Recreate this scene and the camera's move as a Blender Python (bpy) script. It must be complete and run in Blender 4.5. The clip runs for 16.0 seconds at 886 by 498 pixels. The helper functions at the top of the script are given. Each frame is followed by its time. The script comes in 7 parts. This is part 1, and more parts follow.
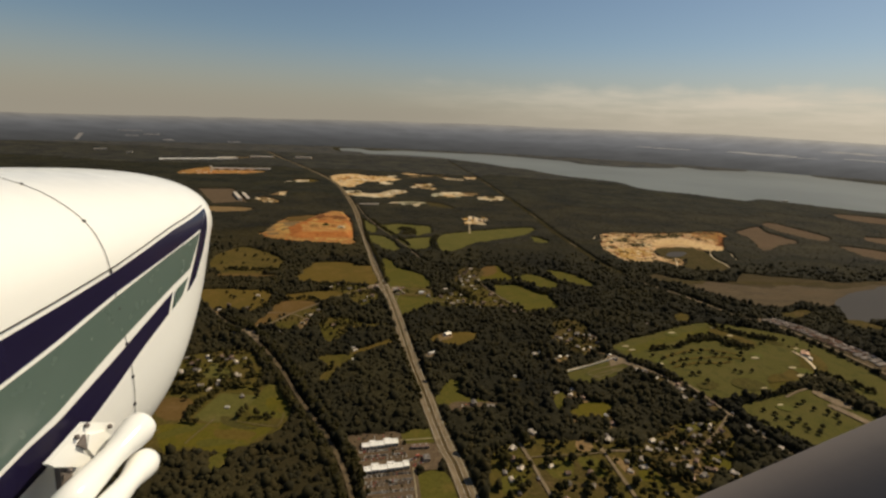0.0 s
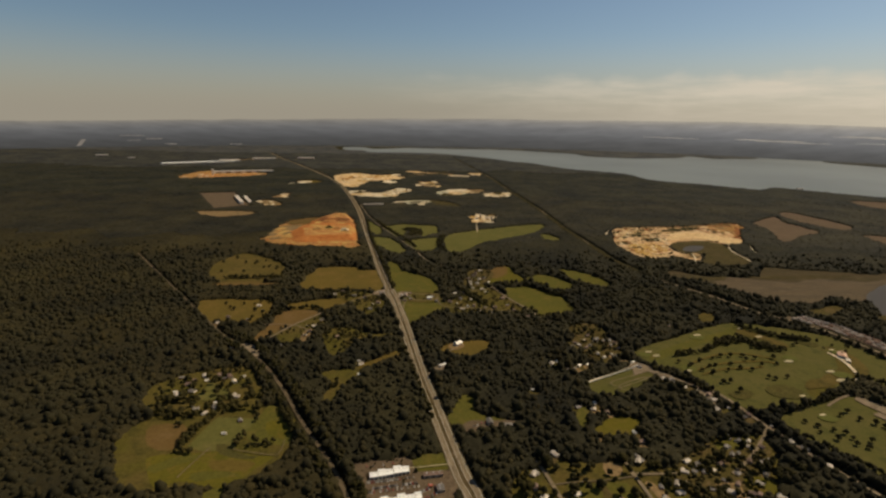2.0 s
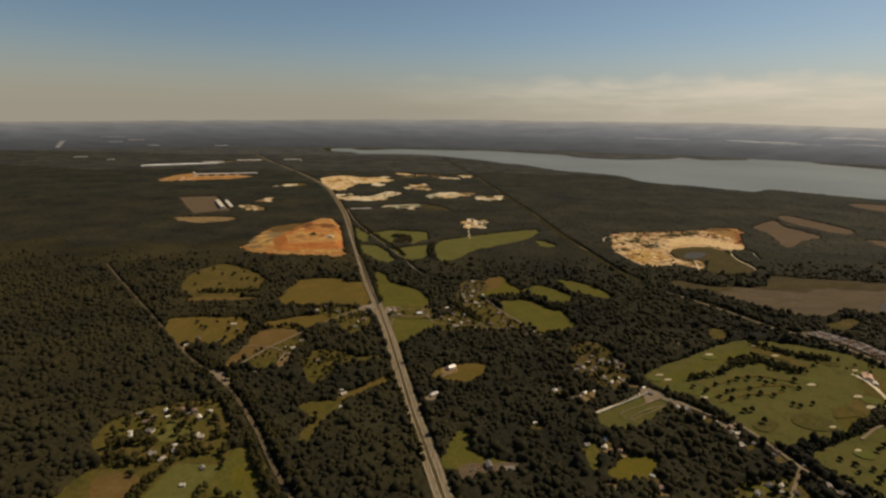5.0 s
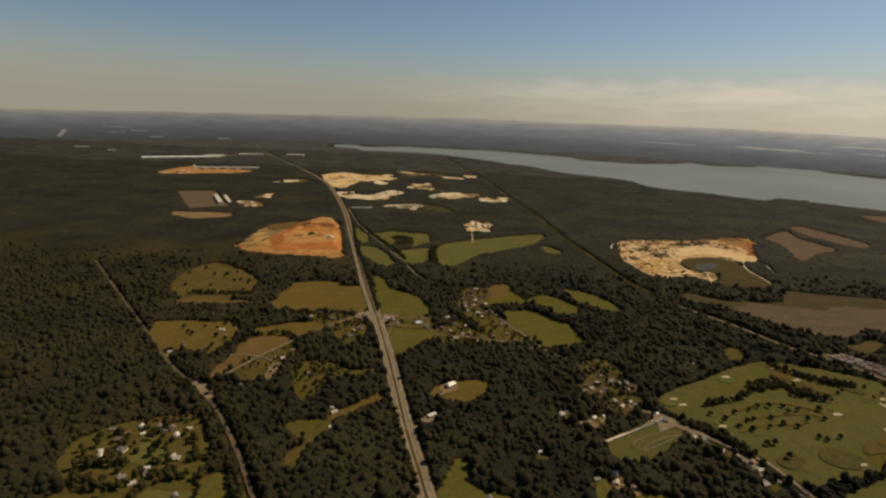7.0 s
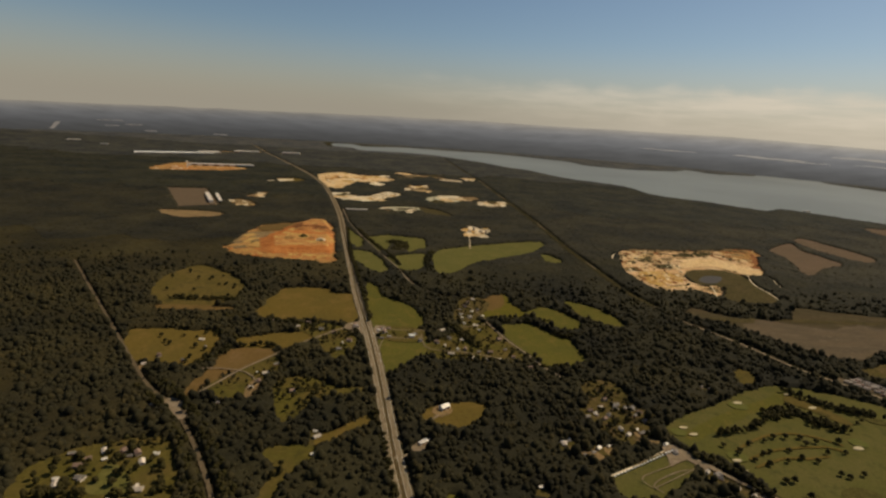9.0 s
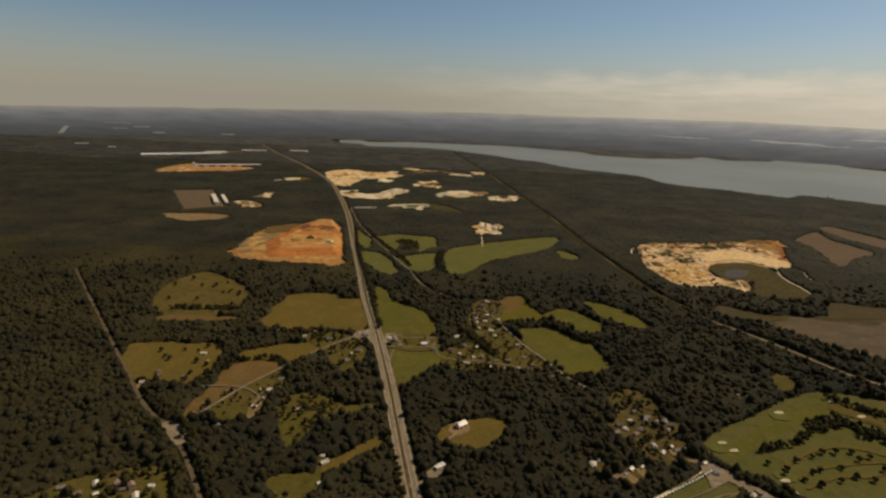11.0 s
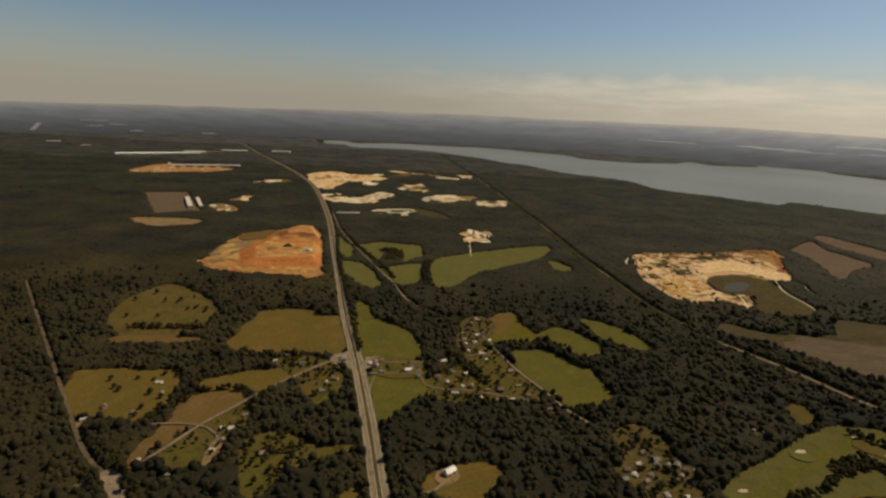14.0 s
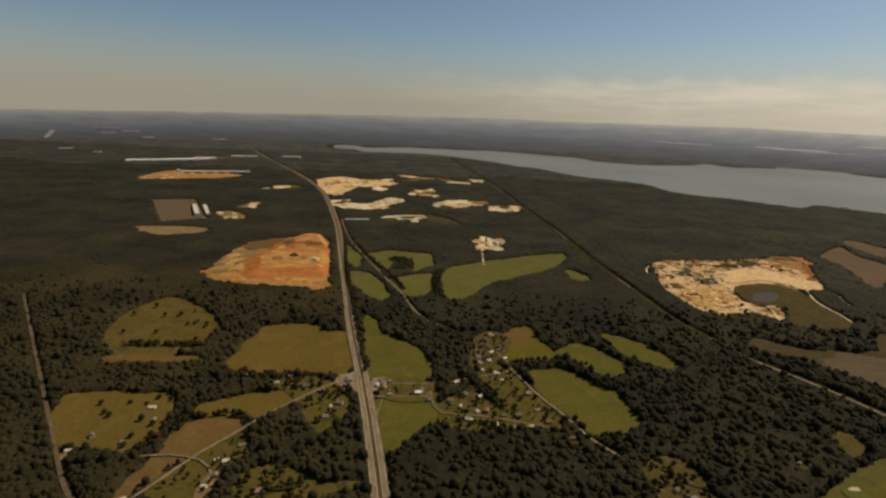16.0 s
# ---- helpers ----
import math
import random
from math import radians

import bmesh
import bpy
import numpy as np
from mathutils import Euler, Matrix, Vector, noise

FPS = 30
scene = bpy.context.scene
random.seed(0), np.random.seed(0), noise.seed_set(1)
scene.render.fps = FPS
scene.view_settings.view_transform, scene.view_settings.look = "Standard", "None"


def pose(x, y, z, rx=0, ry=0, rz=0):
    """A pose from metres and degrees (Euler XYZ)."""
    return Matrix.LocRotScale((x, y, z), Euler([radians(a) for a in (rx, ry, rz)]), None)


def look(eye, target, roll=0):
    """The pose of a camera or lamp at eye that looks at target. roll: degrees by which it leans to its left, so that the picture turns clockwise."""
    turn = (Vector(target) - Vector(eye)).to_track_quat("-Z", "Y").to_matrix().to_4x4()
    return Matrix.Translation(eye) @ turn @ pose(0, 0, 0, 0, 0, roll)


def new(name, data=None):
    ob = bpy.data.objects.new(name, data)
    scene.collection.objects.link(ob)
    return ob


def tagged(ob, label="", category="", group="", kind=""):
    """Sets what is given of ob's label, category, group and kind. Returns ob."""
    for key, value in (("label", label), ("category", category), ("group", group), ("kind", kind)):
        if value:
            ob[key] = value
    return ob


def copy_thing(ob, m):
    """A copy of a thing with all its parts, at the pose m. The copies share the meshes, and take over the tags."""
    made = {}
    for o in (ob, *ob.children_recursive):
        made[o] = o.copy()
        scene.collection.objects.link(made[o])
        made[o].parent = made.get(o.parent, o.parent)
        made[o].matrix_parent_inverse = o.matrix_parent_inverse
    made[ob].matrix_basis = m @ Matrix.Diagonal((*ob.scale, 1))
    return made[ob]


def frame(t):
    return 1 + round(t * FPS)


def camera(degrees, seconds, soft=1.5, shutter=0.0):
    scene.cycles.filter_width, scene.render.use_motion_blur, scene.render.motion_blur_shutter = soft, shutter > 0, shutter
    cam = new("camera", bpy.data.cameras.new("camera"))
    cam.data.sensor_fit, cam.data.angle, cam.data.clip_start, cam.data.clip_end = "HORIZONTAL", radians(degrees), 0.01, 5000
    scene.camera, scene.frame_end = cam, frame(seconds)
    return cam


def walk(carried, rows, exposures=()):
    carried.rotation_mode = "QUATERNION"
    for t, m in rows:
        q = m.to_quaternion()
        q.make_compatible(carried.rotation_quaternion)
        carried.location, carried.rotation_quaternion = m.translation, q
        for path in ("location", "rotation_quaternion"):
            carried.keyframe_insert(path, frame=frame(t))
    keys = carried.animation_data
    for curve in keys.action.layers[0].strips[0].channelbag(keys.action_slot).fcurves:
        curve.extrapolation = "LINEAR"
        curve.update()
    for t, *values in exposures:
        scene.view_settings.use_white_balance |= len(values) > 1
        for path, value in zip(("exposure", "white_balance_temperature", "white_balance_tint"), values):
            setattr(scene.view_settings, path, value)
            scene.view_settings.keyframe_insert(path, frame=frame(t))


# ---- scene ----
cam = camera(81.7, 16.0, 2.5)
PATH = [
    (0, (0.057, 0.066, 251.72), (0.071, 2.005, 251.231), 2.7),
    (0.5, (-0.553, 9.463, 251.754), (-0.535, 11.4, 251.256), 2.7),
    (1, (-1.167, 18.855, 251.812), (-1.15, 20.789, 251.303), 2.3),
    (1.5, (-1.728, 28.179, 251.89), (-1.73, 30.115, 251.386), 1.0),
    (2, (-2.222, 37.415, 251.975), (-2.232, 39.35, 251.47), 1.0),
    (2.5, (-2.663, 46.59, 252.069), (-2.652, 48.525, 251.566), 2.1),
    (3, (-3.055, 55.737, 252.162), (-3.015, 57.674, 251.663), 1.3),
    (3.5, (-3.366, 64.812, 252.234), (-3.323, 66.747, 251.728), 0.8),
    (4, (-3.597, 73.841, 252.298), (-3.562, 75.777, 251.797), 0.9),
    (4.2, (-3.668, 77.444, 252.327), (-3.636, 79.38, 251.828), 0.9),
    (6.5, (-4.273, 118.79, 253.572), (-4.251, 120.724, 253.063), 1.9),
    (7, (-4.355, 127.795, 253.695), (-4.333, 129.729, 253.187), 2.5),
    (7.5, (-4.397, 136.789, 253.794), (-4.364, 138.725, 253.296), 2.9),
    (8, (-4.439, 145.779, 253.888), (-4.395, 147.716, 253.393), 2.9),
    (8.5, (-4.567, 154.774, 253.975), (-4.527, 156.711, 253.479), 3.3),
    (9, (-4.825, 163.805, 254.08), (-4.788, 165.74, 253.577), 3.9),
    (11.5, (-6.693, 209.062, 255.251), (-6.706, 210.989, 254.714), 1.5),
    (12, (-7.049, 218.124, 255.334), (-7.065, 220.049, 254.792), 1.0),
    (12.5, (-7.376, 227.212, 255.394), (-7.383, 229.137, 254.852), 1.4),
    (13, (-7.664, 236.343, 255.449), (-7.66, 238.27, 254.912), 1.3),
    (13.5, (-7.865, 245.499, 255.498), (-7.837, 247.427, 254.966), 2.2),
    (14, (-7.989, 254.67, 255.54), (-7.937, 256.6, 255.017), 3.0),
    (14.5, (-8.055, 263.845, 255.578), (-7.998, 265.777, 255.066), 3.0),
    (15, (-8.088, 272.976, 255.601), (-8.048, 274.909, 255.09), 2.3),
    (15.5, (-8.155, 282.074, 255.612), (-8.136, 284.007, 255.098), 2.2),
    (16, (-8.26, 291.163, 255.619), (-8.252, 293.097, 255.106), 2.4),
]
walk(cam, [(t, look(eye, target, roll)) for t, eye, target, roll in PATH])
# The land is laid out at about half size, so that its horizon lies within the lens's reach of five kilometres.

# ---- world, sun, exposure ----
SUN_TO = Vector((0.80, 0.38, 0.98)).normalized()
world = bpy.data.worlds.new("sky")
scene.world = world
world.use_nodes = True
wn, wl = world.node_tree.nodes, world.node_tree.links
wn.clear()
sky = wn.new("ShaderNodeTexSky")
sky.sky_type = "NISHITA"
sky.sun_disc = False
sky.sun_elevation = math.asin(SUN_TO.z)
sky.sun_rotation = math.atan2(SUN_TO.x, SUN_TO.y)
sky.altitude, sky.air_density, sky.dust_density, sky.ozone_density = 600, 1.0, 1.2, 2.0
w_co = wn.new("ShaderNodeTexCoord")
w_sep = wn.new("ShaderNodeSeparateXYZ")
wl.new(w_co.outputs["Generated"], w_sep.inputs[0])
# beige haze towards the horizon
w_haze = wn.new("ShaderNodeMapRange")
w_haze.interpolation_type = "SMOOTHSTEP"
w_haze.inputs["From Min"].default_value, w_haze.inputs["From Max"].default_value = -0.02, 0.15
w_haze.inputs["To Min"].default_value, w_haze.inputs["To Max"].default_value = 0.92, 0.0
wl.new(w_sep.outputs["Z"], w_haze.inputs["Value"])
w_mix = wn.new("ShaderNodeMix")
w_mix.data_type = "RGBA"
w_glow = wn.new("ShaderNodeMix")
w_glow.data_type = "RGBA"
w_glow.inputs[6].default_value, w_glow.inputs[7].default_value = (3.75, 3.32, 2.58, 1), (6.00, 5.28, 4.10, 1)
w_sunward = wn.new("ShaderNodeMapRange")
w_sunward.inputs["From Min"].default_value, w_sunward.inputs["From Max"].default_value = 0.0, 0.75
wl.new(w_sep.outputs["X"], w_sunward.inputs["Value"])
wl.new(w_sunward.outputs[0], w_glow.inputs[0])
wl.new(w_glow.outputs[2], w_mix.inputs[7])
wl.new(w_haze.outputs[0], w_mix.inputs[0])
w_tint = wn.new("ShaderNodeMix")
w_tint.data_type, w_tint.blend_type = "RGBA", "MULTIPLY"
w_tint.inputs[0].default_value = 1.0
w_tint.inputs[7].default_value = (0.72, 0.73, 0.70, 1)
wl.new(sky.outputs[0], w_tint.inputs[6])
wl.new(w_tint.outputs[2], w_mix.inputs[6])
# thin flat clouds low over the water
w_map = wn.new("ShaderNodeMapping")
w_map.inputs["Scale"].default_value = (5.0, 5.0, 46.0)
wl.new(w_co.outputs["Generated"], w_map.inputs[0])
w_noise = wn.new("ShaderNodeTexNoise")
w_noise.inputs["Scale"].default_value, w_noise.inputs["Detail"].default_value, w_noise.inputs["Roughness"].default_value = 1.5, 8, 0.62
wl.new(w_map.outputs[0], w_noise.inputs[0])
w_ramp = wn.new("ShaderNodeMapRange")
w_ramp.inputs["From Min"].default_value, w_ramp.inputs["From Max"].default_value = 0.40, 0.62
w_ramp.inputs["To Min"].default_value = 0.35
wl.new(w_noise.outputs[0], w_ramp.inputs["Value"])
w_band = wn.new("ShaderNodeValToRGB")
w_band.color_ramp.elements[0].position, w_band.color_ramp.elements[0].color = 0.010, (0.30, 0.30, 0.30, 1)
w_band.color_ramp.elements[1].position, w_band.color_ramp.elements[1].color = 0.076, (0, 0, 0, 1)
w_e = w_band.color_ramp.elements.new(0.044)
w_e.color = (0.80, 0.80, 0.80, 1)
w_e = w_band.color_ramp.elements.new(0.058)
w_e.color = (0.75, 0.75, 0.75, 1)
# the layer's uneven upper edge
w_puff = wn.new("ShaderNodeTexNoise")
w_puff.inputs["Scale"].default_value, w_puff.inputs["Detail"].default_value = 16.0, 5
wl.new(w_co.outputs["Generated"], w_puff.inputs[0])
w_edge = wn.new("ShaderNodeMath")
w_edge.operation = "MULTIPLY_ADD"
w_edge.inputs[1].default_value = 0.045
wl.new(w_puff.outputs[0], w_edge.inputs[0])
wl.new(w_sep.outputs["Z"], w_edge.inputs[2])
w_level = wn.new("ShaderNodeMath")
w_level.operation = "SUBTRACT"
w_level.inputs[1].default_value = 0.0225
wl.new(w_edge.outputs[0], w_level.inputs[0])
wl.new(w_level.outputs[0], w_band.inputs[0])
w_side = wn.new("ShaderNodeMapRange")
w_side.inputs["From Min"].default_value, w_side.inputs["From Max"].default_value = -0.15, 0.55
wl.new(w_sep.outputs["X"], w_side.inputs["Value"])
w_m1 = wn.new("ShaderNodeMath")
w_m1.operation = "MULTIPLY"
wl.new(w_ramp.outputs[0], w_m1.inputs[0])
wl.new(w_band.outputs[0], w_m1.inputs[1])
w_m2 = wn.new("ShaderNodeMath")
w_m2.operation = "MULTIPLY"
wl.new(w_m1.outputs[0], w_m2.inputs[0])
wl.new(w_side.outputs[0], w_m2.inputs[1])
w_cloud = wn.new("ShaderNodeMix")
w_cloud.data_type = "RGBA"
w_cloud.inputs[7].default_value = (7.6, 6.6, 5.2, 1)
wl.new(w_m2.outputs[0], w_cloud.inputs[0])
wl.new(w_mix.outputs[2], w_cloud.inputs[6])
w_bg = wn.new("ShaderNodeBackground")
w_bg.inputs["Strength"].default_value = 0.09
wl.new(w_cloud.outputs[2], w_bg.inputs["Color"])
w_out = wn.new("ShaderNodeOutputWorld")
wl.new(w_bg.outputs[0], w_out.inputs[0])

sun_data = bpy.data.lights.new("sun", "SUN")
sun_data.energy, sun_data.angle, sun_data.color = 4.0, radians(0.6), (1.0, 0.86, 0.63)
sun = new("sun", sun_data)
sun.matrix_basis = look(SUN_TO * 900, (0, 0, 0))


# ---- materials ----
def nodes_of(name):
    m = bpy.data.materials.new(name)
    m.use_nodes = True
    return m, m.node_tree.nodes, m.node_tree.links, m.node_tree.nodes["Principled BSDF"]


def noise_node(n, l, co, scale, detail=4.0, rough=0.55):
    t = n.new("ShaderNodeTexNoise")
    t.inputs["Scale"].default_value, t.inputs["Detail"].default_value, t.inputs["Roughness"].default_value = scale, detail, rough
    l.new(co, t.inputs["Vector"])
    return t.outputs["Fac"]


def span(n, l, value, lo, hi):
    r = n.new("ShaderNodeMapRange")
    r.inputs["From Min"].default_value, r.inputs["From Max"].default_value = lo, hi
    l.new(value, r.inputs["Value"])
    return r.outputs[0]


def blend(n, l, fac, a, b):
    m = n.new("ShaderNodeMix")
    m.data_type = "RGBA"
    for slot, v in ((0, fac), (6, a), (7, b)):
        if isinstance(v, tuple):
            m.inputs[slot].default_value = (*v, 1)
        elif isinstance(v, float):
            m.inputs[slot].default_value = v
        else:
            l.new(v, m.inputs[slot])
    return m.outputs[2]


def land(name, main, second, third, big=60.0, small=4.0, rows=0.0, turn=0.0, rough=0.95, bump=0.5, patch=(0.52, 0.66), squash=1.0, grain=0.5):
    """A ground cover: two tones in broad drifts, a third in patches, fine mottling and, where rows is set, mown or ploughed rows."""
    m, n, l, p = nodes_of(name)
    co = n.new("ShaderNodeTexCoord")
    mp = n.new("ShaderNodeMapping")
    mp.inputs["Rotation"].default_value = (0, 0, radians(turn))
    mp.inputs["Scale"].default_value = (1, squash, 1)
    l.new(co.outputs["Object"], mp.inputs[0])
    v = mp.outputs[0]
    drift = span(n, l, noise_node(n, l, v, 1 / big, 5), 0.36, 0.64)
    col = blend(n, l, drift, main, second)
    spots = span(n, l, noise_node(n, l, v, 2.3 / big, 7, 0.65), *patch)
    col = blend(n, l, spots, col, third)
    fine = noise_node(n, l, v, 1 / small, 6, 0.7)
    dark = span(n, l, fine, 0.30, 0.62)
    col2 = n.new("ShaderNodeMix")
    col2.data_type, col2.blend_type = "RGBA", "MULTIPLY"
    col2.inputs[0].default_value = grain
    grey = n.new("ShaderNodeCombineColor")
    for i in range(3):
        l.new(dark, grey.inputs[i])
    l.new(col, col2.inputs[6])
    l.new(grey.outputs[0], col2.inputs[7])
    out = col2.outputs[2]
    if rows:
        wv = n.new("ShaderNodeTexWave")
        wv.inputs["Scale"].default_value, wv.inputs["Distortion"].default_value, wv.inputs["Detail"].default_value = 1 / rows, 1.5, 2
        l.new(v, wv.inputs[0])
        out = blend(n, l, span(n, l, wv.outputs[0], 0.0, 6.0), out, third)
    l.new(out, p.inputs["Base Color"])
    p.inputs["Roughness"].default_value = rough
    p.inputs["Specular IOR Level"].default_value = 0.02
    b = n.new("ShaderNodeBump")
    b.inputs["Strength"].default_value, b.inputs["Distance"].default_value = bump, small * 0.25
    l.new(fine, b.inputs["Height"])
    l.new(b.outputs[0], p.inputs["Normal"])
    return m


def leaves(name, tones, size=0.9, bump=0.9, mottle=0.7):
    """Foliage: tones spread over the clumps, with mottled leaf masses on each."""
    m, n, l, p = nodes_of(name)
    geo = n.new("ShaderNodeNewGeometry")
    ramp = n.new("ShaderNodeValToRGB")
    ramp.color_ramp.interpolation = "LINEAR"
    els = ramp.color_ramp.elements
    els[0].color, els[1].color = (*tones[0], 1), (*tones[-1], 1)
    for i, tone in enumerate(tones[1:-1], 1):
        els.new(i / (len(tones) - 1)).color = (*tone, 1)
    l.new(geo.outputs["Random Per Island"], ramp.inputs[0])
    co = n.new("ShaderNodeTexCoord")
    v = co.outputs["Object"]
    drift = span(n, l, noise_node(n, l, v, 1 / 70, 4), 0.35, 0.65)
    col = blend(n, l, drift, ramp.outputs[0], tuple(c * 1.5 for c in tones[1]))
    keep = n.new("ShaderNodeMix")
    keep.data_type = "RGBA"
    keep.inputs[0].default_value = 0.45
    l.new(ramp.outputs[0], keep.inputs[6])
    l.new(col, keep.inputs[7])
    fine = noise_node(n, l, v, 1 / size, 5, 0.7)
    out = n.new("ShaderNodeMix")
    out.data_type, out.blend_type = "RGBA", "MULTIPLY"
    out.inputs[0].default_value = mottle
    grey = n.new("ShaderNodeCombineColor")
    s = span(n, l, fine, 0.22, 0.64)
    for i in range(3):
        l.new(s, grey.inputs[i])
    l.new(keep.outputs[2], out.inputs[6])
    l.new(grey.outputs[0], out.inputs[7])
    stand = blend(n, l, span(n, l, noise_node(n, l, v, 1 / 120, 5, 0.6), 0.34, 0.66), (0.80, 0.82, 0.88), (1.72, 1.62, 1.32))
    last = n.new("ShaderNodeMix")
    last.data_type, last.blend_type = "RGBA", "MULTIPLY"
    last.inputs[0].default_value = 1.0
    l.new(out.outputs[2], last.inputs[6])
    l.new(stand, last.inputs[7])
    l.new(last.outputs[2], p.inputs["Base Color"])
    p.inputs["Roughness"].default_value = 0.85
    p.inputs["Specular IOR Level"].default_value = 0.09
    b = n.new("ShaderNodeBump")
    b.inputs["Strength"].default_value, b.inputs["Distance"].default_value = bump, size * 0.6
    l.new(fine, b.inputs["Height"])
    l.new(b.outputs[0], p.inputs["Normal"])
    # sunlight that comes through the leaves
    thin = n.new("ShaderNodeBsdfTranslucent")
    l.new(last.outputs[2], thin.inputs["Color"])
    both = n.new("ShaderNodeMixShader")
    both.inputs[0].default_value = 0.28
    l.new(p.outputs[0], both.inputs[1])
    l.new(thin.outputs[0], both.inputs[2])
    l.new(both.outputs[0], n["Material Output"].inputs["Surface"])
    return m


def coat(name, main, second, size=1.0, rough=0.5, metal=0.0, bump=0.1, vary=0.0):
    """Paint, roofing, metal, concrete: two close tones mottled at the given size."""
    m, n, l, p = nodes_of(name)
    co = n.new("ShaderNodeTexCoord")
    v = co.outputs["Object"]
    f = noise_node(n, l, v, 1 / size, 6, 0.6)
    col = blend(n, l, span(n, l, f, 0.35, 0.68), main, second)
    if vary:
        info = n.new("ShaderNodeObjectInfo")
        hsv = n.new("ShaderNodeHueSaturation")
        l.new(col, hsv.inputs["Color"])
        r = n.new("ShaderNodeMapRange")
        r.inputs["To Min"].default_value, r.inputs["To Max"].default_value = 1 - vary, 1 + vary
        l.new(info.outputs["Random"], r.inputs["Value"])
        l.new(r.outputs[0], hsv.inputs["Value"])
        col = hsv.outputs[0]
    l.new(col, p.inputs["Base Color"])
    f2 = noise_node(n, l, v, 9 / size, 3)
    rr = n.new("ShaderNodeMapRange")
    rr.inputs["To Min"].default_value, rr.inputs["To Max"].default_value = max(0.03, rough - 0.1), min(1, rough + 0.1)
    l.new(f2, rr.inputs["Value"])
    l.new(rr.outputs[0], p.inputs["Roughness"])
    p.inputs["Metallic"].default_value = metal
    p.inputs["Specular IOR Level"].default_value = 0.5 if rough < 0.4 else 0.2
    b = n.new("ShaderNodeBump")
    b.inputs["Strength"].default_value, b.inputs["Distance"].default_value = bump, size * 0.05
    l.new(f2, b.inputs["Height"])
    l.new(b.outputs[0], p.inputs["Normal"])
    return m


M_FLOOR = land("woodland_ground", (0.035, 0.031, 0.010), (0.044, 0.035, 0.014), (0.058, 0.042, 0.018), 90, 6, bump=1.0)
M_GREEN = land("green_pasture", (0.099, 0.087, 0.016), (0.082, 0.076, 0.016), (0.126, 0.096, 0.023), 38, 3, rows=7, turn=70, grain=0.36)
# far pastures: haze put in as extra blue; some near lawns share it
M_PASTURE = land("hazy_pasture_and_pale_lawn", (0.112, 0.100, 0.026), (0.098, 0.090, 0.024), (0.130, 0.108, 0.032), 60, 4, grain=0.28)
M_MOWN = land("mown_grass", (0.088, 0.080, 0.020), (0.104, 0.087, 0.026), (0.066, 0.064, 0.018), 30, 2.5, rows=9, turn=25, grain=0.28)
M_OLIVE = land("dry_olive_field", (0.119, 0.080, 0.017), (0.103, 0.073, 0.017), (0.144, 0.092, 0.025), 60, 4, rows=14, turn=70, grain=0.28)
M_BROWN = land("brown_stubble_field", (0.134, 0.080, 0.026), (0.116, 0.071, 0.022), (0.153, 0.093, 0.036), 50, 4, rows=11, turn=15, grain=0.28)
# field brown with blue added, so that distance haze sits in the colour
M_RIVERSIDE = land("haze_greyed_brown_field", (0.128, 0.086, 0.052), (0.110, 0.076, 0.046), (0.142, 0.098, 0.060), 90, 6, grain=0.25, squash=1.6)
M_TAN = land("bare_tan_earth", (0.277, 0.177, 0.081), (0.210, 0.136, 0.062), (0.143, 0.107, 0.043), 22, 3)
M_YARD = land("worn_lawn", (0.077, 0.061, 0.016), (0.094, 0.067, 0.022), (0.139, 0.091, 0.043), 20, 2.5)
M_ROUGH = land("rough_meadow", (0.086, 0.071, 0.014), (0.104, 0.074, 0.021), (0.056, 0.048, 0.013), 35, 4, bump=1.0, grain=0.28)
M_MARSH = land("brown_marsh", (0.078, 0.056, 0.028), (0.058, 0.046, 0.022), (0.100, 0.074, 0.036), 70, 5, squash=3.0, grain=0.3)
M_MUD = land("brown_mudflat", (0.112, 0.080, 0.046), (0.090, 0.067, 0.040), (0.132, 0.098, 0.060), 60, 6, rough=0.9, squash=3.5, grain=0.3)
M_ORANGE = land("orange_clay", (0.420, 0.165, 0.050), (0.500, 0.250, 0.082), (0.250, 0.105, 0.042), 60, 5, squash=2.6, bump=1.0)
M_CLAYDARK = land("dark_red_clay", (0.239, 0.089, 0.033), (0.303, 0.123, 0.043), (0.176, 0.089, 0.039), 40, 5, squash=2.0, bump=1.0)
M_SAND = land("pale_sand", (0.620, 0.365, 0.165), (0.740, 0.500, 0.275), (0.150, 0.101, 0.040), 95, 5, squash=1.7, bump=1.0, patch=(0.50, 0.58))
M_CLEANSAND = land("clean_yellow_sand", (0.640, 0.420, 0.190), (0.720, 0.500, 0.260), (0.560, 0.350, 0.150), 40, 5)
M_BENCH = land("yellow_clay", (0.520, 0.325, 0.100), (0.440, 0.245, 0.074), (0.350, 0.180, 0.056), 40, 4, squash=1.6, bump=1.0)
M_CLAYFLOOR = land("trodden_clay", (0.360, 0.176, 0.056), (0.440, 0.245, 0.082), (0.260, 0.116, 0.040), 55, 5, squash=3.0, bump=1.0)
M_BANKCLAY = land("raw_red_clay_bank", (0.420, 0.145, 0.038), (0.480, 0.185, 0.052), (0.340, 0.110, 0.030), 40, 4, squash=2.0, bump=1.0)
M_BUNKER = land("bunker_sand", (0.525, 0.432, 0.265), (0.459, 0.376, 0.226), (0.394, 0.312, 0.179), 8, 1.5)
M_PUTT = land("putting_green", (0.102, 0.100, 0.025), (0.093, 0.093, 0.022), (0.114, 0.105, 0.029), 10, 1.5, grain=0.28)
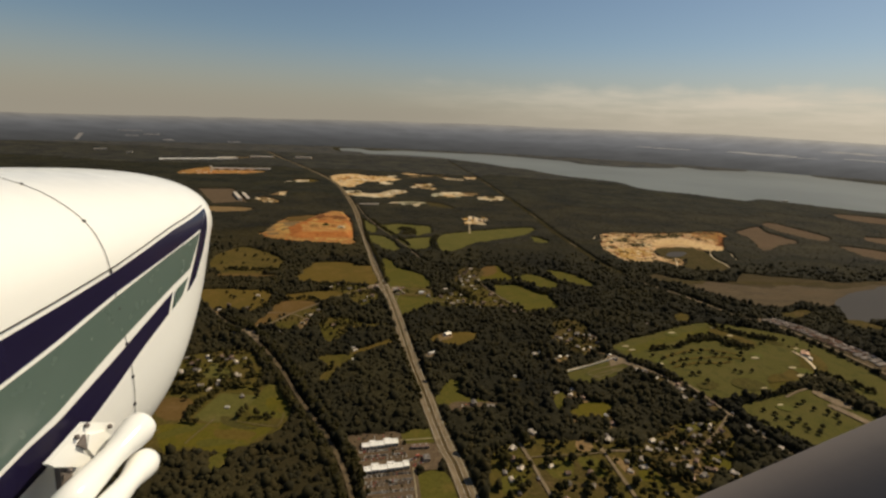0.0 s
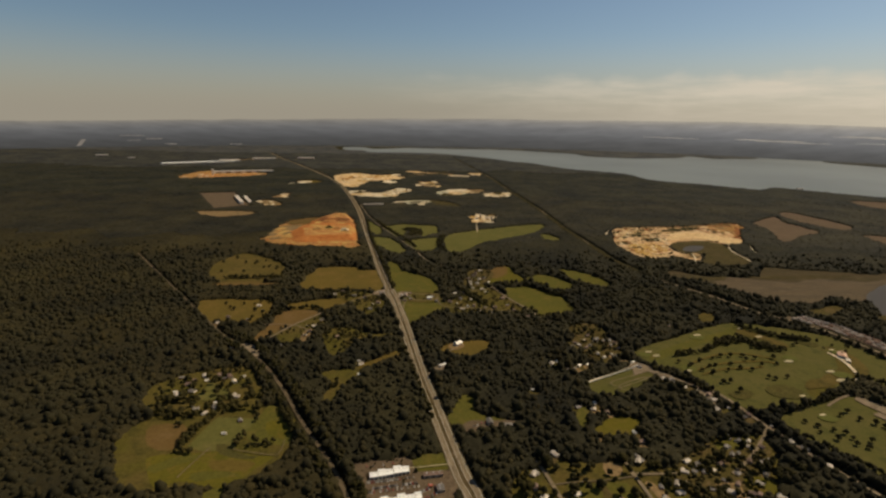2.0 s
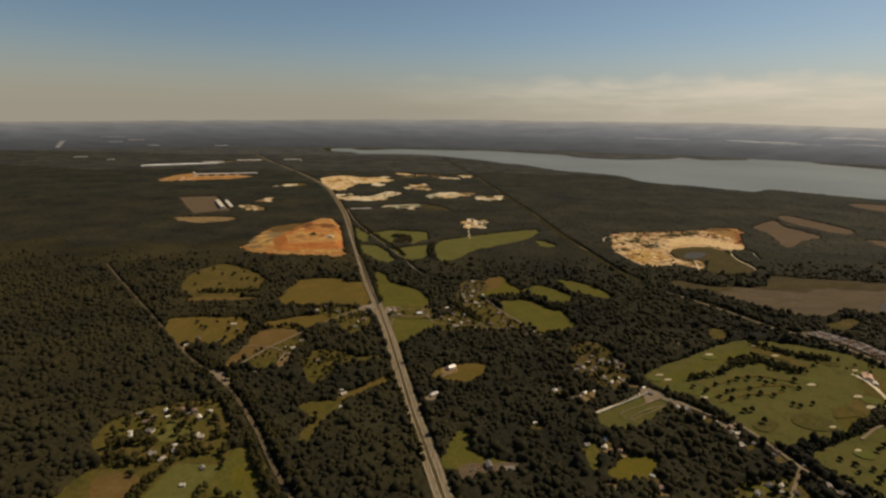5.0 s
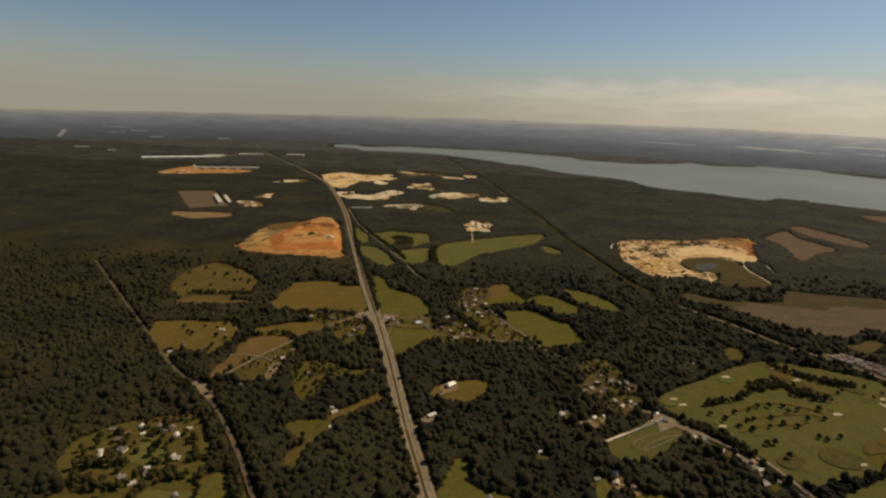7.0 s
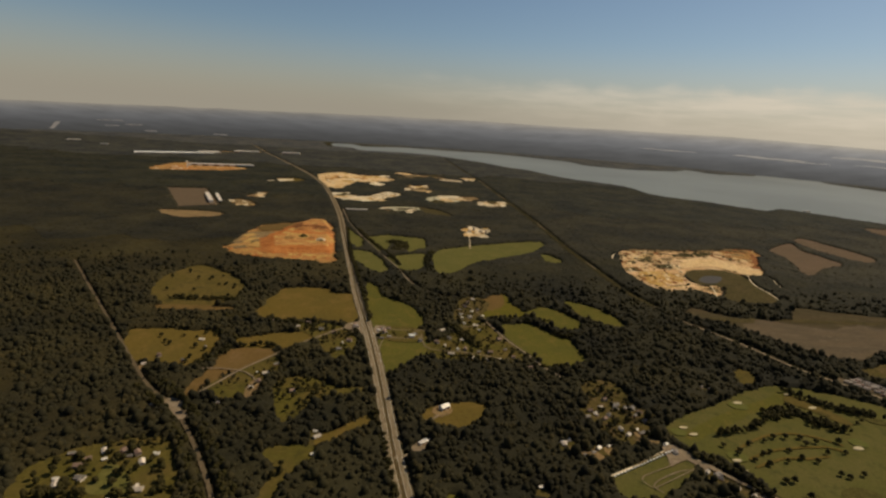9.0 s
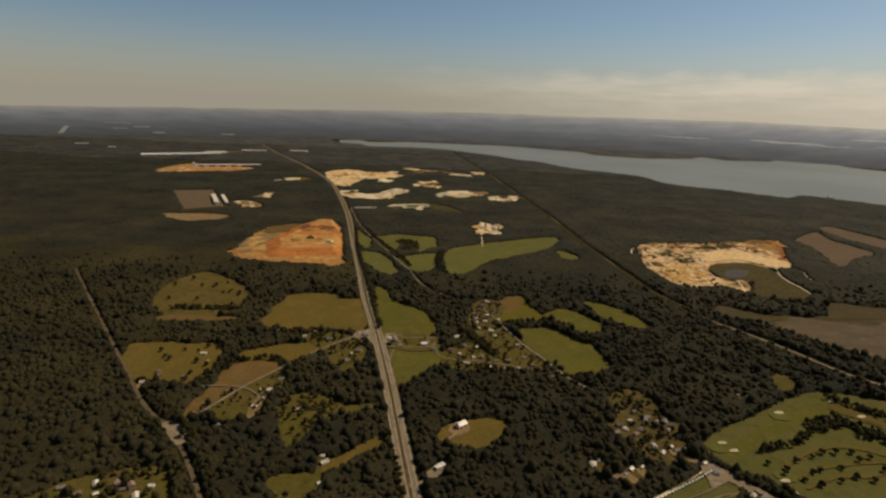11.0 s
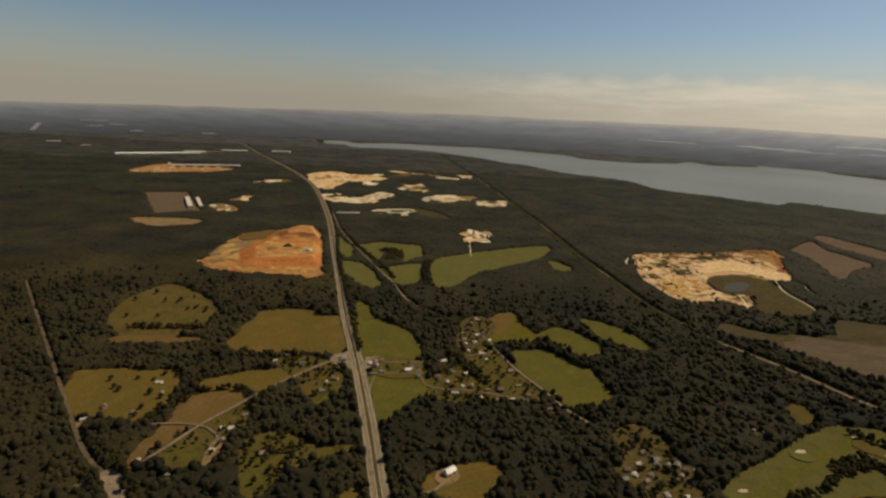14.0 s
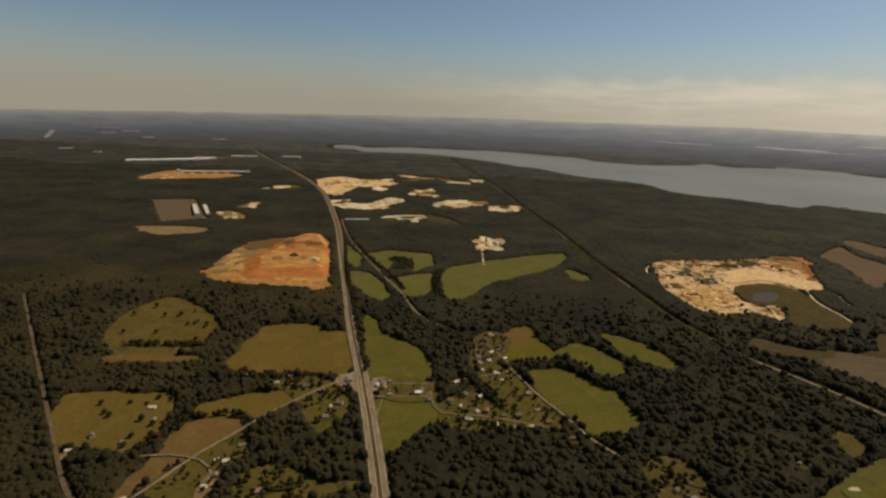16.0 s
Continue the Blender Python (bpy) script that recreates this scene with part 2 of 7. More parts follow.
M_DARKGRASS = land("unmown_rough", (0.078, 0.068, 0.019), (0.090, 0.072, 0.021), (0.068, 0.062, 0.018), 14, 2.5, bump=1.0)
M_WHITESAND = land("white_sand", (0.720, 0.550, 0.330), (0.780, 0.650, 0.440), (0.200, 0.140, 0.065), 60, 4, squash=1.6, patch=(0.52, 0.60))
M_ROAD = land("worn_asphalt", (0.225, 0.168, 0.101), (0.198, 0.148, 0.089), (0.256, 0.192, 0.117), 40, 2, squash=0.3, rough=0.85, bump=0.2)
M_MEDIAN = land("dry_median_grass", (0.098, 0.066, 0.028), (0.080, 0.058, 0.024), (0.125, 0.084, 0.040), 20, 2)
M_VERGE = land("pale_gravel_verge", (0.180, 0.132, 0.075), (0.145, 0.108, 0.056), (0.110, 0.085, 0.036), 12, 2)
M_TRACK = land("pale_gravel", (0.252, 0.185, 0.116), (0.206, 0.152, 0.093), (0.294, 0.222, 0.147), 18, 2)
M_BALLAST = land("brown_ballast", (0.140, 0.102, 0.060), (0.112, 0.082, 0.046), (0.185, 0.132, 0.078), 18, 2)
M_LOT = land("grey_parking_asphalt", (0.138, 0.095, 0.056), (0.116, 0.081, 0.048), (0.164, 0.114, 0.068), 18, 2, rough=0.85, bump=0.2)
M_SCRUB = land("brown_scrub", (0.074, 0.058, 0.021), (0.088, 0.064, 0.026), (0.050, 0.044, 0.016), 30, 5, bump=1.0)
M_PAINTLINE = coat("road_paint", (0.75, 0.72, 0.62), (0.60, 0.57, 0.48), 2.0, 0.7)
M_FOREST = leaves("broadleaf_forest", [(0.0201, 0.0187, 0.0114), (0.0268, 0.0238, 0.0123), (0.0328, 0.0289, 0.0132), (0.0244, 0.0213, 0.0114), (0.0294, 0.0255, 0.0114), (0.0445, 0.0349, 0.0141), (0.0261, 0.0230, 0.0114)], bump=0.5, mottle=0.4)
# four woods farther out: haze put into the leaf tones, greyer and bluer
M_MIDWOOD = leaves("haze_tinted_mid_woods", [(0.0249, 0.0232, 0.0146), (0.0301, 0.0267, 0.0163), (0.0275, 0.0249, 0.0155), (0.0335, 0.0292, 0.0163)], size=2.5, bump=0.4, mottle=0.4)
M_FAR = leaves("haze_tinted_far_woods", [(0.0244, 0.0235, 0.0150), (0.0282, 0.0263, 0.0169), (0.0263, 0.0254, 0.0160), (0.0310, 0.0282, 0.0169)], size=9.0, bump=0.35, mottle=0.4)
M_HAZYWOOD = leaves("haze_painted_woods", [(0.038, 0.037, 0.029), (0.044, 0.041, 0.033), (0.040, 0.039, 0.032), (0.048, 0.045, 0.034)], size=14.0, bump=0.35, mottle=0.4)
M_FARTHEST = leaves("haze_painted_far_woods", [(0.058, 0.057, 0.053), (0.062, 0.060, 0.057), (0.060, 0.059, 0.055), (0.067, 0.064, 0.060)], size=20.0, bump=0.4, mottle=0.4)
M_HEDGE = leaves("hedge_leaves", [(0.024, 0.022, 0.006), (0.036, 0.031, 0.010), (0.046, 0.036, 0.012)], size=0.7)
M_BARK = coat("bark", (0.11, 0.08, 0.05), (0.07, 0.05, 0.035), 0.4, 0.9, bump=0.6)
M_ROOFS = [coat("grey_shingles", (0.20, 0.17, 0.14), (0.15, 0.13, 0.11), 1.2, 0.8, vary=0.35),
           coat("pale_roof", (0.52, 0.44, 0.34), (0.40, 0.33, 0.26), 1.5, 0.6, vary=0.25),
           coat("brown_shingles", (0.22, 0.140, 0.100), (0.16, 0.105, 0.075), 1.2, 0.8, vary=0.3),
           coat("tin_roof", (0.60, 0.54, 0.45), (0.44, 0.39, 0.32), 1.5, 0.5, 0.1, vary=0.2)]
M_WALLS = [coat("white_siding", (0.74, 0.65, 0.52), (0.64, 0.55, 0.44), 1.0, 0.6, vary=0.15),
           coat("tan_siding", (0.40, 0.31, 0.22), (0.33, 0.255, 0.18), 1.0, 0.7, vary=0.2),
           coat("red_brick", (0.34, 0.17, 0.11), (0.26, 0.13, 0.085), 0.6, 0.85, vary=0.2)]
M_WHITE_ROOF = coat("white_membrane_roof", (0.86, 0.82, 0.74), (0.76, 0.71, 0.62), 3.0, 0.6)
M_DOOR = coat("door_paint", (0.16, 0.08, 0.05), (0.12, 0.06, 0.04), 0.5, 0.5)
M_GLASS = coat("window_glass", (0.035, 0.032, 0.028), (0.055, 0.05, 0.044), 1.0, 0.3)
M_RUBBER = coat("rubber", (0.025, 0.025, 0.025), (0.04, 0.038, 0.036), 0.2, 0.8)
M_STEEL = coat("galvanised_steel", (0.55, 0.54, 0.52), (0.42, 0.41, 0.40), 0.6, 0.45, 0.6)
M_CARS = [coat("white_car_paint", (0.80, 0.75, 0.66), (0.72, 0.67, 0.58), 0.8, 0.5),
          coat("dark_car_paint", (0.035, 0.032, 0.03), (0.05, 0.045, 0.04), 0.8, 0.5),
          coat("red_car_paint", (0.42, 0.06, 0.03), (0.35, 0.05, 0.025), 0.8, 0.5),
          coat("silver_car_paint", (0.40, 0.36, 0.30), (0.34, 0.30, 0.25), 0.8, 0.5)]


def water(name, tone, wave, rough, gloss=0.5):
    m, n, l, p = nodes_of(name)
    co = n.new("ShaderNodeTexCoord")
    f = noise_node(n, l, co.outputs["Object"], 1 / wave, 6, 0.65)
    drift = span(n, l, noise_node(n, l, co.outputs["Object"], 1 / 600, 4), 0.35, 0.65)
    l.new(blend(n, l, drift, tone, tuple(c * 1.25 for c in tone)), p.inputs["Base Color"])
    p.inputs["Roughness"].default_value, p.inputs["IOR"].default_value = rough, 1.33
    p.inputs["Specular IOR Level"].default_value = gloss
    b = n.new("ShaderNodeBump")
    b.inputs["Strength"].default_value, b.inputs["Distance"].default_value = 0.06, wave * 0.1
    l.new(f, b.inputs["Height"])
    l.new(b.outputs[0], p.inputs["Normal"])
    return m


M_RIVER = water("river_water", (0.148, 0.154, 0.138), 9.0, 0.45, 0.14)
M_POND = water("silty_pond_water", (0.330, 0.285, 0.165), 4.0, 0.4, 0.12)
M_DARKPOND = water("dark_pond_water", (0.052, 0.044, 0.036), 4.0, 0.5, 0.08)


def distance():
    """The far country at the rim: dark woods, with the horizon's haze painted in as glow."""
    m, n, l, p = nodes_of("haze_painted_far_country")
    co = n.new("ShaderNodeTexCoord")
    off = n.new("ShaderNodeVectorMath")
    off.operation = "SUBTRACT"
    off.inputs[1].default_value = (0, 145, 0)
    flat = n.new("ShaderNodeVectorMath")
    flat.operation = "MULTIPLY"
    flat.inputs[1].default_value = (1, 1, 0)
    far = n.new("ShaderNodeVectorMath")
    far.operation = "LENGTH"
    l.new(co.outputs["Object"], off.inputs[0])
    l.new(off.outputs[0], flat.inputs[0])
    l.new(flat.outputs[0], far.inputs[0])
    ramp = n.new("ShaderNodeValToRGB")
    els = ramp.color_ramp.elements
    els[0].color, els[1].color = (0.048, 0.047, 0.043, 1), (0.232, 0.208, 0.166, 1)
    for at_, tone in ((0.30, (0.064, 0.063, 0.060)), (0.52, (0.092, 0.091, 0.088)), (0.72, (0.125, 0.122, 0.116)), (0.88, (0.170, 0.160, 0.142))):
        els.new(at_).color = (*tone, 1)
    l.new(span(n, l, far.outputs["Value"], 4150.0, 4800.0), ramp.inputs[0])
    mp = n.new("ShaderNodeMapping")
    mp.inputs["Scale"].default_value = (1, 2.5, 6)
    l.new(co.outputs["Object"], mp.inputs[0])
    f = span(n, l, noise_node(n, l, mp.outputs[0], 1 / 260, 7, 0.6), 0.3, 0.7)
    mul = n.new("ShaderNodeMix")
    mul.data_type, mul.blend_type = "RGBA", "MULTIPLY"
    mul.inputs[0].default_value = 0.25
    grey = n.new("ShaderNodeCombineColor")
    for i in range(3):
        l.new(f, grey.inputs[i])
    l.new(ramp.outputs[0], mul.inputs[6])
    l.new(grey.outputs[0], mul.inputs[7])
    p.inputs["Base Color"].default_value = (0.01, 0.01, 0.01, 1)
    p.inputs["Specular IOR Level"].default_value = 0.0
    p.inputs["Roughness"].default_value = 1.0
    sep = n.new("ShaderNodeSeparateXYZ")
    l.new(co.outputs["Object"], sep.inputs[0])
    # the painted haze glows brighter towards the sun
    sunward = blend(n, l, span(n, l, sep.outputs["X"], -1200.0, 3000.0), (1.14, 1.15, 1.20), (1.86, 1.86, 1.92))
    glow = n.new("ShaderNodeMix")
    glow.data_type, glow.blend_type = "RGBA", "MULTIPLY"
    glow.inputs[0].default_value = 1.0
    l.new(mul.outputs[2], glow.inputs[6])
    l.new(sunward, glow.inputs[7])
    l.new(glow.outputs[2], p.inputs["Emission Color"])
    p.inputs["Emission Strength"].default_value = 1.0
    return m


M_DISTANCE = distance()
# flat pale coat; the haze over far water is put into its colour
M_FARWATER = coat("haze_painted_far_water", (0.380, 0.365, 0.345), (0.320, 0.308, 0.290), 90.0, 0.8)


# ---- builders ----
def link_mesh(name, bm, material, parent=None, label=""):
    me = bpy.data.meshes.new(name)
    bm.to_mesh(me)
    bm.free()
    me.materials.append(material)
    ob = new(name, me)
    if parent is not None:
        ob.parent = parent
    if label:
        tagged(ob, label)
    return ob


def part(name, bm, material, parent, label=""):
    return link_mesh(name, bm, material, parent, label)


def box(bm, x, y, z, sx, sy, sz, turn=0.0, bevel=0.0):
    """A box with its base's middle at x, y, z."""
    got = bmesh.ops.create_cube(bm, size=1.0, matrix=pose(x, y, z + sz / 2, 0, 0, turn) @ Matrix.Diagonal((sx, sy, sz, 1)))
    if bevel:
        edges = list({e for v in got["verts"] for e in v.link_edges})
        bmesh.ops.bevel(bm, geom=edges, offset=bevel, segments=1, affect="EDGES")


def relief(x, y):
    """Height of the land: flat, rising at the rim of the map to meet the sky at the horizon."""
    r = math.hypot(x, y - 145)
    if r < 4150:
        return 0.0
    east = math.degrees(math.atan2(x, y - 145))
    rim = float(np.interp(east, (-180, -39, -20, 0, 30, 40, 180), (162, 162, 191, 223, 237, 222, 205)))
    return rim * ((r - 4150) / 650) ** 1.2


def smooth_line(pts, closed=False, step=12.0):
    """A soft line through the points (Catmull-Rom), with about one vertex every step metres."""
    n, out = len(pts), []
    for i in range(n if closed else n - 1):
        p0, p1, p2, p3 = (Vector(pts[k % n if closed else min(max(k, 0), n - 1)]) for k in (i - 1, i, i + 1, i + 2))
        m = max(2, min(24, int((p2 - p1).length / step)))
        for j in range(m):
            t = j / m
            out.append(0.5 * (2 * p1 + (p2 - p0) * t + (2 * p0 - 5 * p1 + 4 * p2 - p3) * t * t + (3 * p1 - p0 - 3 * p2 + p3) * t ** 3))
    if not closed:
        out.append(Vector(pts[-1]))
    return out


CLEAR, LINES, LAYERS, TOPS = [], [], [0], []


def outline(pts, ragged, soft=True):
    step = 9.0 if ragged < 6 else 11.0
    line = smooth_line(pts, True, step) if soft else [Vector(p) for p in pts]
    if ragged >= 6:
        line = [p + Vector((noise.noise((p.x * 0.13, p.y * 0.13, 5)), noise.noise((p.x * 0.13, p.y * 0.13, 7)))) * ragged * 0.6 for p in line]
    if ragged:
        line = [p + Vector((noise.noise((p.x * 0.043, p.y * 0.043, 3)), noise.noise((p.x * 0.043, p.y * 0.043, 9)))) * ragged for p in line]
    return line


def area(name, material, pts, label="", z=0.10, ragged=5.0, soft=True, clear=True, kind="structure", lift=False):
    """A patch of ground cover or water, and a clearing in the woods."""
    line = outline(pts, ragged, soft)
    LAYERS[0] += 1
    z += LAYERS[0] * 0.002
    bm = bmesh.new()
    f = bm.faces.new([bm.verts.new((p.x, p.y, z + (relief(p.x, p.y) if lift else 0))) for p in line])
    bm.normal_update()
    if f.normal.z < 0:
        bmesh.ops.reverse_faces(bm, faces=[f])
    bmesh.ops.triangulate(bm, faces=list(bm.faces))
    rim = np.array([(p.x, p.y) for p in line])
    TOPS.append((rim.min(0), rim.max(0), rim, z))
    if clear:
        CLEAR.append(rim)
    return tagged(link_mesh(name, bm, material), label, kind=kind)


def strip_mesh(pts, lo, hi, z, step=12.0):
    """A ribbon along the line, from lo to hi metres to its left, as a bmesh."""
    line = smooth_line(pts, False, step)
    LAYERS[0] += 1
    z += 0.25 + LAYERS[0] * 0.002
    bm, last = bmesh.new(), None
    for i, p in enumerate(line):
        d = (line[min(i + 1, len(line) - 1)] - line[max(i - 1, 0)]).normalized()
        side = Vector((-d.y, d.x))
        a, b = p + side * lo, p + side * hi
        pair = (bm.verts.new((a.x, a.y, z + relief(a.x, a.y))), bm.verts.new((b.x, b.y, z + relief(b.x, b.y))))
        if last:
            bm.faces.new((last[0], pair[0], pair[1], last[1]))
        last = pair
    bm.normal_update()
    bmesh.ops.reverse_faces(bm, faces=[f for f in bm.faces if f.normal.z < 0])
    return bm


def lane(name, material, pts, width, label="", z=0.2, gap=1.5):
    LINES.append((np.array([tuple(p) for p in smooth_line(pts)]), width / 2 + gap))
    return tagged(link_mesh(name, strip_mesh(pts, -width / 2, width / 2, z), material), label, kind="structure")


def inside(poly, x, y):
    hit = np.zeros(len(x), bool)
    lo, hi = poly.min(0), poly.max(0)
    k = np.nonzero((x > lo[0]) & (x < hi[0]) & (y > lo[1]) & (y < hi[1]))[0]
    if not len(k):
        return hit
    px, py, odd = x[k], y[k], np.zeros(len(k), bool)
    for (x0, y0), (x1, y1) in zip(poly, np.roll(poly, -1, 0)):
        cross = (y0 > py) != (y1 > py)
        odd ^= cross & (px < (x1 - x0) * (py - y0) / (y1 - y0 + 1e-12) + x0)
    hit[k] = odd
    return hit


def top_of(x, y):
    """Height of the uppermost ground cover at a place."""
    best, ax, ay = 0.05, np.array([x]), np.array([y])
    for lo, hi, rim, z in TOPS:
        if lo[0] < x < hi[0] and lo[1] < y < hi[1] and z > best and inside(rim, ax, ay)[0]:
            best = z
    return best


def near_line(line, reach, x, y):
    hit = np.zeros(len(x), bool)
    for a, b in zip(line[:-1], line[1:]):
        k = np.nonzero((x > min(a[0], b[0]) - reach) & (x < max(a[0], b[0]) + reach) & (y > min(a[1], b[1]) - reach) & (y < max(a[1], b[1]) + reach))[0]
        if len(k):
            d = b - a
            t = np.clip(((x[k] - a[0]) * d[0] + (y[k] - a[1]) * d[1]) / max(d @ d, 1e-9), 0, 1)
            hit[k] |= np.hypot(x[k] - a[0] - t * d[0], y[k] - a[1] - t * d[1]) < reach
    return hit


def free(x, y):
    ok = np.ones(len(x), bool)
    for poly in CLEAR:
        ok &= ~inside(poly, x, y)
    for line, reach in LINES:
        ok &= ~near_line(line, reach, x, y)
    return ok


def ico(cut=-0.75):
    bm = bmesh.new()
    bmesh.ops.create_icosphere(bm, subdivisions=1, radius=1.0)
    v = np.array([tuple(p.co) for p in bm.verts])
    f = np.array([[p.index for p in q.verts] for q in bm.faces])
    bm.free()
    return v, f[v[f].mean(1)[:, 2] > cut]


def crown(rng, lobes, spread, flat=0.75, cut=-0.5, fat=1.0):
    """Leaf masses of a tree, about 2 wide and from 0 to about 2 high: uneven lobes round and above a middle."""
    v0, f0 = ico(cut)
    vs, fs = [], []
    for i in range(lobes):
        a, r = i * 2.399 + rng.uniform(0, 0.8), spread * math.sqrt((i + 0.35) / lobes)
        s = rng.uniform(0.42, 0.66) * (1.25 if i == 0 else 1.0) * fat
        c = np.array((r * math.cos(a), r * math.sin(a), 1.25 - 0.75 * r ** 1.6 + rng.uniform(-0.16, 0.16)))
        v = v0 * (1 + rng.uniform(-0.22, 0.22, (len(v0), 1)))
        fs.append(f0 + sum(len(q) for q in vs))
        vs.append(v * np.array((s, s, s * flat)) + c)
    return np.concatenate(vs), np.concatenate(fs)


def raw_mesh(name, verts, faces, material, smooth=True):
    me = bpy.data.meshes.new(name)
    me.vertices.add(len(verts))
    me.vertices.foreach_set("co", np.ascontiguousarray(verts, np.float32).ravel())
    me.loops.add(len(faces) * 3)
    me.loops.foreach_set("vertex_index", np.ascontiguousarray(faces, np.int32).ravel())
    me.polygons.add(len(faces))
    me.polygons.foreach_set("loop_start", np.arange(0, len(faces) * 3, 3, dtype=np.int32))
    me.polygons.foreach_set("use_smooth", np.full(len(faces), smooth))
    me.update(calc_edges=True)
    me.materials.append(material)
    return new(name, me)


def planted(name, material, x, y, size, kinds, seed, tall=1.0):
    """Many crowns joined into one mesh; size is each crown's half width."""
    rng = np.random.default_rng(seed)
    pick = rng.integers(0, len(kinds), len(x))
    turn, high = rng.uniform(0, 6.283, len(x)), rng.uniform(0.72, 1.38, len(x)) * tall
    base = np.array([relief(a, b) for a, b in zip(x, y)])
    vs, fs, count = [], [], 0
    for k, (v, f) in enumerate(kinds):
        w = np.nonzero(pick == k)[0]
        if not len(w):
            continue
        c, s = np.cos(turn[w])[:, None], np.sin(turn[w])[:, None]
        r = size[w][:, None]
        p = np.stack(((v[None, :, 0] * c - v[None, :, 1] * s) * r + x[w][:, None], (v[None, :, 0] * s + v[None, :, 1] * c) * r + y[w][:, None],
                      v[None, :, 2] * r * high[w][:, None] + base[w][:, None]), -1)
        vs.append(p.reshape(-1, 3))
        fs.append((f[None] + (np.arange(len(w)) * len(v))[:, None, None] + count).reshape(-1, 3))
        count += len(w) * len(v)
    return raw_mesh(name, np.concatenate(vs), np.concatenate(fs), material)


# ---- the land ----
def build_ground():
    bm = bmesh.new()
    radii = [0, 150, 400, 700, 1100, 1600, 2200, 2900, 3500, 3900, 4150]
    rings = [[bm.verts.new((0, 145, 0))]]
    for r in radii[1:]:
        rings.append([bm.verts.new((r * math.cos(a * math.tau / 96), 145 + r * math.sin(a * math.tau / 96), 0)) for a in range(96)])
    for a in range(96):
        bm.faces.new((rings[0][0], rings[1][a], rings[1][(a + 1) % 96]))
    for p, q in zip(rings[1:], rings[2:]):
        for a in range(96):
            bm.faces.new((p[a], q[a], q[(a + 1) % 96], p[(a + 1) % 96]))
    tagged(link_mesh("ground", bm, M_FLOOR), "dark green wooded lowland reaching the horizon", kind="structure")
    bm, last = bmesh.new(), None
    for i in range(27):
        r = 4150 + 25 * i
        ring = []
        for a in range(240):
            u = a * math.tau / 240
            x, y = r * math.cos(u), 145 + r * math.sin(u)
            ring.append(bm.verts.new((x, y, relief(x, y) + noise.noise((x / 240, y / 240, 0)) * 5 * min(1, i / 6))))
        if last:
            for a in range(240):
                bm.faces.new((last[a], ring[a], ring[(a + 1) % 240], last[(a + 1) % 240]))
        last = ring
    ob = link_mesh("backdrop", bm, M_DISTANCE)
    for f in ob.data.polygons:
        f.use_smooth = True
    tagged(ob, "hazy grey wooded country rising to the horizon", kind="structure")


build_ground()

# water
area("water", M_RIVER, [(-800, 4060), (-731, 3770), (-613, 3740), (-504, 3560), (-279, 3600), (-44, 3550), (105, 3390), (274, 3200), (354, 3000), (471, 2900), (601, 2633), (815, 2448), (867, 2194), (1022, 2090), (1161, 1958),
     (1265, 2024), (1347, 1959), (1494, 1820), (1760, 1700), (2300, 1560), (3300, 1500), (3900, 1900), (3300, 2500), (2700, 2880), (2500, 3170), (2431, 3380), (2551, 3590), (2433, 3650), (2359, 3840), (2248, 3830), (2090, 3590),
     (1909, 3555), (1783, 3532), (1731, 3695), (1680, 3710), (1560, 3560), (1389, 3489), (1181, 3440), (940, 3560), (900, 3760), (553, 4010), (349, 4110), (124, 4090), (-94, 4100), (-312, 4098), (-544, 3950), (-664, 4100)], "broad grey-blue tidal river between wooded shores", 0.06, 13.0)
area("marsh", M_MARSH, [(364, 850), (390, 885), (424, 862), (475, 850), (520, 862), (552, 905), (580, 900), (640, 893), (737, 888), (900, 930), (1000, 940), (1000, 880), (790, 800), (656, 763), (600, 735), (567, 752), (509, 726), (462, 745), (428, 800), (400, 826)],
     "brown tidal marsh beside the railway", 0.06, 7.0)
area("mudflat", M_MUD, [(428, 806), (459, 845), (510, 842), (556, 830), (606, 850), (653, 845), (716, 850), (829, 892), (940, 905), (960, 880), (789, 795), (660, 760), (603, 737), (568, 756), (520, 732), (492, 726), (461, 746), (447, 769)],
     "brown-grey mudflat of a drained creek", 0.12, 7.0)
area("water", M_DARKPOND, [(588, 690), (600, 712), (612, 742), (640, 780), (700, 822), (830, 885), (940, 900), (960, 860), (800, 770), (700, 720), (640, 688)], "shallow grey creek in the mudflat", 0.16, 5.0)
area("water", M_POND, [(-39, 1753), (19, 1838), (91, 1826), (66, 1724), (-13, 1670)], "pale green settling pond among trees", 0.14, 6.0)
area("water", M_POND, [(-141, 1561), (-56, 1588), (-40, 1540), (-100, 1507)], "pale green settling pond among trees", 0.14, 5.0)

CLEAR.append(np.array([(-900, 4120), (-780, 3740), (-613, 3690), (-504, 3510), (-279, 3550), (-44, 3500), (105, 3340), (274, 3150), (420, 2940), (520, 3600), (90, 4060), (-370, 4140)], float))

# fields and clearings
M_HAY = land("yellow_green_hay", (0.112, 0.090, 0.012), (0.090, 0.078, 0.012), (0.135, 0.092, 0.020), 26, 3, grain=0.3)
M_SCRUBBY = land("scrubby_pasture", (0.092, 0.068, 0.017), (0.112, 0.078, 0.022), (0.062, 0.050, 0.015), 40, 4, grain=0.3)
area("field", M_OLIVE, [(-222, 762), (-220, 839), (-213, 864), (-160, 870), (-137, 852), (-118, 854), (-95, 761), (-124, 747), (-198, 747)], "olive-brown hay field beside the highway")
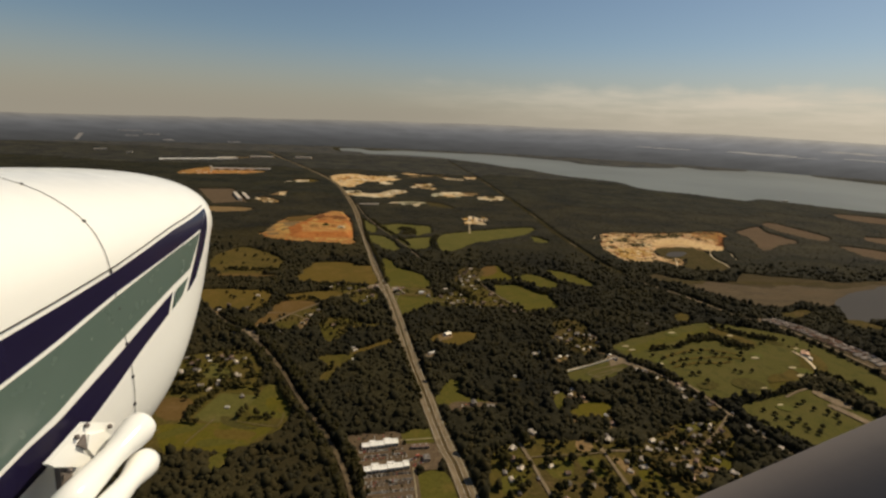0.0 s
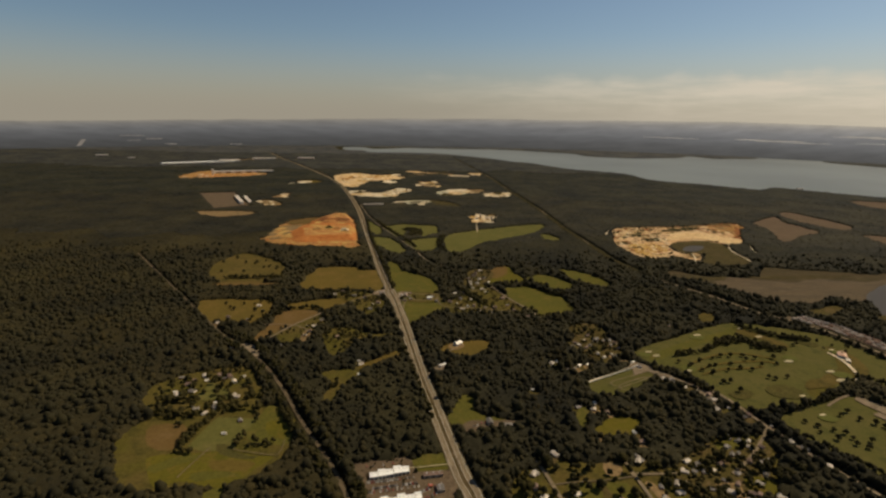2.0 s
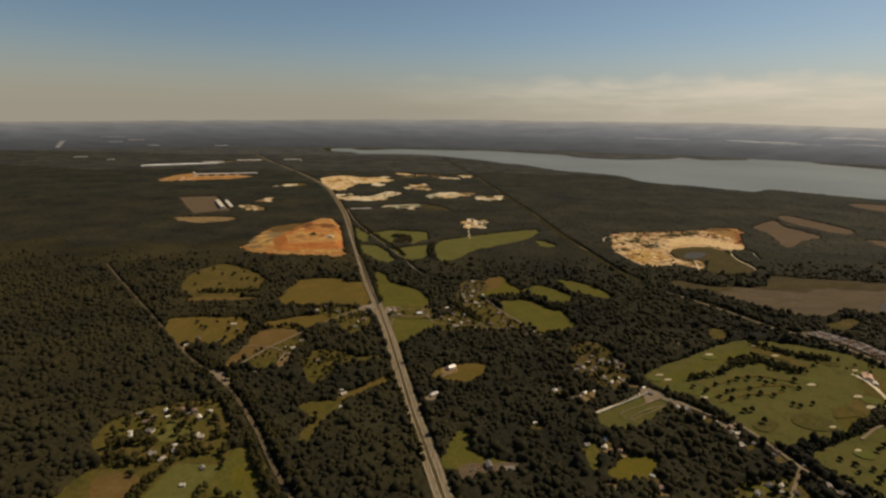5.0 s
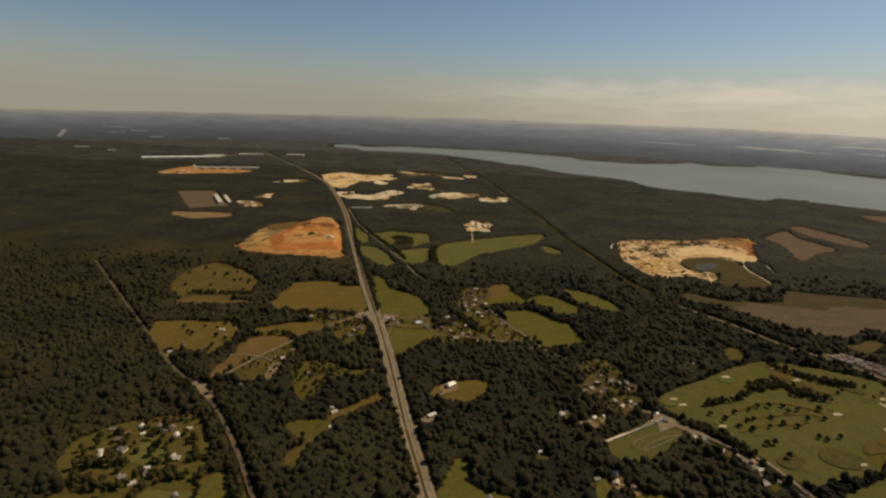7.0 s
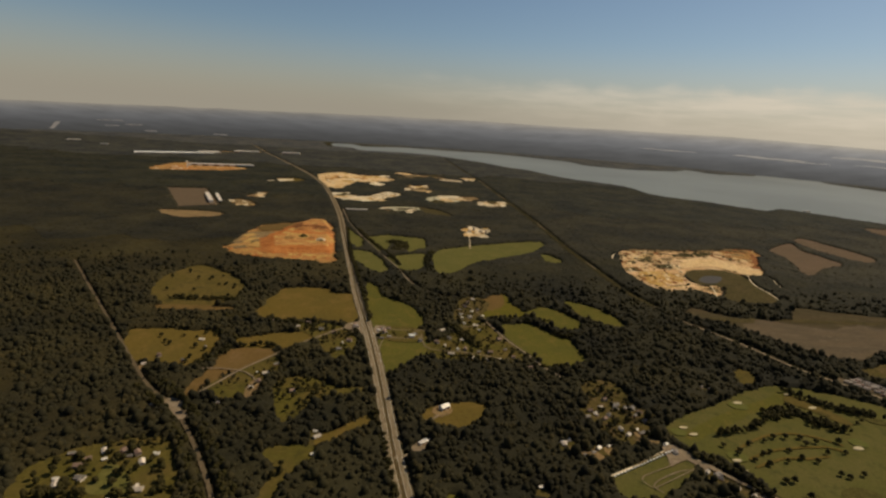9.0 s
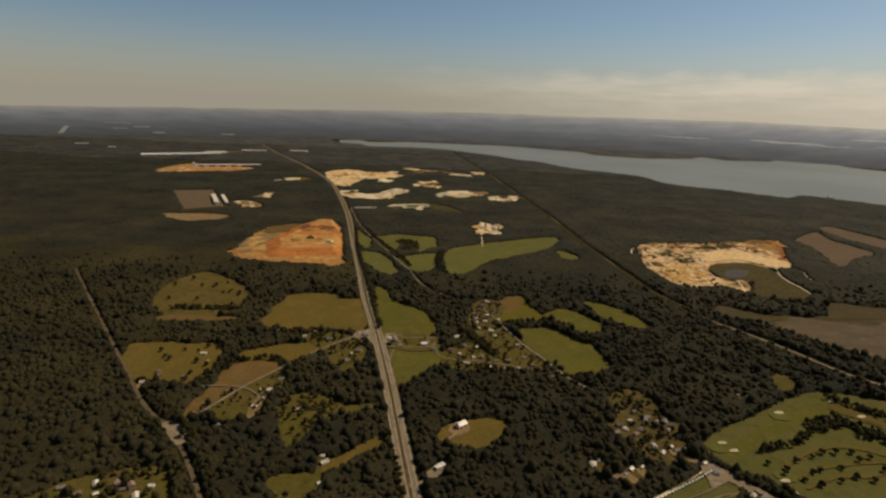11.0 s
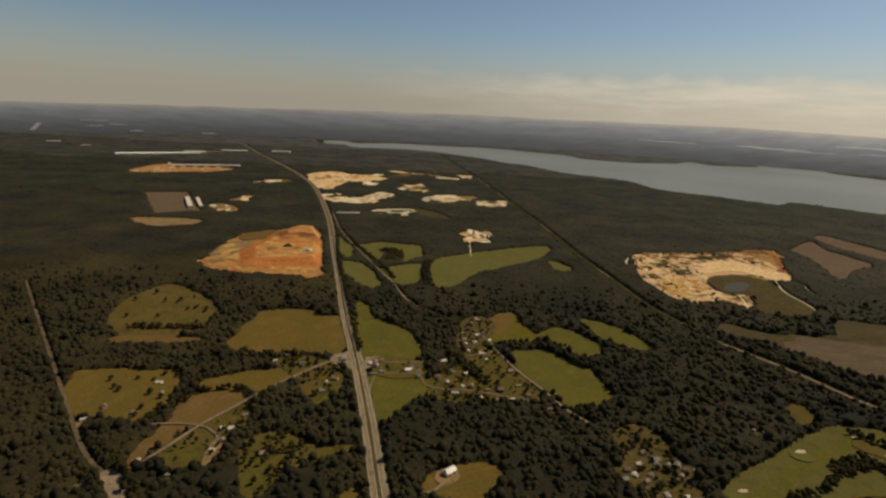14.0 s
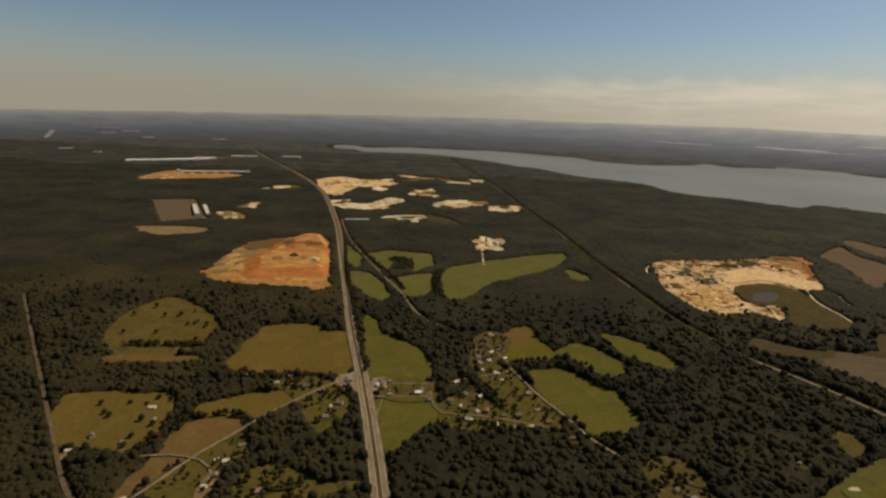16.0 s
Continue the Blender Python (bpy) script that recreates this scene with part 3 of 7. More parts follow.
area("field", M_GREEN, [(-105, 903), (-87, 895), (-72, 854), (-43, 833), (-21, 807), (-12, 749), (-47, 742), (-77, 752)], "green pasture along the highway")
area("field", M_GREEN, [(-60, 702), (-50, 712), (-8, 715), (0, 684), (-21, 658), (-37, 634), (-47, 642)], "rounded green pasture below the crossroads")
area("field", M_OLIVE, [(-220, 684), (-198, 700), (-160, 717), (-126, 718), (-135, 692), (-160, 672), (-196, 665)], "olive field beside a country lane", ragged=2)
area("field", M_BROWN, [(-219, 661), (-169, 668), (-172, 645), (-192, 616), (-207, 586), (-216, 562), (-222, 593), (-216, 626)], "brown stubble field beside a country lane", ragged=2)
area("field", M_SCRUBBY, [(-395, 867), (-378, 940), (-332, 926), (-267, 862), (-262, 815), (-272, 784), (-355, 781)], "olive pasture with scattered trees")
area("field", M_BROWN, [(-350, 771), (-304, 779), (-258, 778), (-253, 762), (-340, 752)], "narrow brown stubble strip", ragged=2)
area("field", M_OLIVE, [(-335, 696), (-274, 706), (-240, 701), (-227, 655), (-227, 627), (-241, 620), (-305, 633)], "olive field with a farmstead")
area("field", M_GREEN, [(87, 772), (128, 781), (154, 749), (167, 744), (172, 719), (176, 686), (144, 666), (125, 666), (111, 696), (92, 733)], "large green field beside a straight lane")
area("field", M_ROUGH, [(19, 732), (44, 780), (67, 774), (103, 692), (90, 668), (55, 664), (3, 664), (-7, 688), (-3, 711)], "village lawns between houses")
area("field", M_GREEN, [(119, 814), (152, 846), (172, 838), (190, 812), (198, 788), (174, 764), (153, 776), (137, 806)], "green field among woods", ragged=3)
area("field", M_HAY, [(60, 800), (62, 845), (104, 893), (114, 850), (122, 832), (118, 800)], "dry olive village field", ragged=4)
area("field", M_BROWN, [(66, 850), (83, 884), (104, 886), (101, 854), (90, 830), (74, 824)], "bare brown earth of a village field", 0.14, ragged=6)
area("field", M_YARD, [(57, 794), (70, 830), (103, 845), (116, 815), (94, 795)], "worn green yard", 0.08)
area("field", M_GREEN, [(192, 876), (222, 868), (246, 840), (256, 799), (243, 784), (217, 796), (202, 815)], "long green clearing in the woods", ragged=3)
area("field", M_PASTURE, [(-2, 1112), (63, 1173), (223, 1256), (197, 1158), (73, 1049), (35, 982), (2, 978)], "wide green pasture below the sand works")
area("field", M_PASTURE, [(-199, 1271), (-150, 1176), (-144, 1107), (-174, 1154)], "small green pasture beside the highway")
area("field", M_PASTURE, [(-164, 1089), (-116, 1080), (-80, 991), (-84, 956), (-110, 975), (-154, 1046)], "green pasture beside the highway")
area("field", M_PASTURE, [(-148, 1195), (-105, 1231), (-24, 1216), (-17, 1143), (-53, 1089), (-82, 1101), (-109, 1097)], "green pasture round a small wood", clear=False)
CLEAR.append(np.array([(-148, 1195), (-105, 1231), (-24, 1216), (-17, 1143), (-53, 1092), (-60, 1150), (-90, 1150), (-92, 1100), (-109, 1097)], float))
area("field", M_PASTURE, [(-86, 1055), (-21, 1094), (-16, 1011), (-46, 972), (-59, 994)], "olive-green pasture beside a lane")
area("field", M_PASTURE, [(212, 1150), (241, 1116), (231, 1079), (203, 1095)], "small green clearing beside the railway")
area("golf_course", M_MOWN, [(211, 565), (290, 615), (367, 653), (455, 624), (476, 575), (488, 500), (435, 440), (421, 511), (350, 470), (293, 448), (270, 456), (249, 510), (218, 531)],
     "mown green golf course with rows of trees", ragged=3)
area("golf_course", M_MOWN, [(289, 428), (326, 456), (386, 478), (416, 428), (430, 394), (339, 351), (312, 376)], "mown green golf fairway enclosed by hedges", ragged=2)
area("fairway", M_GREEN, [(225, 556), (300, 604), (366, 640), (372, 628), (300, 590), (232, 546)], "lighter mown fairway", 0.14, 3, clear=False)
area("fairway", M_SCRUBBY, [(365, 500), (420, 540), (440, 590), (455, 560), (430, 515)], "dry worn fairway", 0.14, 3, clear=False)
area("fairway", M_ROUGH, [(350, 486), (384, 504), (372, 478), (352, 470)], "darker rough on the golf course", 0.14, 3, clear=False)
area("sports_field", M_MOWN, [(139, 493), (192, 524), (214, 513), (191, 487), (149, 464)], "mown sports field beside a car park", ragged=2)
area("field", M_OLIVE, [(-8, 550), (10, 580), (54, 582), (33, 544)], "dry lawn round a church", ragged=4)
area("field", M_GREEN, [(3, 430), (11, 454), (20, 468), (28, 455), (27, 440), (56, 426), (60, 418), (18, 414), (5, 419)], "green lawn beside the highway", ragged=3)
area("field", M_YARD, [(158, 625), (178, 641), (195, 621), (179, 604)], "worn clearing among houses")
area("field", M_SCRUBBY, [(334, 680), (356, 686), (354, 664), (338, 650), (324, 652)], "tan clearing in the woods", ragged=3)
area("field", M_ROUGH, [(-260, 393), (-235, 425), (-189, 424), (-171, 432), (-159, 442), (-137, 434), (-123, 408), (-121, 370), (-133, 350), (-150, 337), (-176, 337), (-196, 330), (-225, 335)], "rough green meadow with a pale track", ragged=3)
area("field", M_PASTURE, [(-200, 381), (-194, 421), (-164, 420), (-159, 420), (-161, 398), (-163, 378), (-186, 376)], "smooth green lawn with a cottage", 0.14, 1, soft=False)
area("field", M_GREEN, [(-158, 421), (-156, 442), (-141, 432), (-131, 416), (-124, 395), (-127, 386), (-145, 388), (-160, 396)], "green pasture beside a cottage", 0.16, 3)
area("field", M_HAY, [(-150, 412), (-140, 418), (-132, 408), (-130, 394), (-142, 398)], "yellow patch of unmown pasture", 0.18, 3)
area("field", M_HAY, [(-222, 366), (-206, 372), (-185, 374), (-163, 377), (-142, 372), (-128, 370), (-137, 357), (-147, 340), (-155, 336), (-187, 343), (-200, 336)], "yellow-green hay meadow with mown streaks", 0.16, 3)
area("field", M_DARKGRASS, [(-181, 382), (-170, 386), (-163, 378), (-142, 372), (-152, 366), (-169, 370)], "dark unmown strip of meadow", 0.20, 6)
area("field", M_OLIVE, [(-172, 362), (-150, 366), (-138, 362), (-148, 352), (-166, 354)], "dry mown swath of meadow", 0.20, 4)
area("field", M_GREEN, [(-216, 358), (-200, 369), (-180, 371), (-186, 364), (-200, 358), (-208, 349)], "green unmown strip of meadow", 0.20, 6)
area("field", M_GREEN, [(-180, 349), (-166, 353), (-148, 350), (-146, 343), (-160, 346), (-176, 344)], "green unmown strip of meadow", 0.22, 6)
area("field", M_BROWN, [(-231, 381), (-242, 407), (-217, 411), (-206, 395), (-207, 376)], "reddish brown ploughed meadow", 0.18, 2)
area("field", M_PASTURE, [(-226, 450), (-224, 466), (-224, 482), (-211, 471), (-199, 460), (-198, 449)], "open lawn of the small settlement", 0.18, 2)
area("field", M_GREEN, [(-165, 330), (-155, 338), (-148, 326), (-152, 312), (-160, 318)], "small grassy gap in the woods", 0.12, 2)
area("field", M_ROUGH, [(-275, 470), (-240, 502), (-200, 509), (-164, 445), (-196, 420), (-250, 418)], "lawns of a small settlement")
area("field", M_ROUGH, [(-126, 498), (-112, 510), (-92, 511), (-83, 503), (-90, 485), (-98, 464), (-102, 446), (-114, 450), (-110, 480)], "grassy clearing with a cottage", ragged=2)
area("field", M_OLIVE, [(-89, 518), (-68, 543), (-46, 562), (-42, 550), (-64, 527), (-81, 510)], "grassy cut through the woods", ragged=2)
area("field", M_ROUGH, [(-205, 588), (-184, 622), (-165, 652), (-148, 628), (-164, 578), (-180, 565)], "lawns of lane-side houses", ragged=2)
area("field", M_ROUGH, [(-146, 600), (-128, 616), (-104, 610), (-84, 598), (-62, 604), (-60, 590), (-86, 580), (-104, 562), (-112, 540), (-124, 536), (-136, 560)], "grassy clearing with sheds")
area("field", M_GREEN, [(-24, 374), (2, 380), (6, 363), (-21, 358)], "grass plot beside a shopping centre", ragged=1)
area("field", M_GREEN, [(-8, 321), (11, 327), (21, 300), (16, 280), (-4, 290)], "grass plot beside a shopping centre", 0.12, 1)
area("field", M_ROUGH, [(51, 354), (77, 368), (111, 374), (175, 370), (219, 406), (263, 410), (250, 366), (201, 317), (168, 270), (60, 262), (40, 290)], "lawns of a suburb", ragged=4)
area("field", M_YARD, [(172, 366), (219, 402), (258, 405), (245, 366), (201, 322), (176, 330)], "worn lawns of a suburb", 0.16, 5)
area("field", M_YARD, [(70, 300), (90, 345), (120, 350), (136, 310), (120, 285)], "worn lawns of a suburb", 0.16, 5)
area("field", M_HAY, [(122, 411), (130, 424), (147, 435), (170, 432), (157, 410), (138, 404)], "sunny lawn in the woods", ragged=3)
area("field", M_RIVERSIDE, [(771, 1311), (850, 1388), (890, 1410), (868, 1334), (874, 1285), (876, 1218), (800, 1170), (736, 1113), (722, 1123), (752, 1200), (768, 1255)], "large brown field near the river", ragged=3)
area("field", M_RIVERSIDE, [(916, 1440), (970, 1492), (995, 1416), (1011, 1303), (956, 1246), (919, 1296), (908, 1370)], "brown field strip near the river", ragged=3)
area("field", M_RIVERSIDE, [(1340, 1728), (1480, 1660), (1396, 1540), (1290, 1600)], "tan field near the river")
area("field", M_RIVERSIDE, [(963, 1200), (1040, 1142), (963, 1060), (935, 1111)], "brown field near the creek")
area("field", M_RIVERSIDE, [(1125, 1330), (1190, 1308), (1118, 1230), (1085, 1270)], "brown field near the river")
area("field", M_YARD, [(494, 697), (549, 726), (556, 710), (505, 680)], "grassy clearing beside the creek")
area("field", M_YARD, [(570, 680), (610, 690), (620, 660), (585, 650)], "grassy clearing beside the creek")
area("rail_yard", M_BALLAST, [(448, 674), (478, 640), (496, 585), (506, 530), (530, 535), (520, 595), (502, 650), (470, 682)], "brown ballasted ground of a rail yard", ragged=2)
area("marsh", M_MARSH, [(566, 915), (590, 908), (640, 898), (700, 890), (690, 874), (640, 876), (587, 872), (545, 880)], "brown strip of marsh grass", 0.3, 4)

# sand and clay workings
def heaps(name, material, bank, low, pts, high, seed, label, cell=5.0):
    """Heaped and terraced ground inside an outline, level at its edge."""
    poly = np.array(pts, float)
    lo, hi = poly.min(0), poly.max(0)
    nx, ny = int((hi[0] - lo[0]) / cell) + 1, int((hi[1] - lo[1]) / cell) + 1
    gx, gy = np.meshgrid(lo[0] + np.arange(nx) * cell, lo[1] + np.arange(ny) * cell)
    x, y = gx.ravel(), gy.ravel()
    edge = np.full(len(x), 1e9)
    for a, b in zip(poly, np.roll(poly, -1, 0)):
        d = b - a
        t = np.clip(((x - a[0]) * d[0] + (y - a[1]) * d[1]) / (d @ d), 0, 1)
        edge = np.minimum(edge, np.hypot(x - a[0] - t * d[0], y - a[1] - t * d[1]))
    fade = np.clip(edge / 22, 0, 1) * inside(poly, x, y)
    z = np.empty(len(x))
    for i in range(len(x)):
        h = noise.noise((x[i] / 46, y[i] / 60, seed)) * 1.1 + noise.noise((x[i] / 15, y[i] / 20, seed + 5)) * 0.55
        step = max(0.0, h) * high
        z[i] = (math.floor(step / 2.2) * 2.2 + min(1.0, (step % 2.2) * 1.6) * 1.3) * fade[i] - 0.4 + 0.5 * fade[i]
    q = np.arange(nx * ny).reshape(ny, nx)
    a, b, c, d = q[:-1, :-1].ravel(), q[:-1, 1:].ravel(), q[1:, 1:].ravel(), q[1:, :-1].ravel()
    keep = (fade[a] + fade[b] + fade[c] + fade[d]) > 0.02
    faces = np.concatenate((np.stack((a, b, c), -1)[keep], np.stack((a, c, d), -1)[keep]))
    ob = raw_mesh(name, np.stack((x, y, z), -1), faces, material, False)
    ob.data.materials.append(bank)
    ob.data.materials.append(low)
    steep = np.empty(len(faces) * 3, np.float32)
    ob.data.polygons.foreach_get("normal", steep)
    level = z[faces].mean(1)
    ob.data.polygons.foreach_set("material_index", np.where(np.abs(steep.reshape(-1, 3)[:, 2]) < 0.93, 1, np.where(level < 1.2, 2, 0)).astype(np.int32))
    return tagged(ob, label, kind="structure")


QUARRY = [(-376, 1064), (-383, 1158), (-372, 1250), (-320, 1292), (-287, 1304), (-243, 1304), (-213, 1202), (-173, 1006), (-217, 999), (-314, 1005), (-359, 1023)]
BENCHES = [(8.0, 30.0, [(-292, 1060), (-273, 1073), (-206, 1080), (-205, 1130), (-215, 1170), (-250, 1240), (-290, 1240), (-300, 1190), (-312, 1130), (-300, 1090)]),
           (16.0, 34.0, [(-274, 1202), (-257, 1216), (-226, 1210), (-224, 1240), (-245, 1275), (-275, 1268), (-285, 1235)])]


def rim_distance(poly, x, y):
    far = np.full(len(x), 1e9)
    for a, b in zip(poly, np.roll(poly, -1, 0)):
        d = b - a
        t = np.clip(((x - a[0]) * d[0] + (y - a[1]) * d[1]) / (d @ d), 0, 1)
        far = np.minimum(far, np.hypot(x - a[0] - t * d[0], y - a[1] - t * d[1]))
    return far


def clay_benches(cell=3.5):
    """The pit's dug ground: a trodden floor, two benches with raw clay banks, shallow ruts."""
    poly = np.array(QUARRY, float)
    lo, hi = poly.min(0), poly.max(0)
    nx, ny = int((hi[0] - lo[0]) / cell) + 1, int((hi[1] - lo[1]) / cell) + 1
    gx, gy = np.meshgrid(lo[0] + np.arange(nx) * cell, lo[1] + np.arange(ny) * cell)
    x, y = gx.ravel(), gy.ravel()
    wob = np.array([noise.noise((a / 22, b / 22, 1.5)) for a, b in zip(x, y)])
    fine = np.array([noise.noise((a / 9, b / 6, 3.5)) for a, b in zip(x, y)])
    z, kind = np.zeros(len(x)), np.zeros(len(x), int)
    for k, (high, run, pts) in enumerate(BENCHES):
        p = np.array(pts, float)
        out = np.where(inside(p, x, y), 0.0, rim_distance(p, x, y)) + wob * 7
        rise = high * np.clip(1 - out / run, 0, 1) ** 0.8
        kind = np.where(rise > z, np.where(out < 2.0, 2 * k + 2, np.where(out < run, 2 * k + 1, kind)), kind)
        z = np.maximum(z, rise)
    band = np.array([noise.noise((a / 75 + b / 400, b / 11, 7.5)) for a, b in zip(x, y)]) + wob * 0.25
    tops = (kind == 2) | (kind == 4)
    kind = np.where(tops & (band < -0.10), 5, np.where(tops & (band > 0.22), 3, kind))
    kind = np.where((kind == 0) & (band > 0.12) & (y < 1060) & (x > -330), 1, np.where((kind == 0) & (band < -0.12) & (x > -340), 5, kind))
    kind = np.where((kind == 3) & (band > 0.05), 5, kind)
    fade = np.clip(rim_distance(poly, x, y) / 14, 0, 1) * inside(poly, x, y)
    z = (z + fine * 0.9 + wob * 0.5 + 0.6) * fade - 0.25 + 0.4 * fade
    q = np.arange(nx * ny).reshape(ny, nx)
    a, b, c, d = q[:-1, :-1].ravel(), q[:-1, 1:].ravel(), q[1:, 1:].ravel(), q[1:, :-1].ravel()
    keep = (fade[a] + fade[b] + fade[c] + fade[d]) > 0.02
    faces = np.concatenate((np.stack((a, b, c), -1)[keep], np.stack((a, c, d), -1)[keep]))
    ob = raw_mesh("clay_pit_benches", np.stack((x, y, z), -1), faces, M_CLAYFLOOR)
    for m in (M_BANKCLAY, M_BENCH, M_CLAYDARK, M_BENCH, M_ORANGE):
        ob.data.materials.append(m)
    ob.data.polygons.foreach_set("material_index", kind[faces[:, 0]].astype(np.int32))
    tagged(ob, "dug orange clay floor, benches and raw red banks", kind="structure")


area("clay_pit", M_CLAYFLOOR, QUARRY, "open orange clay pit beside the highway", 0.12, 7)
clay_benches()
area("clay_pit_floor", M_TAN, [(-386, 1092), (-384, 1137), (-374, 1172), (-334, 1188), (-314, 1150), (-318, 1108), (-330, 1066), (-360, 1046)], "dull tan floor of the clay pit", 1.7, 6, clear=False)
area("clay_pit_floor", M_SCRUB, [(-356, 1090), (-352, 1099), (-326, 1108), (-304, 1102), (-302, 1088), (-328, 1080)], "dark wet hollow in the pit floor", 1.9, 6, clear=False)
area("clay_pit_floor", M_BROWN, [(-366, 1195), (-368, 1245), (-322, 1278), (-306, 1240), (-330, 1200)], "dull brown stripped ground behind the pit", 1.9, 8, clear=False)


def heap(x, y, z, wide, high, material, seed, label):
    bm, r = bmesh.new(), random.Random(seed)
    rings = []
    for k, (s_, h) in enumerate(((1.0, -0.3), (0.72, 0.34), (0.42, 0.72), (0.16, 0.97))):
        rings.append([bm.verts.new((wide * s_ * math.cos(i * 0.3927) * r.uniform(0.85, 1.15) * 1.3, wide * s_ * math.sin(i * 0.3927) * r.uniform(0.85, 1.15), high * h * r.uniform(0.9, 1.1) if h > 0 else h)) for i in range(16)])
    for p, q in zip(rings[:-1], rings[1:]):
        for i in range(16):
            bm.faces.new((p[i], p[(i + 1) % 16], q[(i + 1) % 16], q[i]))
    bm.faces.new(rings[-1])
    ob = link_mesh("spoil_mound", bm, material)
    ob.matrix_basis = pose(x, y, z)
    tagged(ob, label, "spoil mound", "mounds of the clay pit")


QFRONT = [(-385, 1090), (-362, 1120), (-310, 1060), (-200, 1062), (-180, 1010), (-220, 1002), (-310, 1008), (-355, 1030)]
heap(-279, 1118, 8.2, 12, 5.5, M_CLAYFLOOR, 1, "brown heap of spoil on a clay bench")
heap(-259, 1137, 8.2, 7, 6, M_SCRUB, 2, "dark heap of spoil on a clay bench")
heap(-221, 1118, 8.2, 8, 5, M_WHITESAND, 3, "pale heap of sand on a clay bench")
heap(-240, 1128, 8.2, 9, 4, M_ORANGE, 4, "orange heap of clay on a clay bench")
MINE = [(391, 1216), (442, 1236), (494, 1247), (555, 1253), (628, 1278), (690, 1304), (728, 1304), (698, 1241), (657, 1159), (634, 1108), (610, 1080), (578, 1084), (559, 1110), (511, 1108), (476, 1088), (458, 1060),
        (450, 1020), (468, 996), (491, 1004), (474, 958), (452, 944), (440, 968), (397, 958), (370, 956), (356, 990), (350, 1030), (346, 1062), (361, 1120)]
area("sand_pit", M_SAND, MINE, "pale worked-out sand pit with scrub", 0.12, 6)
heaps("sand_pit_banks", M_SAND, M_CLEANSAND, M_SAND, MINE, 3.5, 7.0, "low pale sand banks with scrub")
PIT_LEVELS = [(M_CLAYDARK, 0.9, 8, "reddish dug ground in the sand pit", [(612, 1258), (690, 1298), (720, 1297), (695, 1235), (649, 1136), (628, 1160), (612, 1186), (587, 1200)]),
              (M_CLAYFLOOR, 1.0, 8, "trodden clay in the sand pit", [(630, 1215), (665, 1270), (690, 1262), (668, 1210), (640, 1168)]),
              (M_SCRUB, 1.1, 8, "scrub in the sand pit", [(426, 1222), (476, 1212), (543, 1228), (606, 1250), (576, 1212), (511, 1196), (452, 1188), (428, 1200)]),
              (M_SCRUB, 1.2, 5, "scrub in the sand pit", [(425, 1121), (484, 1134), (466, 1107), (420, 1097)]),
              (M_SCRUB, 1.2, 6, "scrub in the sand pit", [(403, 1164), (430, 1158), (480, 1168), (474, 1150), (417, 1132), (399, 1144)]),
              (M_CLEANSAND, 1.3, 3, "clean yellow sand floor of the pit", [(488, 1163), (531, 1186), (579, 1193), (606, 1182), (612, 1154), (637, 1131), (627, 1096), (590, 1086), (565, 1112), (545, 1130), (502, 1114), (471, 1111)]),
              (M_BENCH, 1.2, 8, "yellow dug ground in the sand pit", [(372, 1060), (425, 1070), (440, 1030), (425, 990), (384, 975), (362, 1009)])]
for m_, z_, rag, label_, ring_ in PIT_LEVELS:
    area("sand_pit_ground", m_, ring_, label_, z_, rag, clear=False)
area("sand_pit_lake", M_SCRUB, [(460, 1061), (478, 1090), (511, 1110), (563, 1121), (574, 1076), (566, 1007), (563, 952), (532, 921), (488, 917), (462, 930), (494, 990), (467, 1000), (453, 1019)], "scrubby brown floor of the sand pit", 0.1, 4)
area("water", M_DARKPOND, [(484, 1052), (505, 1066), (526, 1064), (515, 1040), (486, 1018), (470, 1024)], "dark pond in the sand pit", 0.2, 3, clear=False)


def mounds(poly, count, seed, low, high, material, label, flat=0.30):
    """Low heaps of dug sand, too many to count, strewn over a pit."""
    r, rim = np.random.default_rng(seed), np.array(poly, float)
    x, y = r.uniform(rim[:, 0].min(), rim[:, 0].max(), count * 4), r.uniform(rim[:, 1].min(), rim[:, 1].max(), count * 4)
    k = np.nonzero(inside(rim, x, y))[0][:count]
    vs, fs = [], []
    for i in k:
        w, h, a0 = r.uniform(low, high), r.uniform(0.7, 1.3) * flat, r.uniform(0, 6.28)
        n0 = len(vs)
        for f, z in ((1.0, -0.3), (0.55, 0.75)):
            for q in range(7):
                d = w * f * r.uniform(0.75, 1.25)
                c, t = math.cos(q * math.tau / 7), math.sin(q * math.tau / 7)
                vs.append((x[i] + d * 1.7 * c * math.cos(a0) - d * t * math.sin(a0), y[i] + d * 1.7 * c * math.sin(a0) + d * t * math.cos(a0), 1.2 + z * w * h))
        vs.append((x[i], y[i], 1.2 + w * h))
        for q in range(7):
            b = (q + 1) % 7
            fs += [(n0 + q, n0 + b, n0 + 7 + b), (n0 + q, n0 + 7 + b, n0 + 7 + q), (n0 + 7 + q, n0 + 7 + b, n0 + 14)]
    tagged(raw_mesh("sand_mounds", np.array(vs), np.array(fs), material), label, "sand mounds", kind="stuff")


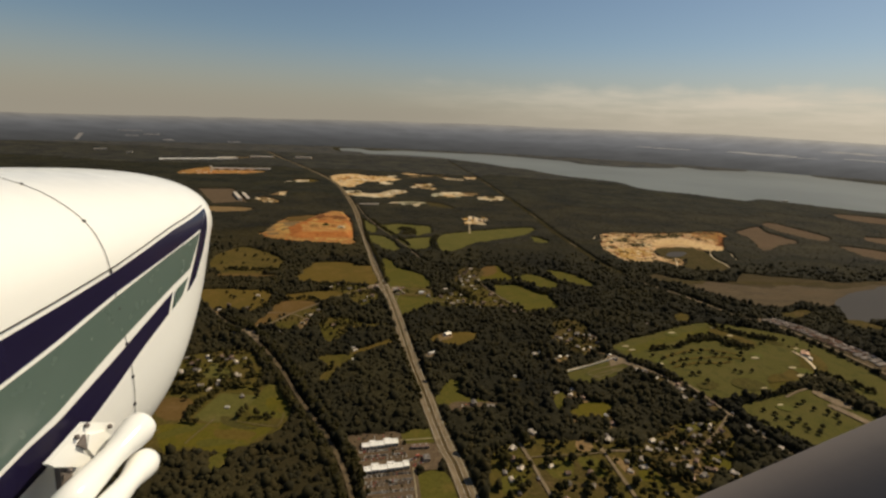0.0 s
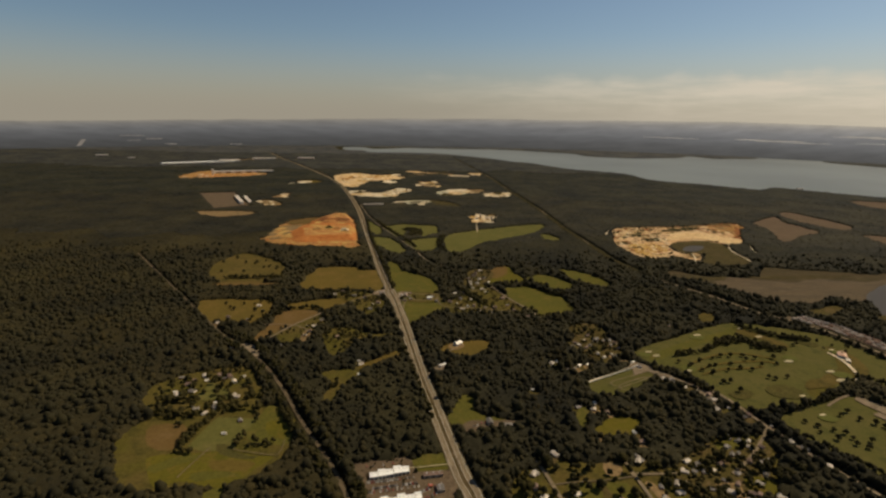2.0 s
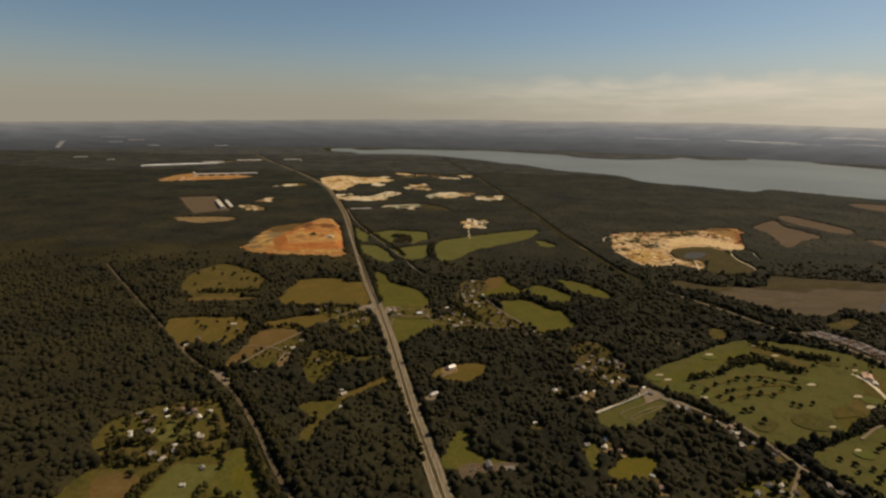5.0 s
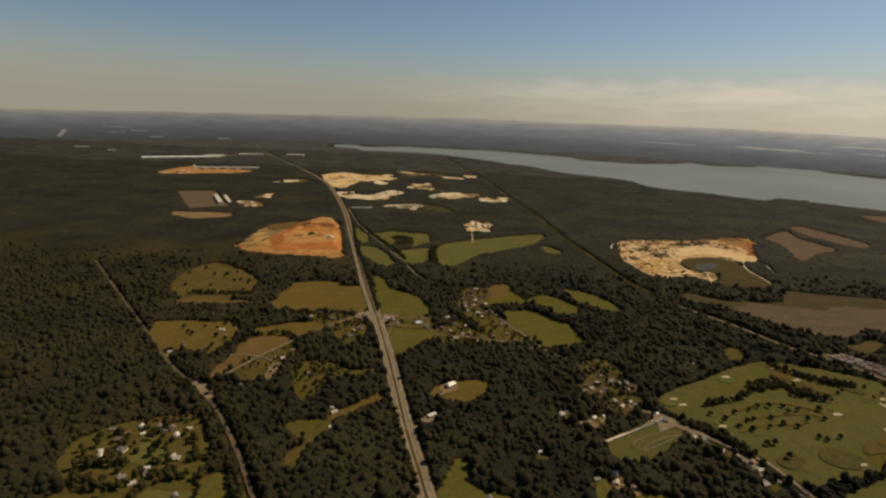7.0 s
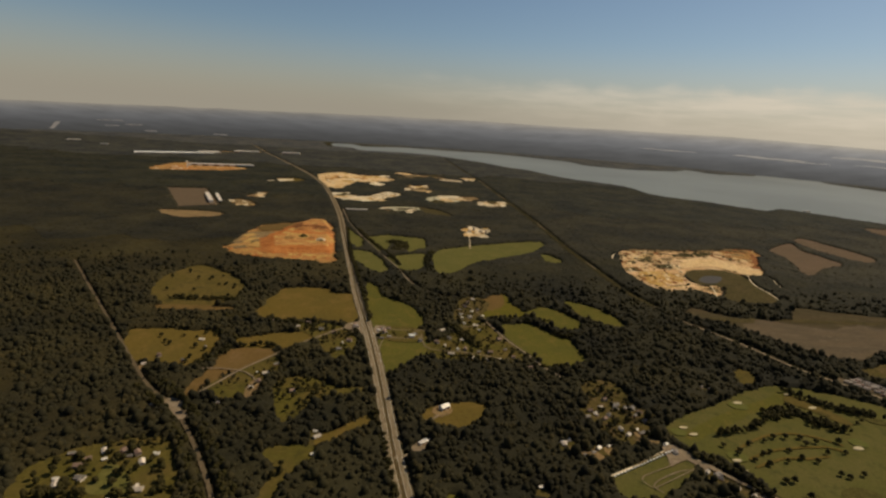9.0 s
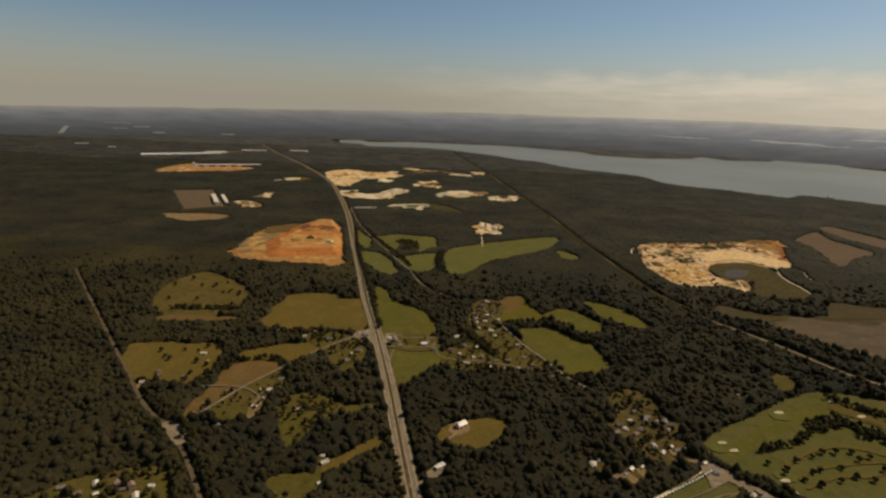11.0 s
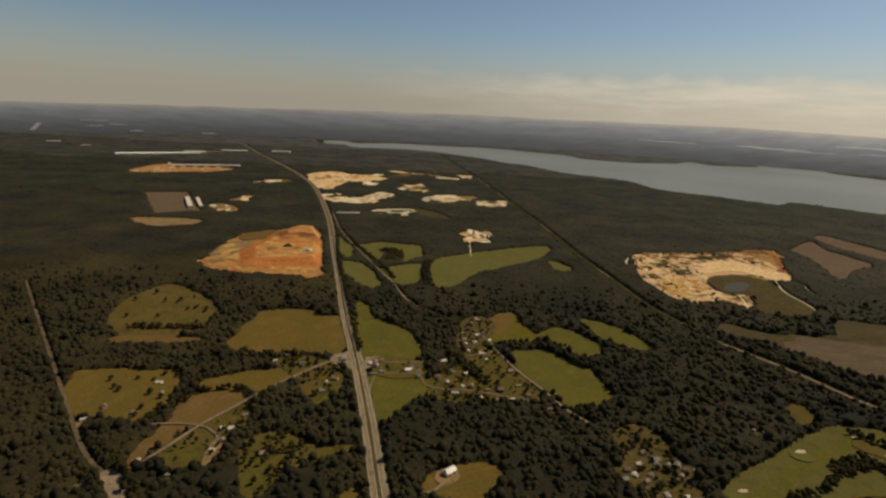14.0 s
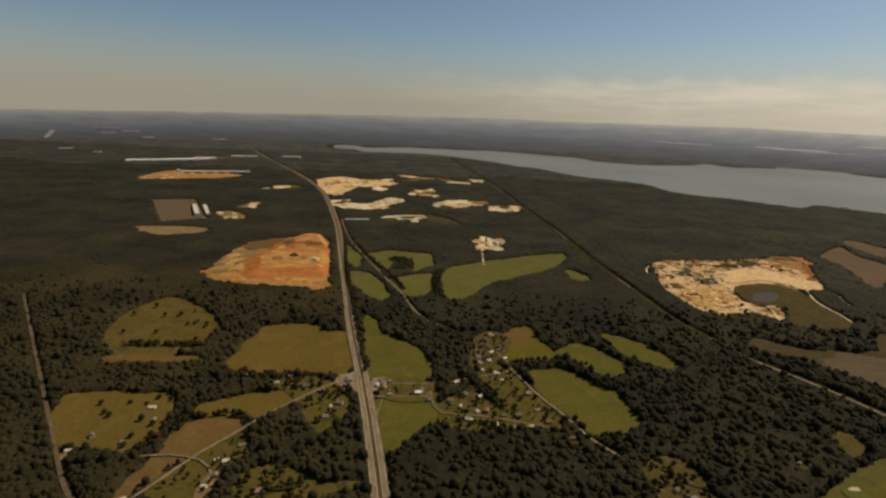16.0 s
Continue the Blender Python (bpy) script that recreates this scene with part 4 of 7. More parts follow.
def streaks(x, y, wide, deep, seed, count=6, tones=None, z=0.5):
    """Ragged strips of dug, bare or scrubby ground strewn over a stretch of workings."""
    r = random.Random(seed)
    for i in range(count):
        m, label = r.choice(tones or ((M_WHITESAND, "pale ragged sand strip"), (M_TAN, "tan ragged strip of worked ground"), (M_SCRUB, "dark ragged strip of scrub"), (M_CLEANSAND, "yellow ragged sand strip")))
        cx, cy = x + r.uniform(-0.5, 0.5) * wide, y + r.uniform(-0.5, 0.5) * deep
        a, b, lean = wide * r.uniform(0.10, 0.30), deep * r.uniform(0.10, 0.24), r.uniform(-0.4, 0.4)
        ring = [(cx + a * math.cos(k * 0.628) * r.uniform(0.6, 1.3), cy + b * math.sin(k * 0.628) * r.uniform(0.6, 1.3) + lean * a * math.cos(k * 0.628)) for k in range(10)]
        area("sand_pit", m, ring, label, z, 7, clear=m is not M_SCRUB)


WORKED = [(372, 1190), (440, 1225), (486, 1165), (470, 1108), (455, 1062), (445, 1000), (462, 985), (440, 970), (372, 962), (358, 1000), (354, 1060), (365, 1130)]
mounds(WORKED, 110, 1, 2.0, 5.0, M_CLEANSAND, "yellow ridges of dug sand")
mounds(WORKED, 34, 5, 1.6, 3.6, M_WHITESAND, "white ridges of dug sand")
mounds(QFRONT, 12, 6, 2.0, 5.0, M_BANKCLAY, "raw red ridges of clay on the pit floor", 0.14)
mounds(QFRONT, 45, 7, 2.0, 5.0, M_BENCH, "ochre ridges of clay on the pit floor", 0.14)
mounds(WORKED, 45, 2, 1.6, 4.4, M_CLAYDARK, "reddish brown ridges of spoil")
mounds([(612, 1258), (690, 1298), (720, 1297), (695, 1235), (649, 1136), (612, 1186)], 60, 3, 2.0, 5.0, M_CLAYFLOOR, "pale ridges of dug clay")
mounds([(400, 1230), (600, 1272), (690, 1302), (640, 1270), (560, 1240), (420, 1218)], 70, 4, 2.0, 4.5, M_TAN, "tan ridges of spoil along the rim")
for i, (x, y) in enumerate(((420, 1200), (470, 1215), (540, 1235), (600, 1250))):
    streaks(x, y, 56, 36, 80 + i, 4, ((M_CLAYDARK, "reddish ragged strip of spoil"), (M_TAN, "tan ragged strip of worked ground"), (M_SCRUB, "dark ragged strip of scrub")), 1.5)
for i, (x, y) in enumerate(((640, 1180), (668, 1225), (690, 1270), (650, 1265))):
    streaks(x, y, 50, 60, 70 + i, 4, ((M_TAN, "tan ragged strip of worked ground"), (M_CLEANSAND, "yellow ragged sand strip"), (M_CLAYFLOOR, "trodden clay strip"), (M_SCRUB, "dark ragged strip of scrub")), 1.5)
lane("track", M_WHITESAND, [(621, 1083), (626, 1069), (615, 1039), (607, 1010)], 2.6, "white sand track beside the pit", 0.3)
lane("track", M_WHITESAND, [(353, 1145), (360, 1168), (373, 1192)], 3.4, "white sand track at the rim of the pit", 0.3)
area("marsh", M_SCRUB, [(500, 852), (560, 862), (640, 868), (690, 868), (640, 858), (560, 850)], "tan reed bank in the marsh", 0.3, 6, clear=False)
area("marsh", M_SCRUB, [(380, 850), (420, 848), (466, 852), (452, 836), (410, 836)], "brown reed bank in the marsh", 0.3, 6, clear=False)
lane("track", M_WHITESAND, [(590, 1085), (571, 1042), (564, 1007), (565, 982), (561, 952), (557, 940)], 2.4, "white sand track beside the pit", 0.3)


def rim_point(bearing, slope, lift=6.5):
    """The place on the rising rim at a bearing and a slope below level."""
    a, r = radians(bearing), 4150.0
    while relief(r * math.sin(a), 145 + r * math.cos(a)) - 252 < r * math.tan(radians(slope)) and r < 4790:
        r += 2.0
    x, y = r * math.sin(a), 145 + r * math.cos(a)
    return x, y, relief(x, y) + lift


def far_water(west, east, slope, tall, seed):
    """A strip of far water on the rising rim between two bearings, pinched and bent by its wooded shores and tapering at its ends."""
    bm, last = bmesh.new(), None
    for i in range(33):
        f = i / 32
        bearing = west + (east - west) * f
        wide = tall * math.sin(math.pi * f) ** 0.6 * (0.75 + 0.55 * noise.noise((f * 6, seed, 0.3)))
        mid = slope + 0.05 * noise.noise((f * 3, seed, 4.1))
        col = []
        for level in (mid - wide / 2, mid + wide / 2 + 0.004):
            col.append(bm.verts.new(rim_point(bearing, level)))
        if last:
            bm.faces.new((last[0], col[0], col[1], last[1]))
        last = col
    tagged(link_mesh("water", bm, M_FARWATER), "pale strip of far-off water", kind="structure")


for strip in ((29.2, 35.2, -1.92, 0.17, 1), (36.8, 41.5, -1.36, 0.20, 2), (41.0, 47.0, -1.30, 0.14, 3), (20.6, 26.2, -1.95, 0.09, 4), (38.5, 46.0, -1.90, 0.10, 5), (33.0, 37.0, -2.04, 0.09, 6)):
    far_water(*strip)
lane("track", M_WHITESAND, [(475, 1001), (468, 972), (452, 937)], 2.6, "white sand track beside the pit", 0.3)
# flat grey holds the haze; a cleared swath first, then far warehouses
M_FARSTRIP = coat("haze_greyed_far_strip", (0.190, 0.178, 0.168), (0.160, 0.150, 0.142), 60.0, 0.9)
for west, east, low, high, lean in ((-36.49, -36.13, -3.38, -2.77, 0.5), (-32.96, -30.91, -2.49, -2.44, 0.0), (-30.80, -29.45, -2.81, -2.74, 0.0), (-29.25, -28.23, -3.34, -3.26, 0.0), (-23.28, -22.03, -3.40, -3.33, 0.0), (-32.36, -31.27, -2.95, -2.90, 0.0)):
    bm = bmesh.new()
    steps = [west + (east - west) * i / 6 for i in range(7)]
    low_row = [bm.verts.new(rim_point(b, low + 0.012 * math.sin(b * 9))) for b in steps]
    high_row = [bm.verts.new(rim_point(b + lean, high + 0.012 * math.sin(b * 7 + 1))) for b in steps]
    for i in range(6):
        bm.faces.new((low_row[i], low_row[i + 1], high_row[i + 1], high_row[i]))
    tagged(link_mesh("far_pale_strip", bm, M_FARSTRIP), "pale strip far off, greyed by haze put into its colour", kind="structure")
SANDN = [(-470, 2165), (-403, 2290), (-326, 2232), (-250, 2205), (-166, 2160), (-232, 2042), (-292, 2012), (-312, 1900), (-336, 1820), (-410, 1965)]
area("sand_pit", M_CLEANSAND, SANDN, "pale sand pit beside the highway", 0.12, 14)
heaps("sand_pit_banks", M_CLEANSAND, M_BENCH, M_CLEANSAND, SANDN, 10, 4.0, "pale sand banks", 8)
area("sand_pit", M_WHITESAND, [(-302, 1686), (-222, 1725), (-170, 1839), (-114, 1782), (-155, 1696), (-163, 1634), (-267, 1625)], "white sand workings", 0.12, 14)
area("sand_pit", M_TAN, [(-181, 2241), (26, 2443), (-64, 2282)], "tan strip of worked ground", 0.12, 8)
area("sand_pit", M_WHITESAND, [(116, 1684), (133, 1759), (210, 1778), (210, 1697), (141, 1665)], "white sand flat", 0.12, 8)
area("sand_pit", M_TAN, [(-110, 1973), (-47, 2057), (-35, 1970), (-95, 1882)], "tan sand workings", 0.12, 10)
area("sand_pit", M_WHITESAND, [(70, 2364), (138, 2352), (149, 2254), (102, 2304)], "white sand flat", 0.12, 10)
area("field", M_SCRUB, [(-40, 1540), (-56, 1588), (0, 1560), (40, 1480), (-30, 1500)], "olive scrub beside a pond", 0.1, 8)
area("sand_pit", M_WHITESAND, [(52, 1330), (70, 1345), (84, 1378), (104, 1350), (124, 1356), (116, 1290), (120, 1262), (96, 1240), (84, 1262), (62, 1252), (66, 1290)], "white sand yard of a works", 0.12, 12)
lane("track", M_WHITESAND, [(73, 1268), (70, 1210), (68, 1156)], 3.2, "white sand drive")
area("sand_pit", M_CLAYFLOOR, [(-1065, 2067), (-1038, 2278), (-787, 2231), (-772, 2132), (-990, 2003)], "orange building ground", 0.12, 14)
area("sand_pit", M_TAN, [(-557, 1498), (-535, 1542), (-478, 1492), (-466, 1435), (-521, 1463)], "tan cleared ground", 0.12, 8)
area("sand_pit", M_TAN, [(-537, 1592), (-519, 1686), (-496, 1636), (-501, 1582)], "tan cleared ground", 0.12, 8)
area("field", M_OLIVE, [(-571, 1975), (-528, 2025), (-470, 1960), (-509, 1913), (-541, 1906)], "olive cleared ground", 0.12, 8)
area("parking_lot", M_LOT, [(-790, 1650), (-687, 1680), (-545, 1435), (-622, 1380)], "dark asphalt depot yard", 0.12, 2, soft=False)
area("field", M_TAN, [(-650, 1339), (-513, 1351), (-495, 1303), (-567, 1266)], "tan strip beside the depot", 0.12, 6)
area("field", M_TAN, [(-1190, 2840), (-1045, 2900), (-940, 2992), (-960, 2880), (-1100, 2790)], "pale cleared ground far off", 0.12, 10)
area("field", M_TAN, [(-870, 2960), (-760, 3000), (-740, 2950), (-840, 2910)], "pale cleared ground far off", 0.12, 10)

streaks(30, 1760, 150, 180, 1, 6)
streaks(-100, 1550, 110, 90, 2, 5)
streaks(165, 1720, 110, 110, 3, 6)
streaks(-80, 1970, 110, 190, 4, 7)
streaks(-60, 2330, 240, 170, 5, 7)
streaks(110, 2310, 110, 110, 6, 4)
streaks(-230, 1720, 170, 170, 7, 8)
streaks(-510, 1480, 90, 80, 8, 4)
streaks(-515, 1635, 60, 110, 9, 4)
streaks(-520, 1960, 110, 110, 10, 5)
streaks(-310, 2120, 200, 260, 11, 7, ((M_WHITESAND, "pale ragged sand strip"), (M_BENCH, "ochre ragged strip of dug ground"), (M_CLAYFLOOR, "trodden clay strip")))
streaks(-930, 2130, 260, 200, 12, 6, ((M_WHITESAND, "pale ragged sand strip"), (M_ORANGE, "orange ragged strip of worked ground"), (M_SCRUB, "dark ragged strip of scrub")))
streaks(89, 1298, 60, 70, 13, 5, ((M_TAN, "tan ragged strip of worked ground"), (M_CLEANSAND, "yellow ragged sand strip"), (M_BENCH, "ochre ragged strip of dug ground")))
streaks(420, 1130, 90, 150, 14, 8, ((M_SCRUB, "dark ragged strip of scrub"), (M_CLEANSAND, "yellow ragged sand strip"), (M_BENCH, "ochre ragged strip of dug ground")))
streaks(-352, 1120, 64, 100, 16, 7, ((M_CLAYFLOOR, "trodden clay strip"), (M_BENCH, "ochre ragged strip of dug ground")), 1.8)
streaks(-270, 1040, 180, 50, 15, 6, ((M_CLAYFLOOR, "trodden clay strip"), (M_ORANGE, "orange ragged strip of worked ground"), (M_BENCH, "ochre ragged strip of dug ground")))

WORKINGS = [(SANDN, 46), ([(-302, 1686), (-222, 1725), (-170, 1839), (-114, 1782), (-155, 1696), (-163, 1634), (-267, 1625)], 40), ([(116, 1684), (133, 1759), (210, 1778), (210, 1697), (141, 1665)], 14),
            ([(-39, 1753), (19, 1838), (91, 1826), (66, 1724), (-13, 1670)], 12), ([(52, 1330), (84, 1378), (124, 1356), (116, 1290), (96, 1240), (62, 1252)], 12), ([(-110, 1973), (-47, 2057), (-35, 1970), (-95, 1882)], 16),
            ([(-557, 1498), (-535, 1542), (-478, 1492), (-466, 1435), (-521, 1463)], 12), ([(-1065, 2067), (-1038, 2278), (-787, 2231), (-772, 2132), (-990, 2003)], 24)]
for i, (rim, count) in enumerate(WORKINGS):
    mounds(rim, count // 2, 20 + i, 3.0, 9.0, M_WHITESAND, "white ridges of dug sand", 0.10)
    mounds(rim, count // 3, 40 + i, 3.0, 8.0, M_BENCH, "ochre ridges of spoil", 0.10)
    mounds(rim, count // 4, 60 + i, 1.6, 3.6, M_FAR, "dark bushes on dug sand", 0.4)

for x, y, wide in ((-568, 2813, 70), (-413, 2964, 50), (-353, 2998, 34), (-430, 2950, 30), (-600, 2790, 26)):
    streaks(x, y, wide, wide, int(x) % 97, 2, ((M_TAN, "pale ragged cleared ground far off"),))

for tone, ring, label in ((M_GREEN, [(87, 347), (108, 348), (107, 328), (91, 325)], "green lawn behind a house"),
                          (M_GREEN, [(115, 349), (131, 350), (133, 328), (119, 333)], "green lawn behind a house"),
                          (M_GREEN, [(53, 323), (67, 326), (70, 314), (52, 305)], "green lawn behind a house"),
                          (M_HAY, [(159, 336), (172, 337), (171, 326), (158, 325)], "yellow-green lawn behind a house"),
                          (M_HAY, [(220, 360), (237, 357), (231, 340), (215, 344)], "yellow-green lawn behind a house"),
                          (M_TAN, [(143, 350), (149, 351), (156, 336), (150, 331)], "worn bare yard beside a street"),
                          (M_ROUGH, [(83, 368), (107, 373), (105, 358), (83, 354)], "rough lawn before the woods"),
                          (M_TAN, [(120, 372), (132, 369), (130, 359), (119, 358)], "worn bare yard beside a street"),
                          (M_GREEN, [(220, 400), (244, 408), (243, 399), (218, 389)], "green lawn behind a house"),
                          (M_TAN, [(194, 349), (211, 353), (207, 339), (194, 336)], "worn bare yard beside a street")):
    area("garden", tone, ring, label, 0.29 - 0.002 * LAYERS[0], 1.2)

area("garden", M_YARD, [(153, 633), (176, 643), (191, 612), (197, 576), (189, 543), (162, 532), (148, 550), (168, 585), (150, 608)], "worn lawns among trees and houses", 0.1 - 0.002 * LAYERS[0], 3)

# roads and railways
HIGHWAY = [(120, -600), (80, 60), (26, 309), (14, 349), (4, 387), (-9, 440), (-24, 500), (-47, 606), (-64, 680), (-82, 752), (-112, 865), (-140, 985), (-178, 1145), (-206, 1265),
           (-245, 1425), (-311, 1657), (-394, 1913), (-504, 2162), (-674, 2487), (-892, 2885), (-1189, 3462)]
LINES.append((np.array([tuple(p) for p in smooth_line(HIGHWAY)]), 9.0))
highway = tagged(new("road"), "pale divided highway with a dry grass median", kind="structure")
part("verge", strip_mesh(HIGHWAY, -7.2, 6.8, 0.12), M_VERGE, highway, "pale gravel verge")
part("median", strip_mesh(HIGHWAY, -1.5, 1.5, 0.16), M_MEDIAN, highway, "dry brown grass median")
part("carriageway", strip_mesh(HIGHWAY, 1.5, 6.0, 0.24), M_ROAD, highway)
part("carriageway", strip_mesh(HIGHWAY, -6.0, -1.5, 0.24), M_ROAD, highway)
for a in (1.75, 5.6, -1.75, -5.6):
    part("edge_line", strip_mesh(HIGHWAY[1:14], a - 0.06, a + 0.06, 0.27), M_PAINTLINE, highway)
WEST_RAIL = [(150, -420), (90, -120), (30, 60), (-20, 210), (-52, 296), (-63, 324), (-82, 360), (-103, 391), (-124, 422), (-149, 463), (-183, 511), (-218, 552), (-255, 582), (-311, 645), (-422, 772), (-560, 930)]
lane("road", M_BALLAST, WEST_RAIL, 3.2, "brown ballasted railway bed between trees", gap=2.2)
lane("road", M_TRACK, [(-74, 743), (-106, 733), (-125, 711), (-149, 681), (-166, 652), (-185, 622), (-196, 597), (-214, 560), (-225, 550)], 2.5, "pale country lane", gap=2.6)
lane("road", M_TRACK, [(70, 776), (89, 728), (108, 692), (121, 662), (138, 640)], 2.6, "pale straight lane between fields", gap=3.0)
lane("road", M_TRACK, [(-76, 712), (-50, 714), (-16, 717), (-13, 732), (-10, 705), (0, 690), (30, 688), (60, 682), (100, 670)], 1.3, "narrow village lane")
lane("road", M_TRACK, [(-78, 738), (-14, 740), (37, 758), (70, 776), (50, 830)], 1.4, "narrow village lane")
EAST_RAIL = [(20, 3350), (58, 3065), (165, 2306), (221, 1790), (256, 1467), (274, 1217), (292, 1062), (306, 944), (327, 877), (351, 814), (391, 754), (422, 692), (449, 664), (470, 636),
             (487, 586), (497, 540), (510, 480), (520, 400)]
# scrub brown in place of ballast, painting the trees' shade on the bed
lane("road", M_SCRUB, EAST_RAIL[:9], 3.0, "railway cutting through woods, tree shade put into its dark brown", gap=8.0)
for a, b in (((168, 2320), (196, 2060)), ((206, 1945), (219, 1840)), ((259, 1462), (264, 1380)), ((288, 1105), (294, 1062))):
    lane("road", M_TRACK, [a, b], 2.0, "pale ballast showing in the railway cutting", 0.3, gap=0)
lane("road", M_TRACK, EAST_RAIL[8:10], 2.2, "pale ballasted railway bed through woods", gap=0.8)
lane("road", M_TRACK, EAST_RAIL[9:], 3.8, "pale ballasted railway bed through woods", gap=8.0)
lane("road", M_TRACK, [(-249, 1495), (-215, 1370), (-183, 1274), (-137, 1160), (-97, 1068), (-63, 993), (-31, 911), (20, 860)], 3.0, "pale lane between pastures")
lane("road", M_TRACK, [(-238, 1477), (-180, 1489)], 6, "pale hardstanding beside the highway")
lane("road", M_TRACK, [(-24, 500), (-11, 506), (2, 524)], 3.4, "pale drive off the highway", gap=1)
lane("road", M_TRACK, [(-8, 550), (2, 553), (9, 561)], 2.2, "pale church drive", 0.22)
lane("road", M_ROAD, [(68, 372), (74, 357), (86, 304), (97, 250)], 2.8, "pale residential street", gap=0.5)
lane("road", M_ROAD, [(137, 376), (138, 362), (146, 308), (154, 250)], 2.8, "pale residential street", gap=0.5)
lane("road", M_VERGE, [(74, 346), (98, 350), (121, 353), (139, 357)], 1.2, "thin tan lane across the gardens", 0.26, gap=0)
lane("road", M_ROAD, [(136, 359), (172, 361)], 2.2, "pale residential street", gap=0.5)
lane("road", M_TRACK, [(215, 520), (240, 492), (261, 472), (274, 422), (292, 369), (310, 330)], 3.0, "pale street beside the golf course", gap=3.6)
lane("road", M_ROAD, [(274, 422), (240, 385), (212, 362)], 2.6, "pale residential street", gap=0.5)
lane("road", M_TRACK, [(195, 530), (216, 518), (228, 505)], 5, "pale car park of the sports field", gap=1)
lane("path", M_WHITESAND, [(139, 493), (165, 508), (193, 527)], 1.5, "pale gravel edge of the sports field", 0.24, gap=0)
lane("path", M_TRACK, [(173, 478), (168, 484), (176, 492), (196, 503), (208, 505)], 0.8, "worn running track line", 0.24, gap=0)
lane("path", M_WHITESAND, [(430, 570), (433, 552), (428, 530), (420, 512), (404, 500)], 3.4, "pale clubhouse drive", 0.22, gap=0)
lane("path", M_TRACK, [(350, 458), (372, 472), (386, 478)], 2.4, "pale golf car park", 0.24, gap=0)
lane("path", M_TRACK, [(385, 447), (398, 420), (412, 390)], 9.0, "pale golf practice strip", 0.2, gap=0)
lane("path", M_TRACK, [(-228, 617), (-205, 620), (-180, 616), (-164, 600), (-168, 585)], 1.6, "gravel farm drive", 0.24)
lane("path", M_TRACK, [(-47, 640), (-55, 660), (-58, 685), (-56, 708)], 0.9, "worn arc of a track across the pasture", 0.24, gap=0)
lane("path", M_VERGE, [(-189, 345), (-186, 360), (-181, 380)], 1.0, "pale track across the meadow", 0.28)
lane("path", M_VERGE, [(-163, 378), (-143, 374), (-127, 373), (-126, 384), (-127, 392)], 0.7, "worn path round the pasture", 0.28)
area("parking_lot", M_LOT, [(-68, 366), (-26, 374), (-21, 357), (6, 360), (13, 347), (6, 328), (-9, 326), (-2, 280), (-38, 280)], "grey asphalt car park of a shopping centre", 0.14, 0, soft=False)
lane("kerb", M_BUNKER, [(-27, 360), (-12, 363), (5, 366)], 0.7, "pale concrete kerb beside a shopping centre", 0.4, gap=0)
lane("kerb", M_BUNKER, [(-68, 364), (-60, 340), (-50, 312), (-42, 284)], 0.5, "pale concrete kerb beside a shopping centre", 0.4, gap=0)
lane("kerb", M_BUNKER, [(-12, 328), (-8, 300), (-5, 282)], 0.6, "pale concrete kerb beside a shopping centre", 0.4, gap=0)
area("parking_lot", M_TRACK, [(-104, 750), (-80, 756), (-70, 722), (-99, 723)], "pale gravel yard at the crossroads", 0.2, 3)
area("parking_lot", M_TRACK, [(-70, 746), (-52, 747), (-46, 722), (-66, 720)], "pale gravel yard at the crossroads", 0.2, 3)
area("parking_lot", M_LOT, [(13, 416), (22, 424), (33, 424), (66, 425), (60, 418), (18, 403)], "pale gravel yard beside a lawn", 0.2, 2)
area("parking_lot", M_TRACK, [(-16, 508), (-4, 527), (6, 527), (-2, 508)], "pale gravel yard off the highway", 0.2, 2)
area("parking_lot", M_TAN, [(3, 566), (9, 578), (18, 576), (22, 568), (11, 558)], "bare church yard", 0.18, 1)
for x, y, w in ((303, 612, 4.4), (367, 635, 3.4), (377, 611, 4.0), (372, 547, 4.6), (249, 507, 4.0), (401, 525, 4.2), (399, 507, 5.4), (227, 564, 3.6), (231, 554, 3.6), (251, 521, 3.4), (339, 475, 3.0), (440, 578, 3.4), (335, 443, 3.0)):
    ring = [(x + w * math.cos(k * 0.785) * (1.25 if k % 3 else 0.9), y + 0.55 * w * math.sin(k * 0.785 + 0.3)) for k in range(8)]
    area("bunker", M_BUNKER, ring, "pale sand bunker on the golf course", 0.3, 1.0, clear=False)
for x, y, w in ((254, 526, 8), (408, 518, 9), (440, 572, 8), (378, 555, 8), (219, 556, 7), (336, 438, 8), (300, 606, 9)):
    ring = [(x + w * math.cos(k * 0.785), y + 0.8 * w * math.sin(k * 0.785)) for k in range(8)]
    area("putting_green", M_PUTT, ring, "light close-mown putting green", 0.22, 1.0, clear=False)
area("golf_rough", M_DARKGRASS, [(314, 490), (334, 496), (345, 484), (336, 471), (319, 469), (308, 478)], "dark oval of unmown rough", 0.2, 2, clear=False)
area("golf_rough", M_DARKGRASS, [(268, 475), (286, 486), (294, 477), (278, 466)], "dark oval of unmown rough", 0.2, 2, clear=False)
area("golf_rough", M_DARKGRASS, [(414, 596), (424, 600), (434, 591), (424, 586)], "dark oval of unmown rough", 0.2, 2, clear=False)
area("golf_rough", M_SCRUBBY, [(354, 496), (366, 507), (388, 509), (383, 497), (353, 487)], "dry brown fairway edge", 0.2, 2, clear=False)
area("golf_rough", M_SCRUBBY, [(355, 622), (370, 606), (391, 582), (397, 591), (382, 619), (370, 634)], "dry brown fairway edge", 0.2, 2, clear=False)
